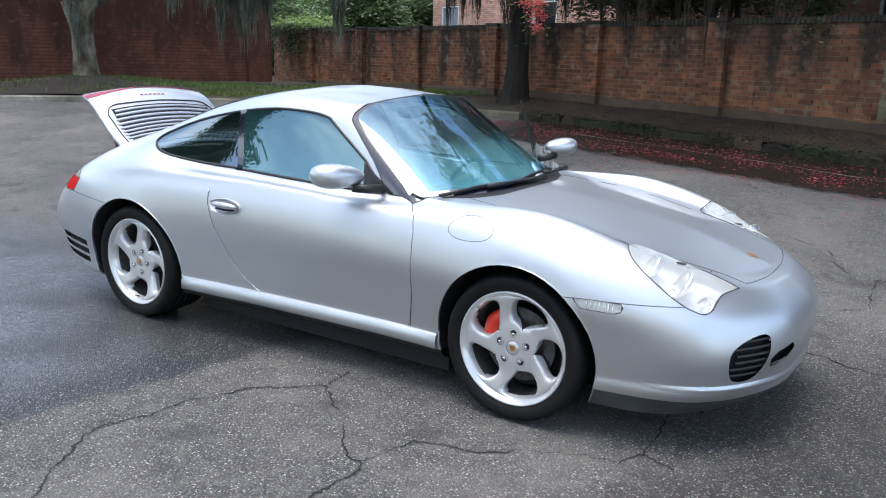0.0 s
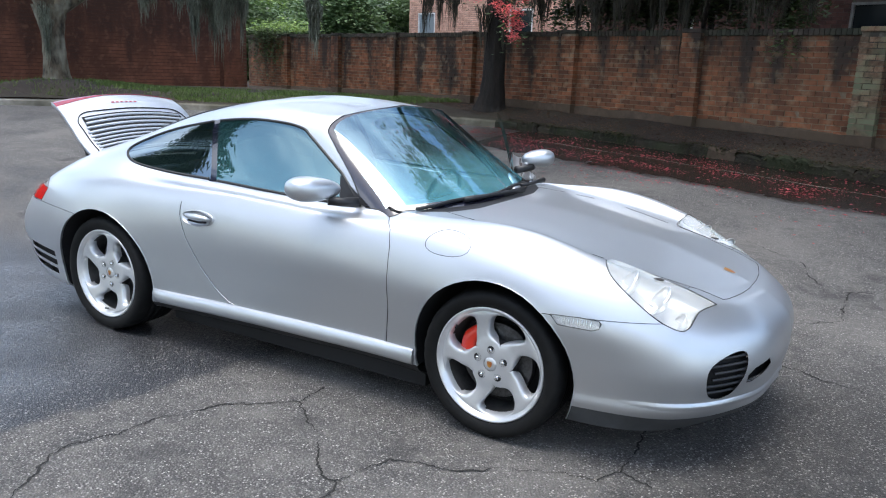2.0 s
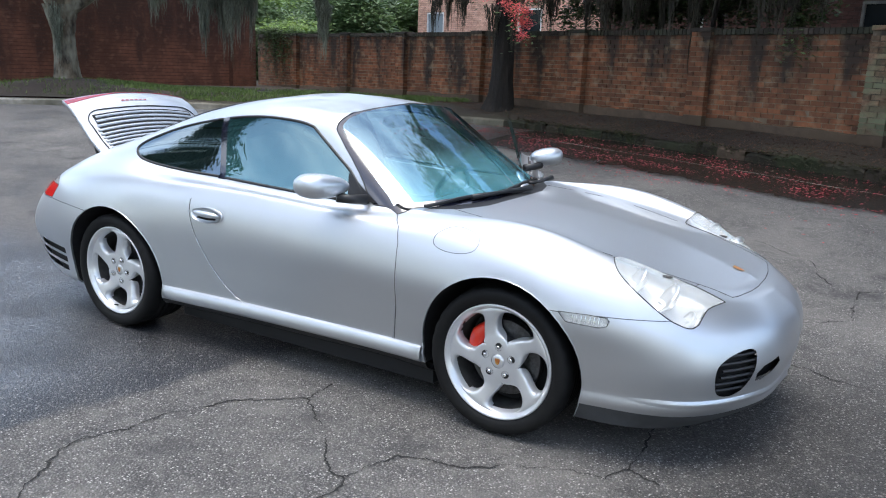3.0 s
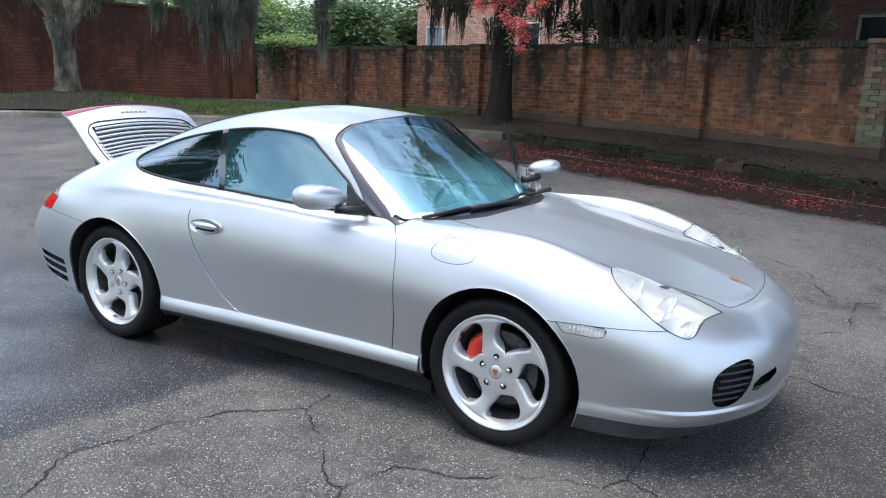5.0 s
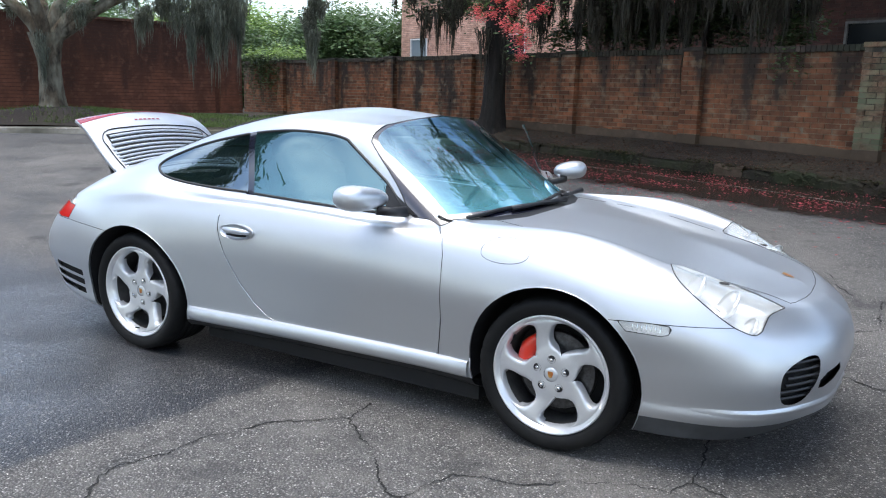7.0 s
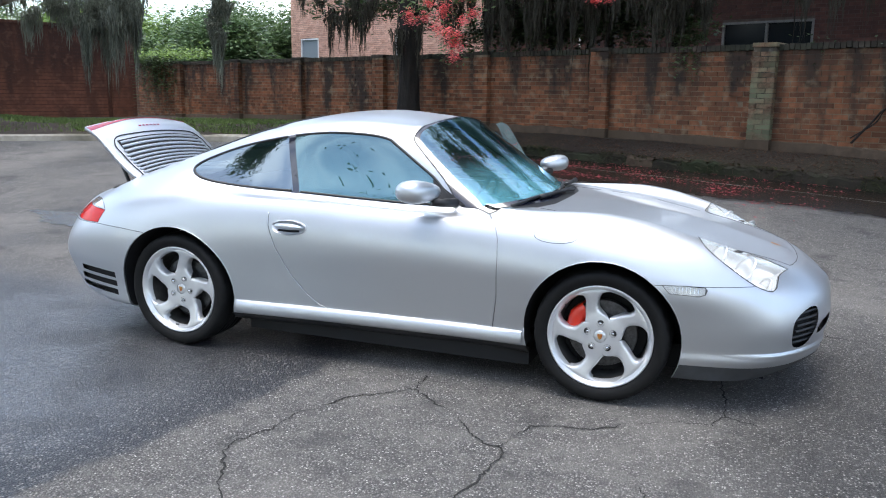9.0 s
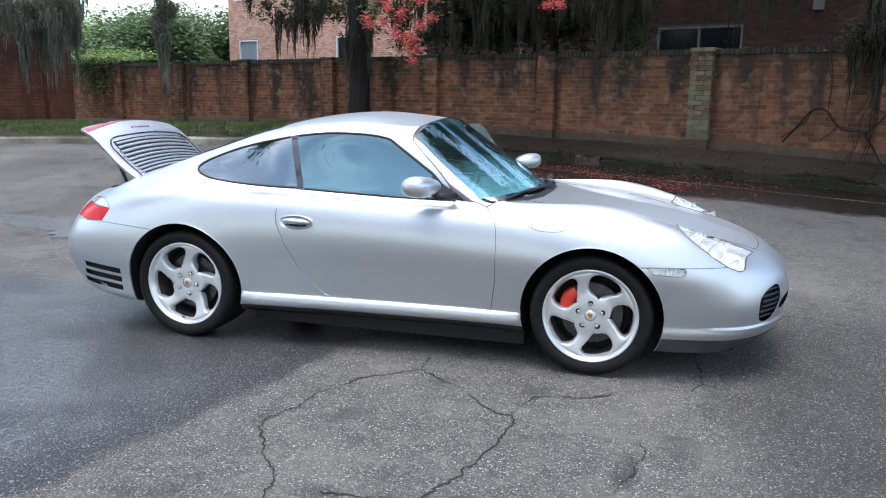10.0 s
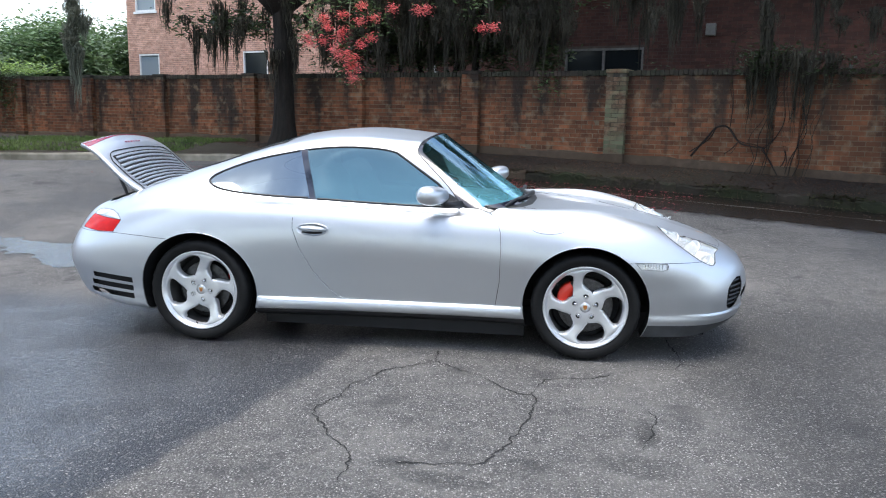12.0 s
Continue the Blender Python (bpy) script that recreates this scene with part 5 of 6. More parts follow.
# Cabin
bm = bmesh.new()
box(bm, -1.35, 0.75, -0.68, 0.68, 0.2, 0.3)
part("cabin_floor", bm, CABIN, car)
for side in (-1, 1):
    seat = new("seat")
    seat.parent = car
    for name, c, half, tilt in (("seat_cushion", (-0.05, 0.34 * side, 0.46), (0.26, 0.23, 0.1), 8), ("seat_back", (-0.42, 0.34 * side, 0.76), (0.1, 0.23, 0.34), -18), ("headrest", (-0.54, 0.34 * side, 1.09), (0.05, 0.13, 0.08), -12)):
        bm = bmesh.new()
        blob(bm, (0, 0, 0), half, 4.0, 12)
        bmesh.ops.transform(bm, matrix=pose(*c, 0, tilt, 0), verts=bm.verts)
        part(name, bm, LEATHER, seat, smooth=True)
bm = bmesh.new()
blob(bm, (0.52, 0, 0.72), (0.2, 0.62, 0.13), 3.5, 12)
part("dashboard", bm, CABIN, car, smooth=True)
bm = bmesh.new()
c = Vector((0.22, 0.36, 0.74))
tube(bm, [c + Vector((0.06 * math.sin(a), 0.185 * math.cos(a), 0.175 * math.sin(a))) for a in (2 * math.pi * k / 28 for k in range(29))], 0.015, 8, True)
for a in (0.2, math.pi - 0.2, -math.pi / 2):
    tube(bm, [c, c + Vector((0.06 * math.sin(a), 0.175 * math.cos(a), 0.165 * math.sin(a)))], 0.014, 6)
part("steering_wheel", bm, CABIN, car, smooth=True)
bm = bmesh.new()
blob(bm, (-0.95, 0, 0.72), (0.22, 0.6, 0.2), 4, 10)
part("rear_seat", bm, LEATHER, car, smooth=True)
bm = bmesh.new()
blob(bm, (0.09, 0.0, 1.19), (0.02, 0.12, 0.035), 3, 8)
part("rear_view_mirror", bm, BLACK, car, smooth=True)
# ---------------------------------------------------------------- surroundings
rng = random.Random(11)


def quads(name, corners, material, parent=None, label=""):
    """One mesh of loose four-cornered leaves, given as rows of four places."""
    pts = [tuple(p) for q in corners for p in q]
    me = bpy.data.meshes.new(name)
    me.from_pydata(pts, [], [(i, i + 1, i + 2, i + 3) for i in range(0, len(pts), 4)])
    me.materials.append(material)
    ob = new(name, me)
    if parent:
        ob.parent = parent
    if label:
        ob["label"] = label
    return ob


def leaf(p, size, lean=None):
    a, b = rng.uniform(0, 6.283), rng.uniform(-1.0, 1.0) if lean is None else lean * rng.uniform(0.5, 1.2)
    u = Vector((math.cos(a), math.sin(a), math.sin(b) * 0.6))
    v = Vector((-math.sin(a), math.cos(a), rng.uniform(-0.8, 0.8))) * 0.45
    p = Vector(p)
    return (p - u * size, p + v * size * 0.8, p + u * size, p - v * size * 0.8)


def cloud(centre, half, count, size, clumps=40, spread=0.22):
    """Leaves gathered in clumps through an uneven ellipsoid."""
    out = []
    c = Vector(centre)
    for _ in range(clumps):
        d = Vector((rng.gauss(0, 1), rng.gauss(0, 1), rng.gauss(0, 1))).normalized() * rng.uniform(0.35, 1.0)
        m = c + Vector((d.x * half[0], d.y * half[1], d.z * half[2]))
        r = spread * rng.uniform(0.6, 1.3)
        for _ in range(count // clumps):
            e = Vector((rng.gauss(0, r), rng.gauss(0, r), rng.gauss(0, r * 0.7)))
            out.append(leaf(m + Vector((e.x * half[0], e.y * half[1], e.z * half[2] * 1.2)), size * rng.uniform(0.6, 1.3)))
    return out


def bough(bm, keys, r0, r1, n=10, rough=0.06):
    path = spline(keys, steps=5)
    rad = [r0 + (r1 - r0) * (k / (len(path) - 1)) for k in range(len(path))]
    path = [p + Vector((noise.noise(p * 2.3), noise.noise(p * 2.3 + Vector((9, 0, 0))), 0)) * rough for p in path]
    tube(bm, path, rad, n)


def strands(tops, length, count, width=0.012, spread=0.3):
    """Hanging beards of moss: every tuft is a tapering bundle of fine wavy threads, some tufts short and some long."""
    out = []
    for top in tops:
        top = Vector(top)
        reach = length * rng.choice((0.3, 0.45, 0.6, 0.8, 1.0, 1.25))
        slim = rng.uniform(0.6, 1.2)
        for _ in range(count):
            off = Vector((rng.gauss(0, spread * slim), rng.gauss(0, spread * slim), 0))
            near = math.exp(-(off.length / (1.5 * spread * slim)) ** 2)
            p = top + off + Vector((0, 0, rng.uniform(-0.45, 0.1) * reach * near))
            run = reach * rng.uniform(0.15, 0.75) * (0.25 + 0.75 * near)
            a = rng.uniform(0, 3.14)
            u = Vector((math.cos(a), math.sin(a), 0))
            w = width * rng.uniform(0.5, 1.5)
            last = p
            for k in range(4):
                f = (k + 1) / 4
                nxt = p - off * 0.1 * f + Vector((rng.gauss(0, 0.016), rng.gauss(0, 0.016), -run * f))
                w0, w1 = w * (1 - 0.9 * k / 4), w * (1 - 0.9 * f)
                out.append((last - u * w0, last + u * w0, nxt + u * w1, nxt - u * w1))
                last = nxt
    return out


def trunk_rows(x, y, z0, profile, seed, n=44, steps=26):
    """A ridged, uneven trunk: rows of points from (height, radius, lean) keys."""
    rows = []
    top = profile[-1][0]
    for i in range(steps + 1):
        z = top * (i / steps) ** 1.3
        k = max(j for j in range(len(profile) - 1) if profile[j][0] <= z + 1e-6)
        (za, ra, la), (zb, rb, lb) = profile[k], profile[k + 1]
        f = (z - za) / (zb - za)
        r, lean = ra + (rb - ra) * f, la + (lb - la) * f
        row = []
        for a in (2 * math.pi * j / n for j in range(n)):
            c, s = math.cos(a), math.sin(a)
            wave = 0.12 * noise.noise((c * 1.6 + seed, s * 1.6, z * 0.8)) + 0.16 * noise.noise((c * 7, s * 7 + seed, z * 1.6)) + 0.08 * noise.noise((c * 16, s * 16, z * 6 + seed))
            row.append(Vector((x + lean + c * r * (1 + wave), y + s * r * (1 + wave), z0 + z)))
        rows.append(row)
    return rows


# Live oak that stands between kerb and wall, with moss-hung crown
base = plan(-6.95, 0.55)
oak = new("oak_tree")
tagged(oak, "live oak with dark wet trunk and hanging grey moss", "tree")
bz = land(*base) - 0.1
bm = bmesh.new()
sheet(bm, trunk_rows(base.x, base.y, bz, ((0, 0.38, 0), (0.12, 0.3, 0), (0.35, 0.24, 0.02), (0.8, 0.2, 0.04), (1.6, 0.185, 0.06), (2.6, 0.185, 0.03), (3.4, 0.23, 0)), 2.0), closed=True)
part("trunk", bm, DARK_BARK, oak, smooth=True)
fork = Vector((base.x, base.y, bz + 3.2))
OAK_BOUGHS = ((-5.5, -1.5, 1.9), (-3.2, 2.2, 2.0), (3.6, -2.6, 1.7), (5.4, 0.4, 1.6), (1.2, 3.5, 2.6), (-0.8, -4.2, 1.8), (5.6, 2.4, 4.4), (8.2, -5.0, 6.2))
for dx, dy, dz in OAK_BOUGHS:
    bm = bmesh.new()
    bough(bm, [fork - Vector((0, 0, 0.4)), fork + Vector((dx * 0.3, dy * 0.3, dz * 0.55)), fork + Vector((dx * 0.65, dy * 0.65, dz * 0.85)), fork + Vector((dx, dy, dz))], 0.2, 0.05)
    part("bough", bm, DARK_BARK, oak, smooth=True)
crown = []
for k, (dx, dy, dz) in enumerate(OAK_BOUGHS):
    wide = 0.55 if k == 0 else 1.0
    crown += cloud(fork + Vector((dx * 0.9, dy * 0.9, dz + 0.2)), (2.4 * wide, 2.2 * wide, 0.9 * wide), 2600, 0.085 * wide, 60, 0.2)
crown += cloud(fork + Vector((0, 0, 1.5)), (4.0, 4.0, 0.8), 3500, 0.1, 90, 0.14)
# unseen canopy, added overhead to keep the sun off the wall
crown += cloud((6.8, 6.2, 6.6), (3.4, 4.2, 1.0), 20000, 0.17, 180, 0.14)
crown += cloud((-1.8, 11.2, 4.7), (3.6, 1.8, 0.9), 6500, 0.11, 110, 0.17)
crown += cloud((0.9, 6.7, 7.7), (1.2, 1.2, 0.8), 3000, 0.11, 60, 0.16)
# two more unseen leaf masses, added to shade the wall and road
crown += cloud((3.9, 4.9, 10.4), (2.5, 2.2, 0.8), 11000, 0.17, 160, 0.14)
crown += cloud((7.0, 2.9, 6.2), (3.4, 2.6, 0.8), 11000, 0.17, 120, 0.14)
crown += cloud((1.6, 12.6, 8.3), (3.2, 1.6, 1.3), 26000, 0.07, 150, 0.13) + cloud((2.4, 12.8, 8.4), (2.5, 1.3, 1.1), 7000, 0.12, 120, 0.14)
# low sprays that hang before the houses
for s, q, z, n in ((-10.3, -0.4, 3.1, 420), (-9.6, -0.6, 3.0, 420), (-9.0, -0.4, 3.2, 500), (-8.3, -0.2, 3.0, 560), (-7.6, -0.8, 2.8, 600), (-5.6, -0.9, 2.7, 700), (-5.2, -0.4, 3.1, 500), (-4.9, -1.0, 2.5, 700), (-4.4, -0.8, 2.9, 700), (-4.0, -1.0, 2.45, 700), (-3.5, -0.7, 2.85, 700), (-3.0, -1.0, 2.6, 600), (-2.6, -0.6, 3.1, 500), (-2.0, -0.9, 2.75, 400), (-1.2, -0.6, 3.3, 240), (-0.4, -0.3, 3.5, 200)):
    c = plan(s, q)
    crown += cloud((c.x, c.y, z + 0.25), (0.55, 0.45, 0.4), n, 0.06, 12, 0.35)
for k in range(13):
    c = plan(-6.5 + 0.4 * k, -0.9 - 0.25 * (k % 2))
    crown += cloud((c.x, c.y, 2.5 + 0.12 * (k % 3)), (0.45, 0.4, 0.35), 520, 0.06, 12, 0.35)
quads("crown", crown, OAK_LEAF, oak)
# dark stems of shrubs against the house
for s, q, lean in ((-5.4, -1.2, 0.3), (-4.6, -1.3, -0.25), (-4.1, -1.1, 0.4), (-3.3, -1.3, -0.2), (-2.5, -1.2, 0.5)):
    c = plan(s, q)
    bm = bmesh.new()
    bough(bm, [(c.x, c.y, 0.4), (c.x + lean * 0.3, c.y, 1.8), (c.x + lean, c.y, 3.0), (c.x + lean * 1.2, c.y, 4.4)], 0.07, 0.04, 8)
    shrub = part("shrub_stem", bm, DARK_BARK, smooth=True)
    tagged(shrub, "dark bare stem of a shrub behind the wall", "shrub")
tops = []
while len(tops) < 130:
    s = rng.uniform(-10.5, 0.9)
    if noise.noise((s * 0.9, 3.0, 1.0)) + 0.3 * (-5.7 < s < -1.2) < rng.uniform(-0.25, 0.35):
        continue
    c = plan(s, rng.uniform(-1.2, 0.8))
    tops.append((c.x, c.y, rng.uniform(3.0, 3.9)))
for s, q, z in ((-4.9, 0.1, 2.9), (-4.75, 0.2, 2.75), (-7.1, 0.3, 3.1), (-7.35, 0.25, 2.9), (-6.0, 0.35, 3.1), (-1.8, -0.1, 2.9), (-1.0, 0.1, 3.0), (-2.2, 0.0, 2.8), (-5.6, -0.3, 3.0), (-6.9, 0.85, 2.6), (-6.4, 0.8, 2.8)):
    c = plan(s, q)
    tops.append((c.x, c.y, z))
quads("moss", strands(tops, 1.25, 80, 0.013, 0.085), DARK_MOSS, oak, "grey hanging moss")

# Second oak on the far corner
tree = new("oak_tree")
tagged(tree, "old oak with pale lichened bark before the garage", "tree")
bx, by = -14.8, 7.9
bz = land(bx, by) - 0.12
bm = bmesh.new()
sheet(bm, trunk_rows(bx, by, bz, ((0, 0.33, 0), (0.2, 0.27, 0), (0.5, 0.24, 0), (1.0, 0.235, -0.02), (1.4, 0.27, -0.05), (1.75, 0.36, -0.05)), 7.0), closed=True)
part("trunk", bm, BARK, tree, smooth=True)
fork = Vector((bx, by, bz + 1.5))
CORNER_BOUGHS = ((-1.6, -1.4, 1.6), (0.8, 0.9, 2.1), (2.2, 1.9, 1.9), (3.6, 3.8, 2.2), (-2.6, 1.2, 2.3), (1.0, -2.0, 2.2))
for dx, dy, dz in CORNER_BOUGHS:
    bm = bmesh.new()
    bough(bm, [fork, fork + Vector((dx * 0.25, dy * 0.25, dz * 0.45)), fork + Vector((dx * 0.6, dy * 0.6, dz * 0.8)), fork + Vector((dx, dy, dz))], 0.17, 0.05)
    part("bough", bm, BARK, tree, smooth=True)
crown = []
for dx, dy, dz in CORNER_BOUGHS:
    crown += cloud(fork + Vector((dx, dy, dz + 1.5)), (1.6, 1.5, 0.5), 1100, 0.09, 40, 0.2)
quads("crown", crown, OAK_LEAF, tree)
quads("low_sprays", cloud((bx - 0.6, by - 0.3, 3.15), (0.8, 0.8, 0.25), 260, 0.06, 14, 0.3) + cloud((bx + 0.5, by + 0.5, 3.2), (0.6, 0.6, 0.2), 160, 0.06, 10, 0.3), BUSH_LEAF, tree)
moss = []
for k in range(60):
    u = rng.random() ** 0.7
    if 0.3 < u < 0.42:
        continue
    moss += strands([(-14.2 + 2.0 * u + rng.gauss(0, 0.12), 9.9 + 1.35 * u + rng.gauss(0, 0.25), rng.uniform(3.0, 3.7))], (1.0, 0.7, 0.8, 1.2, 1.7, 1.5)[int(u * 5.99)], 120, 0.014, 0.12)
for u, r in ((0.02, 1.3), (0.05, 1.2), (0.72, 1.5), (0.78, 1.7), (0.8, 1.9), (0.93, 1.5)):
    moss += strands([(-14.2 + 2.0 * u, 9.9 + 1.35 * u, 3.1)], r, 90, 0.013, 0.07)
for dx, dy, z, r in ((0.4, 0.25, 3.1, 0.9), (0.6, 0.4, 3.1, 0.8), (0.75, 0.4, 3.15, 1.0), (-0.7, -0.4, 3.1, 0.5), (-1.0, -0.6, 3.1, 0.6), (-1.4, -0.9, 3.1, 0.5), (-0.3, -0.1, 3.1, 0.5)):
    moss += strands([(bx + dx, by + dy, z)], r, 110, 0.013, 0.12)
moss += strands([(-9.6 + rng.gauss(0, 0.09), 10.9 + rng.gauss(0, 0.09), z) for z in (3.9, 3.7, 3.6, 3.5, 3.35, 3.2, 3.1, 3.0, 2.9, 2.8, 2.7)], 1.1, 200, 0.013, 0.08)
moss += strands([(bx + 0.12, by - 0.3, 2.5), (bx + 0.2, by - 0.3, 2.2)], 0.9, 150, 0.009, 0.08)
quads("moss", moss, MOSS, tree, "grey hanging moss")

# Crape myrtle branch over the street
myrtle = new("crape_myrtle")
tagged(myrtle, "crape myrtle with drooping coral red flower heads", "tree")
root = plan(-3.4, -0.9)
bm = bmesh.new()
bough(bm, [(root.x, root.y, 0.4), (root.x + 0.1, root.y - 0.2, 2.4), (root.x + 0.3, root.y - 1.0, 4.2), (-2.0, 7.2, 4.5), (-1.85, 6.4, 3.6)], 0.05, 0.014, 8, 0.03)
part("stem", bm, DARK_BARK, myrtle, smooth=True)
TWIGS = [((-1.9, 6.4, 3.55), (-1.75, 5.8, 2.9), (-1.67, 5.6, 1.9)), ((-1.95, 6.5, 3.55), (-2.2, 5.9, 3.0), (-2.25, 5.65, 2.45)), ((-1.9, 6.4, 3.55), (-1.6, 5.9, 3.1), (-1.35, 5.7, 2.6)), ((-1.9, 6.4, 3.6), (-1.2, 5.9, 3.3), (-0.6, 5.7, 3.05)), ((-1.9, 6.4, 3.6), (-0.6, 5.8, 3.3), (0.1, 5.7, 2.95))]
greens = []
DROP = Vector((-0.26, -0.04, 0))
for keys in TWIGS:
    bm = bmesh.new()
    keys = [Vector(k) + DROP * (i > 0) for i, k in enumerate(keys)]
    bough(bm, keys, 0.012, 0.004, 6, 0.03)
    part("twig", bm, BARK, myrtle, smooth=True)
    for p in spline(keys, steps=6)[2:]:
        for _ in range(30):
            greens.append(leaf(p + Vector((rng.gauss(0, 0.13), rng.gauss(0, 0.13), rng.gauss(0, 0.1))), rng.uniform(0.025, 0.05)))
FLOWERS = [(-1.67, 5.57, 1.86), (-1.72, 5.6, 1.97), (-1.62, 5.6, 2.02), (-1.75, 5.6, 2.1), (-1.62, 5.58, 2.14), (-1.85, 5.65, 2.2), (-1.7, 5.6, 2.28), (-1.95, 5.65, 2.3), (-1.78, 5.7, 2.4), (-2.05, 5.65, 2.42), (-2.25, 5.65, 2.35), (-2.35, 5.65, 2.45), (-1.5, 5.6, 2.3), (-1.42, 5.6, 2.45), (-1.75, 5.6, 2.52), (-2.0, 5.6, 2.6), (-1.6, 5.6, 2.68), (-1.35, 5.65, 2.72), (-1.5, 5.6, 2.85), (-1.85, 5.65, 2.78), (-1.1, 5.7, 2.85), (-0.75, 5.7, 2.75), (-0.62, 5.7, 2.85), (0.1, 5.7, 2.6), (0.3, 5.65, 2.55), (-2.15, 5.7, 2.75)]
for c in FLOWERS:
    petals = []
    c = Vector(c) + DROP + Vector((rng.gauss(0, 0.04), 0, rng.gauss(0, 0.03)))
    for _ in range(150):
        d = Vector((rng.gauss(0, 0.044), rng.gauss(0, 0.044), rng.gauss(0, 0.036)))
        petals.append(leaf(c + d, rng.uniform(0.014, 0.025)))
    tagged(quads("flower_head", petals, BLOSSOM, myrtle), kind="stuff")
quads("foliage", greens, BUSH_LEAF, myrtle)

# Bright trees and shrubs beyond the garden wall
for k, (x, y, h, w) in enumerate(((-21.5, 27, 5.2, 3.8), (-17.0, 29.5, 5.5, 3.2), (-27, 26, 5.4, 4.0), (-17.5, 21.5, 4.2, 1.9), (-22.0, 20.5, 4.1, 2.2), (-31, 20, 5.0, 3.5), (-26.5, 22.5, 4.6, 2.6), (-37, 27, 6, 5), (-25, 34, 6.0, 4.6), (-17.5, 35, 7.0, 4.2), (-33, 31, 6.0, 4.6))):
    shrub = new("garden_tree")
    tagged(shrub, "leafy bright green tree behind the garden wall" if h > 4 else "dense green shrub behind the garden wall", "tree", "trees behind the wall")
    bm = bmesh.new()
    bough(bm, [(x, y, 0.2), (x + 0.1, y, h * 0.3), (x - 0.1, y + 0.1, h * 0.75)], 0.16, 0.05, 8)
    part("trunk", bm, BARK, shrub, smooth=True)
    green = cloud((x, y, h * 0.55), (w, w * 0.8, h * 0.45), 34000, 0.12, 420, 0.17)
    quads("crown", green, (BUSH_LEAF, GARDEN_LEAF, FRESH_LEAF, GARDEN_LEAF)[k % 4], shrub)

# Leafy trees across the street, behind the viewer
for x, y, h, w in ((-10.5, -5.9, 13, 0.17), (-16, -19, 7.5, 0.42), (-9, -20, 14.5, 0.34), (-2, -19, 13, 0.36), (5, -21, 8, 0.42), (12, -19, 8, 0.42), (20, -16, 8, 0.42)):
    street_tree = new("street_tree")
    tagged(street_tree, "broad leafy tree across the street", "tree", "trees across the street")
    bm = bmesh.new()
    bough(bm, [(x, y, -0.1), (x + 0.2, y, h * 0.3), (x, y + 0.2, h * 0.7)], 0.3, 0.1, 10)
    part("trunk", bm, BARK, street_tree, smooth=True)
    quads("crown", cloud((x, y, h * 0.62), (h * w, h * w * 0.86, h * 0.34), 26000, 0.13, 260, 0.17), OAK_LEAF, street_tree)

# Ivy on the wall's far end, creeper and bare vine on its near one
ivy = []
for _ in range(1500):
    s = -17.45 + rng.gauss(0, 0.62)
    z = 2.36 - abs(rng.gauss(0, 0.55))
    c = plan(min(max(s, -18.5), -16.35), rng.uniform(0.0, 0.09))
    ivy.append(leaf((c.x, c.y, z), rng.uniform(0.03, 0.06)))
tagged(quads("ivy", ivy, OAK_LEAF), "dark ivy climbing over the brick wall", "ivy")
hedge = []
for _ in range(1300):
    c = plan(rng.uniform(-19, -15.6), rng.uniform(-0.9, 0.05))
    hedge.append(leaf((c.x, c.y, 2.3 + abs(rng.gauss(0, 0.14))), rng.uniform(0.03, 0.07)))
tagged(quads("hedge_top", hedge, FRESH_LEAF), "yellow-green creeper on top of the wall", "hedge")
for s0, q0, z0, n0, w0 in ((-1.35, 0.0, 1.98, 130, 0.16), (2.35, -0.05, 2.3, 1500, 0.3), (3.5, 0.0, 2.2, 420, 0.4), (0.6, -0.2, 2.15, 60, 0.2)):
    c = plan(s0, q0)
    green = [leaf((c.x + rng.gauss(0, w0), c.y + rng.gauss(0, 0.08), z0 + rng.gauss(0, 0.13)), rng.uniform(0.025, 0.05)) for _ in range(n0)]
    tagged(quads("creeper", green, BUSH_LEAF if s0 < 0 else OAK_LEAF), "small green creeper on the wall's coping", "creeper")
vine = new("bare_vine")
tagged(vine, "bare dark vine stem arched against the brick wall", "vine")
for keys, r in ((((1.14, 0.8), (1.35, 1.08), (1.5, 1.27), (1.68, 1.28), (1.86, 1.05), (2.05, 0.99), (2.25, 0.97)), 0.017), (((2.25, 0.97), (2.4, 1.15), (2.5, 1.45), (2.45, 2.0), (2.5, 2.4)), 0.008), (((2.22, 0.97), (2.35, 0.75), (2.5, 0.52)), 0.012), (((1.86, 1.06), (1.75, 0.93), (1.66, 0.86)), 0.009), (((1.72, 1.3), (1.74, 1.7), (1.68, 2.15), (1.7, 2.6), (1.85, 2.75)), 0.006)):
    bm = bmesh.new()
    bough(bm, [(*plan(s, 0.05), z) for s, z in keys], r, r * 0.6, 7, 0.02)
    part("stem", bm, DARK_BARK, vine, smooth=True)
    bm = bmesh.new()
    bough(bm, [(*plan(s + rng.gauss(0, 0.03), 0.04), z + rng.gauss(0, 0.03)) for s, z in keys], r * 0.6, r * 0.35, 6, 0.05)
    part("stem", bm, DARK_BARK, vine, smooth=True)

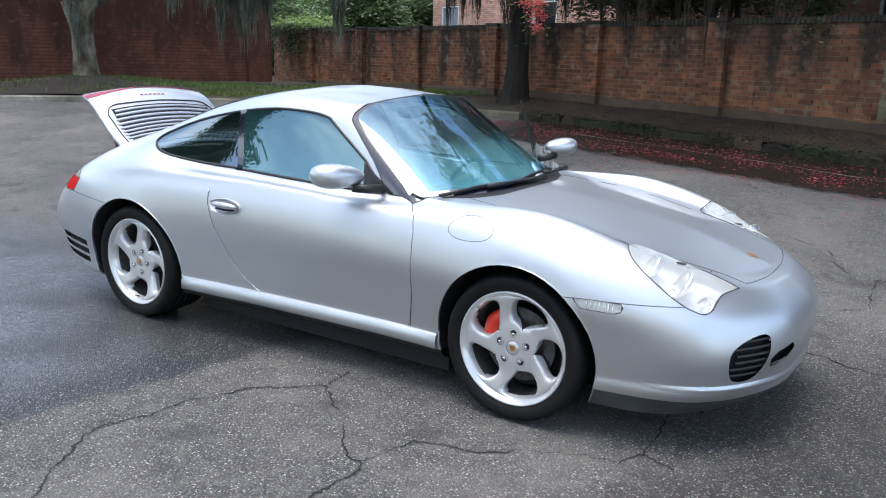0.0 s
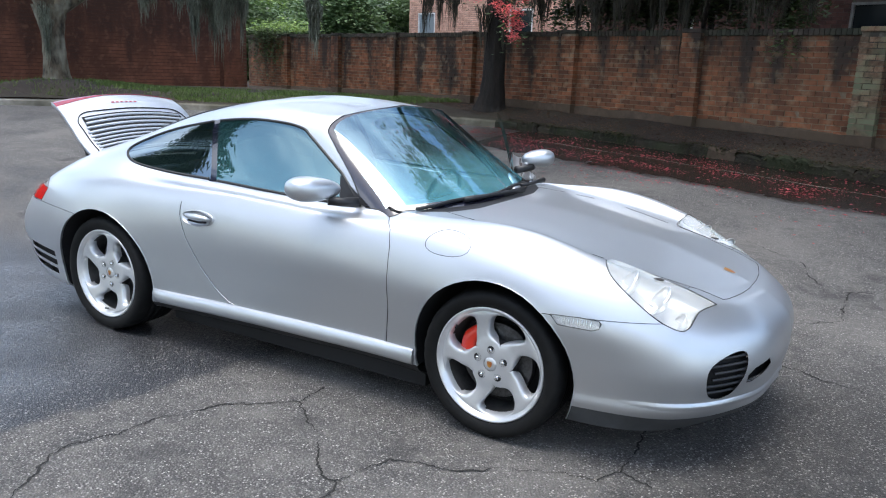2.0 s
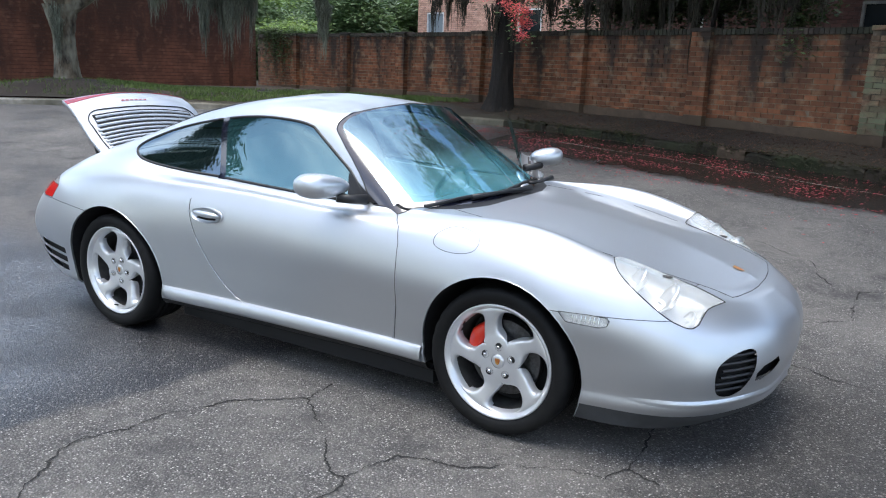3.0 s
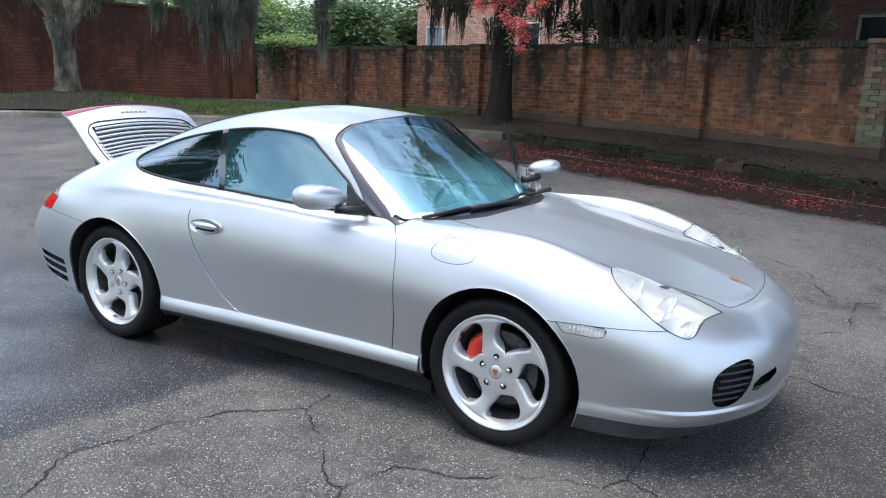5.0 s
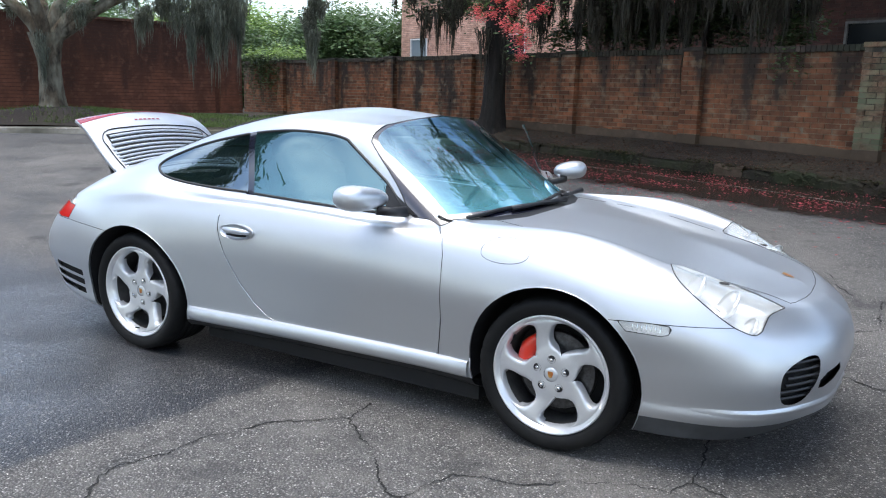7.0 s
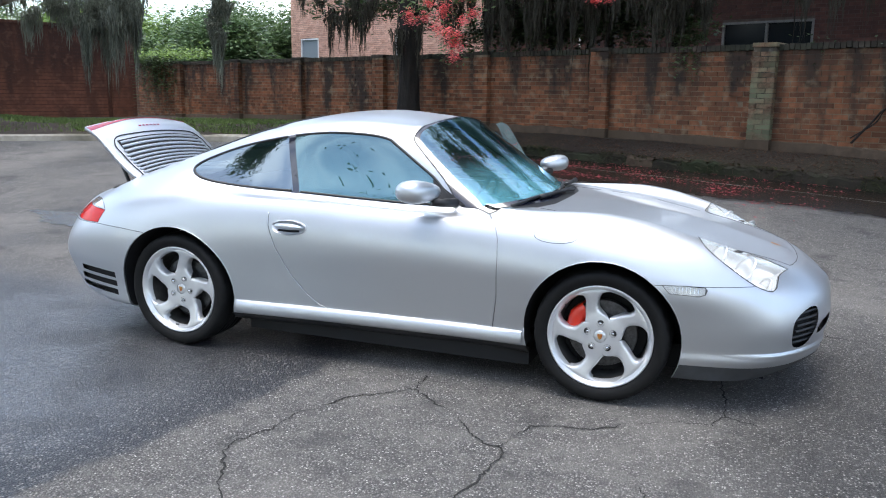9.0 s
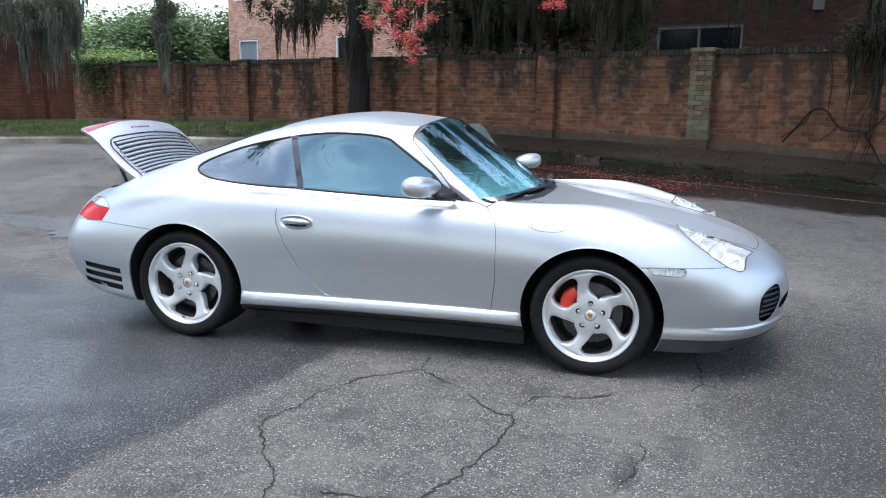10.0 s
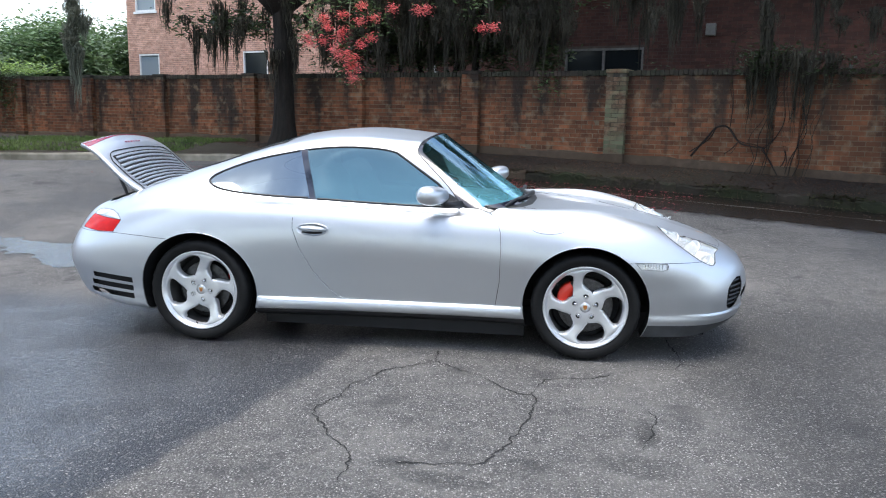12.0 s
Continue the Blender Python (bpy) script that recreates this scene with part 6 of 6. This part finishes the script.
bm = bmesh.new()
bough(bm, [(*plan(s, 0.1), z) for s, z in ((3.3, 4.4), (3.5, 3.6), (3.75, 3.15), (3.95, 2.92), (4.4, 2.8), (5.2, 3.2))], 0.06, 0.035, 8, 0.03)
part("branch", bm, DARK_BARK, vine, smooth=True)
drapes = [(*plan(s, q), z) for s, q, z in ((2.1, 0.05, 3.2), (2.2, 0.1, 3.0), (2.85, 0.1, 3.3), (3.05, 0.12, 3.2), (3.15, 0.1, 2.9), (3.6, 0.1, 3.0), (4.1, 0.1, 2.9), (4.3, 0.1, 2.8), (3.9, 0.05, 2.7))]
drapes += [(*plan(s, 0.03), z) for s, z in ((2.0, 2.35), (2.15, 2.45), (2.3, 2.3), (2.45, 2.4), (2.62, 2.45), (2.8, 2.35), (3.05, 2.4))]
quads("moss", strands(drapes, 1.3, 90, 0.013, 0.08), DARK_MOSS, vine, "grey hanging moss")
for k in range(11):
    s0, top = 2.05 + 0.08 * k + rng.gauss(0, 0.04), rng.uniform(1.5, 2.2)
    bm = bmesh.new()
    bough(bm, [(*plan(s0 + rng.gauss(0, 0.05) + 0.05 * j, 0.04), 0.45 + (top - 0.45) * j / 4) for j in range(5)], rng.uniform(0.005, 0.011), 0.003, 5, 0.06)
    part("stem", bm, DARK_BARK, vine, smooth=True)

# Houses beyond the wall


def house_front(name, label, s0, s1, back, height, material, joint, course, openings):
    house = new(name)
    tagged(house, label, "house")
    m = Matrix.Translation((*plan(0, -back), 0)) @ Matrix.Rotation(radians(-20), 4, "Z")
    xs = sorted({s0, s1} | {v for o in openings for v in o[:2]})
    zs = sorted({0.2, height} | {v for o in openings for v in o[2:4]})
    bm = bmesh.new()
    for a, b in zip(xs, xs[1:]):
        for c, d in zip(zs, zs[1:]):
            if not any(o[0] <= a and b <= o[1] and o[2] <= c and d <= o[3] for o in openings):
                box(bm, a, b, 0, 0.25, c, d, m)
    box(bm, s0, s0 + 0.25, 0.25, 7, 0.2, height, m)
    box(bm, s1 - 0.25, s1, 0.25, 7, 0.2, height, m)
    box(bm, s0, s1, 6.8, 7, 0.2, height, m)
    part("wall", bm, joint, house)
    rows_ = bmesh.new()
    z = 1.6
    while z < height - course:
        cuts = [s0]
        for o in sorted(openings):
            if o[2] < z + course and z < o[3]:
                cuts += [o[0], o[1]]
        cuts.append(s1)
        for a, b in zip(cuts[::2], cuts[1::2]):
            x = a + (0.0 if int(round(z / course)) % 2 else -0.11)
            while x < b:
                u, v = max(x, a), min(x + 0.21, b)
                if v - u > 0.02:
                    p = [m @ Vector(c) for c in ((u, -0.008, z), (v, -0.008, z), (v, -0.008, z + course - 0.012), (u, -0.008, z + course - 0.012))]
                    q = [m @ Vector(c) for c in ((u, 0.004, z - 0.004), (v, 0.004, z - 0.004), (v, 0.004, z + course - 0.008), (u, 0.004, z + course - 0.008))]
                    vs = [rows_.verts.new(c) for c in p + q]
                    rows_.faces.new(vs[:4])
                    for i in range(4):
                        rows_.faces.new((vs[i], vs[(i + 1) % 4], vs[4 + (i + 1) % 4], vs[4 + i]))
                x += 0.222
        z += course
    tagged(part("brickwork", rows_, material, house), kind="stuff")
    bm = bmesh.new()
    box(bm, s0 - 0.4, s1 + 0.4, -0.4, 7.4, height, height + 0.25, m)
    part("roof", bm, COPING, house)
    for o in openings:
        win = new("window")
        win.parent = house
        a, b, c, d = o[:4]
        for x0, x1, z0, z1 in ((a, a + 0.05, c, d), (b - 0.05, b, c, d), (a + 0.05, b - 0.05, c, c + 0.05), (a + 0.05, b - 0.05, d - 0.05, d), *(((((a + b) / 2 - 0.025), (a + b) / 2 + 0.025, c + 0.05, d - 0.05),) if o[4] else ())):
            bm = bmesh.new()
            box(bm, x0, x1, -0.02, 0.06, z0, z1, m)
            part("frame", bm, WHITE_PAINT if o[4] == 0 else GREY_PAINT, win)
        bm = bmesh.new()
        box(bm, a + 0.05, b - 0.05, 0.05, 0.07, c + 0.05, d - 0.05, m)
        part("pane", bm, o[5], win)
        if o[4] == 0:
            bm = bmesh.new()
            box(bm, a - 0.08, b + 0.08, -0.06, 0.06, c - 0.09, c, m)
            part("sill", bm, WHITE_PAINT, win)
    return house


house_front("brick_house", "pale pink brick house with white sash windows", -23.9, -11.5, 10, 7.5, PINK_BRICK, MORTAR, 0.075, [(-23.25, -22.1, 2.2, 3.6, 0, BLIND), (-23.35, -22.2, 5.3, 6.7, 0, BLIND), (-17.6, -16.4, 2.2, 3.6, 0, PANE)])
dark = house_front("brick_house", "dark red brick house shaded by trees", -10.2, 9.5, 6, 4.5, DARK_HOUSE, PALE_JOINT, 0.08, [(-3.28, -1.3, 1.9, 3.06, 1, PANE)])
m = Matrix.Translation((*plan(0, -6), 0)) @ Matrix.Rotation(radians(-20), 4, "Z")
bm = bmesh.new()
box(bm, 0.12, 0.34, -0.14, 0, 3.28, 3.55, m, 0.02)
fix = part("wall_lamp", bm, GREY_PAINT)
tagged(fix, "small grey box lamp on the dark brick house", "lamp")
bm = bmesh.new()
box(bm, -7.02, -6.98, -0.06, 0, 2.0, 2.95, m)
tagged(part("downpipe", bm, WHITE_PAINT), "white downpipe on the dark brick house", "pipe")

# Petals in the gutter, dead leaves on the verge, grass on the corner
petals = []
while len(petals) < 3400:
    s, g = rng.uniform(-8.0, 1.6), abs(rng.gauss(1.25, 0.7)) + 0.03
    if noise.noise((s * 1.3, g * 3.0, 4.0)) + rng.uniform(-0.35, 0.35) - 0.25 * abs(s + 3) / 4 < -0.05:
        continue
    c = plan(s, 1.0 + g)
    petals.append(list(leaf((c.x, c.y, road_z(c.x, c.y) + 0.008), rng.uniform(0.012, 0.024), 0.15)))
petals = [[Vector((p.x, p.y, max(p.z, road_z(p.x, p.y) + 0.004))) for p in q] for q in petals]
tagged(quads("fallen_petals", petals, PETAL), "fallen coral red petals on the wet gutter", "petals", kind="stuff")
dead = []
for _ in range(15000):
    s = rng.uniform(-9.5, 7)
    q = rng.uniform(0.02, 1.05)
    c = plan(s, q)
    dead.append(leaf((c.x, c.y, land(c.x, c.y) + 0.01), rng.uniform(0.009, 0.024), 0.35))
for _ in range(700):
    s, g = rng.uniform(-9.5, 7), abs(rng.gauss(0, 0.8))
    c = plan(s, 1.0 + g)
    dead.append(leaf((c.x, c.y, road_z(c.x, c.y) + 0.012), rng.uniform(0.012, 0.025), 0.25))
tufts = []
for _ in range(7000):
    s = rng.uniform(-6.0, 8.0)
    thick = noise.noise((s * 1.3, 2.0, 5.0))
    if thick + rng.uniform(-0.3, 0.3) < -0.05:
        continue
    q = 1.0 + rng.gauss(0.0, 0.06)
    c = plan(s, q)
    top = bank(c.x, c.y) - 0.18 - max(0.0, q - 1.0) * 1.6
    tufts.append(leaf((c.x, c.y, top + rng.uniform(-0.01, 0.03) + 0.03 * thick), rng.uniform(0.012, 0.03), 0.6))
tagged(quads("kerb_moss", tufts, KERB_MOSS), "dark green moss tufts on the kerb", "moss", kind="stuff")
tagged(quads("leaf_litter", dead, LITTER), "brown dead leaves on the verge", "leaves", kind="stuff")
blades = []
for _ in range(30000):
    i = rng.randrange(78, 146)
    p = KERB_LINE[i].lerp(KERB_LINE[i + 1], rng.random())
    t = (KERB_LINE[i + 1] - KERB_LINE[i]).normalized()
    out = Vector((t.y, -t.x))
    g = 0.15 + 3.2 * rng.random() ** 1.3
    c = p + out * g
    if noise.noise((c.x * 0.9, c.y * 0.9, 7)) + rng.uniform(-0.3, 0.3) < -0.12:
        continue
    if (c - WALL_P).dot(WALL_D) > -8.3:
        continue
    if c.y + noise.noise((c.x * 0.7, c.y * 0.7, 2)) < 8.2 and rng.random() < 0.8:
        continue
    z = land(c.x, c.y)
    a = rng.uniform(0, 6.28)
    u = Vector((math.cos(a), math.sin(a), 0)) * 0.011
    h = rng.uniform(0.03, 0.075)
    tip = Vector((c.x + rng.gauss(0, 0.03), c.y + rng.gauss(0, 0.03), z + h))
    b = Vector((c.x, c.y, z - 0.01))
    blades.append((b - u, b + u, tip + u * 0.2, tip - u * 0.2))
tagged(quads("grass", blades, GRASS), "short green grass on the corner verge", "grass", kind="stuff")

# Cracks in the asphalt
CRACKS = (
    ((0.31, -0.8), (0.33, -1.0), (0.47, -1.11), (0.62, -1.21), (0.73, -1.36), (0.82, -1.44), (0.89, -1.45), (0.93, -1.53), (0.91, -1.7), (0.88, -1.85), (0.87, -1.93), (0.82, -2.08), (0.74, -2.29), (0.55, -2.33), (0.37, -2.36)),
    ((0.89, -1.45), (0.93, -1.3), (0.97, -1.19), (1.07, -1.16), (1.19, -1.15), (1.28, -1.08), (1.41, -0.98), (1.54, -0.92), (1.68, -0.89), (1.75, -0.77), (1.82, -0.8), (1.9, -0.82)),
    ((1.75, -0.77), (1.74, -0.51), (1.72, -0.37), (1.7, 0.1)),
    ((1.48, -1.57), (1.5, -1.66), (1.48, -1.76), (1.46, -1.86), (1.4, -2.05)),
    ((0.33, -1.0), (0.22, -1.1), (0.09, -1.19), (0.02, -1.34), (-0.05, -1.48), (-0.06, -1.66), (-0.12, -1.8), (-0.13, -1.89), (-0.05, -2.01), (0.04, -2.15), (0.17, -2.29), (0.19, -2.45), (0.18, -2.6)),
    ((1.4, 3.6), (1.7, 3.32), (1.93, 3.12), (2.01, 2.76), (2.13, 2.54), (2.3, 2.5), (2.5, 2.63), (3.0, 2.7)),
    ((2.3, 2.5), (2.29, 2.11), (2.31, 1.83), (2.04, 1.6), (1.8, 1.5)),
    ((1.9, 0.85), (2.06, 0.81), (2.2, 0.81), (2.3, 0.73), (2.45, 0.72), (2.58, 0.65), (3.1, 0.45)),
)
for keys in CRACKS:
    path = []
    for a, b in zip(keys, keys[1:]):
        n = max(2, int(math.dist(a, b) / 0.012))
        for k in range(n):
            p = Vector(a).lerp(Vector(b), k / n)
            path.append(p + Vector((noise.noise((*(p * 18), 0)), noise.noise((*(p * 18), 5)))) * 0.022 + Vector((noise.noise((*(p * 60), 0)), noise.noise((*(p * 60), 5)))) * 0.012)
    rows = []
    for i, p in enumerate(path):
        t = (path[min(i + 1, len(path) - 1)] - path[max(i - 1, 0)]).normalized()
        w = max(0.0005, 0.0022 + 0.0065 * noise.noise((*(p * 7), 2)) + 0.0015 * rng.random())
        nrm = Vector((-t.y, t.x)) * w
        z = road_z(p.x, p.y) + 0.0035
        rows.append([(p.x - nrm.x, p.y - nrm.y, z), (p.x + nrm.x, p.y + nrm.y, z)])
    bm = bmesh.new()
    sheet(bm, rows)
    part("crack", bm, CRACK, ground)


def puddle(name, label, keys):
    """A ragged sheet of water along a line of places with half widths."""
    bm = bmesh.new()
    line = spline([Vector(k) for k in keys], steps=14)
    rows = []
    for i, p in enumerate(line):
        along = (line[min(i + 1, len(line) - 1)] - line[max(i - 1, 0)]).xy.normalized()
        side = Vector((-along.y, along.x))
        ends = [max(0.02, p.z * (1 + 0.7 * noise.noise((p.x * 2.2, p.y * 2.2, k)) + 0.7 * noise.noise((p.x * 7, p.y * 7, k + 4)))) for k in (0.3, 7.7)]
        row_ = [p.xy + side * (ends[0] * (1 - f) - ends[1] * f) for f in (0, 0.2, 0.4, 0.6, 0.8, 1)]
        rows.append([(q.x, q.y, road_z(q.x, q.y) + 0.004) for q in row_])
    sheet(bm, rows)
    bmesh.ops.recalc_face_normals(bm, faces=bm.faces)
    if sum(f.normal.z for f in bm.faces) < 0:
        bmesh.ops.reverse_faces(bm, faces=bm.faces)
    tagged(part(name, bm, WATER, smooth=True), label, "puddle", kind="structure")


puddle("puddle", "shallow rain puddle on the asphalt", [(-6.1, 2.55, 0.06), (-5.5, 2.35, 0.16), (-4.9, 2.1, 0.24), (-4.2, 1.8, 0.3), (-3.6, 1.45, 0.28), (-3.1, 1.2, 0.2), (-2.7, 1.05, 0.05)])
# ---------------------------------------------------------------- garden wall, garage wall and kerb, piece by piece
WALL_TURN = Matrix.Translation((*WALL_P, 0)) @ Matrix.Rotation(radians(-20), 4, "Z")
WALL_TOP = 2.04


def wall_foot(s):
    return bank(*plan(s, 0))


bm = bmesh.new()
box(bm, -18.9, 30, 0.1, 0.32, 0.0, WALL_TOP + 0.06, WALL_TURN)
wall = part("wall_garden", bm, MORTAR)
tagged(wall, "weathered red brick garden wall with piers, stained black", "wall", kind="structure")
PITCH, COURSE, PIER = 0.208, 0.076, 0.34
PIERS = [-18.9, -16.19, -13.43, -10.9, -8.15, -5.34, -2.76, 0.0, 2.71, 5.4, 8.1, 10.8]


brick_meshes = []
for k in range(6):
    bm = bmesh.new()
    vs = box(bm, 0, PITCH - 0.012, 0, 0.06, 0, COURSE - 0.012)
    r = random.Random(k)
    for v in vs:
        v.co += Vector((r.gauss(0, 0.0025), r.gauss(0, 0.0025), r.gauss(0, 0.002)))
    brick_meshes.append(finish("brick", bm, BRICK))
spare = bmesh.new()
made = 0
wall_rng = random.Random(5)


def lay(s, y, z, length, near, turn=0.0):
    """One brick: an object of its own on the stretch that the street comes nearest to, else joined into the rest."""
    global made
    jut = y + wall_rng.gauss(0, 0.003)
    if near and made < 300:
        ob = new("brick", brick_meshes[wall_rng.randrange(6)])
        ob.parent = wall
        ob.matrix_basis = WALL_TURN @ Matrix.Translation((s, jut, z)) @ Matrix.Diagonal((length / PITCH, 1, 1, 1))
        made += 1
    else:
        x1 = s + length - 0.012
        z1 = z + COURSE - 0.012
        vs = [spare.verts.new(WALL_TURN @ Vector(c)) for c in ((s, jut, z), (x1, jut, z), (x1, jut, z1), (s, jut, z1), (s, jut + 0.06, z), (x1, jut + 0.06, z), (x1, jut + 0.06, z1), (s, jut + 0.06, z1))]
        for f in ((0, 1, 2, 3), (1, 5, 6, 2), (4, 0, 3, 7), (3, 2, 6, 7), (4, 5, 1, 0)):
            spare.faces.new([vs[i] for i in f])


for bay, (s0, s1) in enumerate(zip(PIERS, PIERS[1:])):
    s1 -= PIER
    row = 0
    z = 0.36
    while z + COURSE < WALL_TOP + 0.07:
        s = s0 - (PITCH / 2 if row % 2 else 0)
        while s < s1 - 0.02:
            a, b = max(s, s0), min(s + PITCH, s1)
            if b - a > 0.05 and z > wall_foot(a) + 0.04:
                lay(a, 0.091, z, b - a, bay in (6, 7))
            s += PITCH
        row += 1
        z += COURSE
    # coping course on edge
    n = int((s1 - s0) / 0.075)
    for k in range(n):
        s = s0 + (s1 - s0) * k / n
        bm_z = WALL_TOP + 0.062 + wall_rng.gauss(0, 0.003)
        vs = [spare.verts.new(WALL_TURN @ Vector(c)) for c in ((s, 0.055, bm_z), (s + 0.066, 0.055, bm_z), (s + 0.066, 0.055, bm_z + 0.085), (s, 0.055, bm_z + 0.085), (s, 0.36, bm_z), (s + 0.066, 0.36, bm_z), (s + 0.066, 0.36, bm_z + 0.085), (s, 0.36, bm_z + 0.085))]
        for f in ((0, 1, 2, 3), (1, 5, 6, 2), (4, 0, 3, 7), (3, 2, 6, 7), (4, 5, 1, 0)):
            spare.faces.new([vs[i] for i in f]).material_index = 1
rest = part("brickwork", spare, BRICK, wall)
rest.data.materials.append(COPING)
rest["kind"] = "stuff"
for s1 in PIERS[1:]:
    k = s1
    pier = bmesh.new()
    s0 = s1 - PIER
    box(pier, s0 + 0.006, s1 - 0.006, -0.02, 0.36, 0.0, WALL_TOP + 0.1, WALL_TURN)
    body = part("pier", pier, MORTAR, wall)
    foot = bmesh.new()
    box(foot, s0 - 0.004, s1 + 0.006, -0.036, 0.08, 0.0, wall_foot(s1) + 0.15, WALL_TURN)
    part("pier_footing", foot, FOOTING, body)
    bricks = bmesh.new()
    z = wall_foot(s1) + 0.16
    row = 0
    while z + COURSE < WALL_TOP + 0.12:
        for a, b in (((0, 0.222), (0.234, PIER)) if row % 2 else ((0, 0.106), (0.118, PIER))):
            j = wall_rng.gauss(0, 0.002)
            box(bricks, s0 + a, s0 + b, -0.03 + j, 0.05, z, z + COURSE - 0.012, WALL_TURN)
            box(bricks, s1 - 0.05, s1 + 0.004, 0.0, 0.085, z, z + COURSE - 0.012, WALL_TURN) if a else None
        row += 1
        z += COURSE
    tagged(part("pier_bricks", bricks, LICHEN if k == 0 else BRICK, body), kind="stuff")
    capm = bmesh.new()
    box(capm, s0 - 0.012, s1 + 0.012, -0.042, 0.40, WALL_TOP + 0.1, WALL_TOP + 0.165, WALL_TURN, 0.012)
    part("pier_cap", capm, LICHEN if k == 0 else COPING, body)

bm = bmesh.new()
rows = []
for k in range(0, 330):
    s = -18.9 + 0.12 * k
    up = wall_foot(s) + 0.13 + 0.05 * noise.noise((s * 0.8, 0, 3)) + 0.025 * noise.noise((s * 5, 0, 3))
    rows.append([WALL_TURN @ Vector(c) for c in ((s, 0.07, 0.1), (s, 0.074, up - 0.02), (s, 0.082, up), (s, 0.11, up + 0.008))])
sheet(bm, rows)
part("wall_footing", bm, FOOTING, wall, "dirt-splashed footing at the wall's base", True)

# garage wall of long raked courses
a, b = Vector((-14.9, 14.0)), Vector((-18.6, 4.6))
t = (b - a).normalized()
GARAGE_TURN = Matrix.Translation((*a, 0)) @ Matrix.Rotation(math.atan2(t.y, t.x), 4, "Z")
bm = bmesh.new()
box(bm, 0, 30, -0.3, -0.015, 0.2, 3.05, GARAGE_TURN)
garage = part("wall_garage", bm, RAKED)
tagged(garage, "dark red brick garage wall with deep raked joints", "wall", kind="structure")
z = 0.35
row = 0
while z < 3.0:
    bm = bmesh.new()
    x = 0.75 - (0.15 if row % 2 else 0)
    while x < 17:
        j = wall_rng.gauss(0, 0.0015)
        box(bm, max(x, 0.75), x + 0.296, -0.1, 0.0 + j, z, z + 0.078, GARAGE_TURN)
        x += 0.3
    tagged(part("brick_course", bm, RED_BRICK, garage), kind="stuff")
    bm = bmesh.new()
    box(bm, -0.05, 0.62, -0.35, 0.1, z, z + 0.083, GARAGE_TURN)
    part("quoin_course", bm, RED_BRICK, garage)
    z += 0.093
    row += 1
bm = bmesh.new()
box(bm, -0.1, 30, -0.36, 0.05, 3.05, 3.12, GARAGE_TURN)
part("coping", bm, RED_BRICK, garage)

# kerb stones
kerb = new("kerb")
tagged(kerb, "mossy broken kerb stones along the gutter", "kerb", kind="structure")
length = 0.0
run = [0.0]
for p, q in zip(KERB_LINE, KERB_LINE[1:]):
    length += (q - p).length
    run.append(length)


def on_kerb(d):
    i = min(max(int(np.searchsorted(run, d)) - 1, 0), len(run) - 2)
    return KERB_LINE[i].lerp(KERB_LINE[i + 1], (d - run[i]) / (run[i + 1] - run[i]))


d = 46.0
while d < 92:
    step = wall_rng.uniform(0.14, 0.55) if on_kerb(d).x > -4.5 else 2.4
    s_here = (on_kerb(d) - WALL_P).dot(WALL_D)
    old = s_here > -6
    sunk = wall_rng.uniform(-0.022, 0.012)
    bm = bmesh.new()
    rows = []
    n = 5 if old else 12
    for k in range(n + 1):
        p, q = on_kerb(d + (step - 0.006) * k / n), on_kerb(d + (step - 0.006) * k / n + 0.05)
        t = (q - p).normalized()
        o = Vector((-t.y, t.x))
        zt = bank(p.x, p.y) - 0.185
        worn = 0.06 * noise.noise((d * 3.1 + k * 0.5, 0.3, 1)) + sunk if old else 0.0
        zg = bank(p.x, p.y) - 0.42
        w = 0.03 * noise.noise((d * 2 + k, 4, 2)) + sunk * 0.5 if old else 0.0
        rows.append([(*(p + o * (0.03 + w)), zg), (*(p + o * (0.02 + w)), zt - 0.035 + worn), (*(p + o * (w - 0.01)), zt + worn), (*(p - o * 0.12), zt + worn * 0.5 + 0.005), (*(p - o * 0.15), zt - 0.05)])
    sheet(bm, rows)
    pale = (not old) or (wall_rng.random() < 0.14 and -3.5 < s_here < 2.0)
    part("kerb_stone", bm, (FOOTING if old else KERB_PALE) if pale else KERB_STONE, kerb, smooth=False)
    d += step
bm = bmesh.new()
rows = []
for k in range(60):
    p = plan(-5 + 15 * k / 59, 1.95 + 0.02 * math.sin(k))
    rows.append([(p.x, p.y, road_z(p.x, p.y) + 0.004), (*(p + WALL_N * (0.012 + 0.03 * noise.noise((k * 0.7, 0, 0)))), road_z(*(p + WALL_N * 0.04)) + 0.004)])
sheet(bm, rows)
part("gutter_joint", bm, KERB_PALE, kerb)
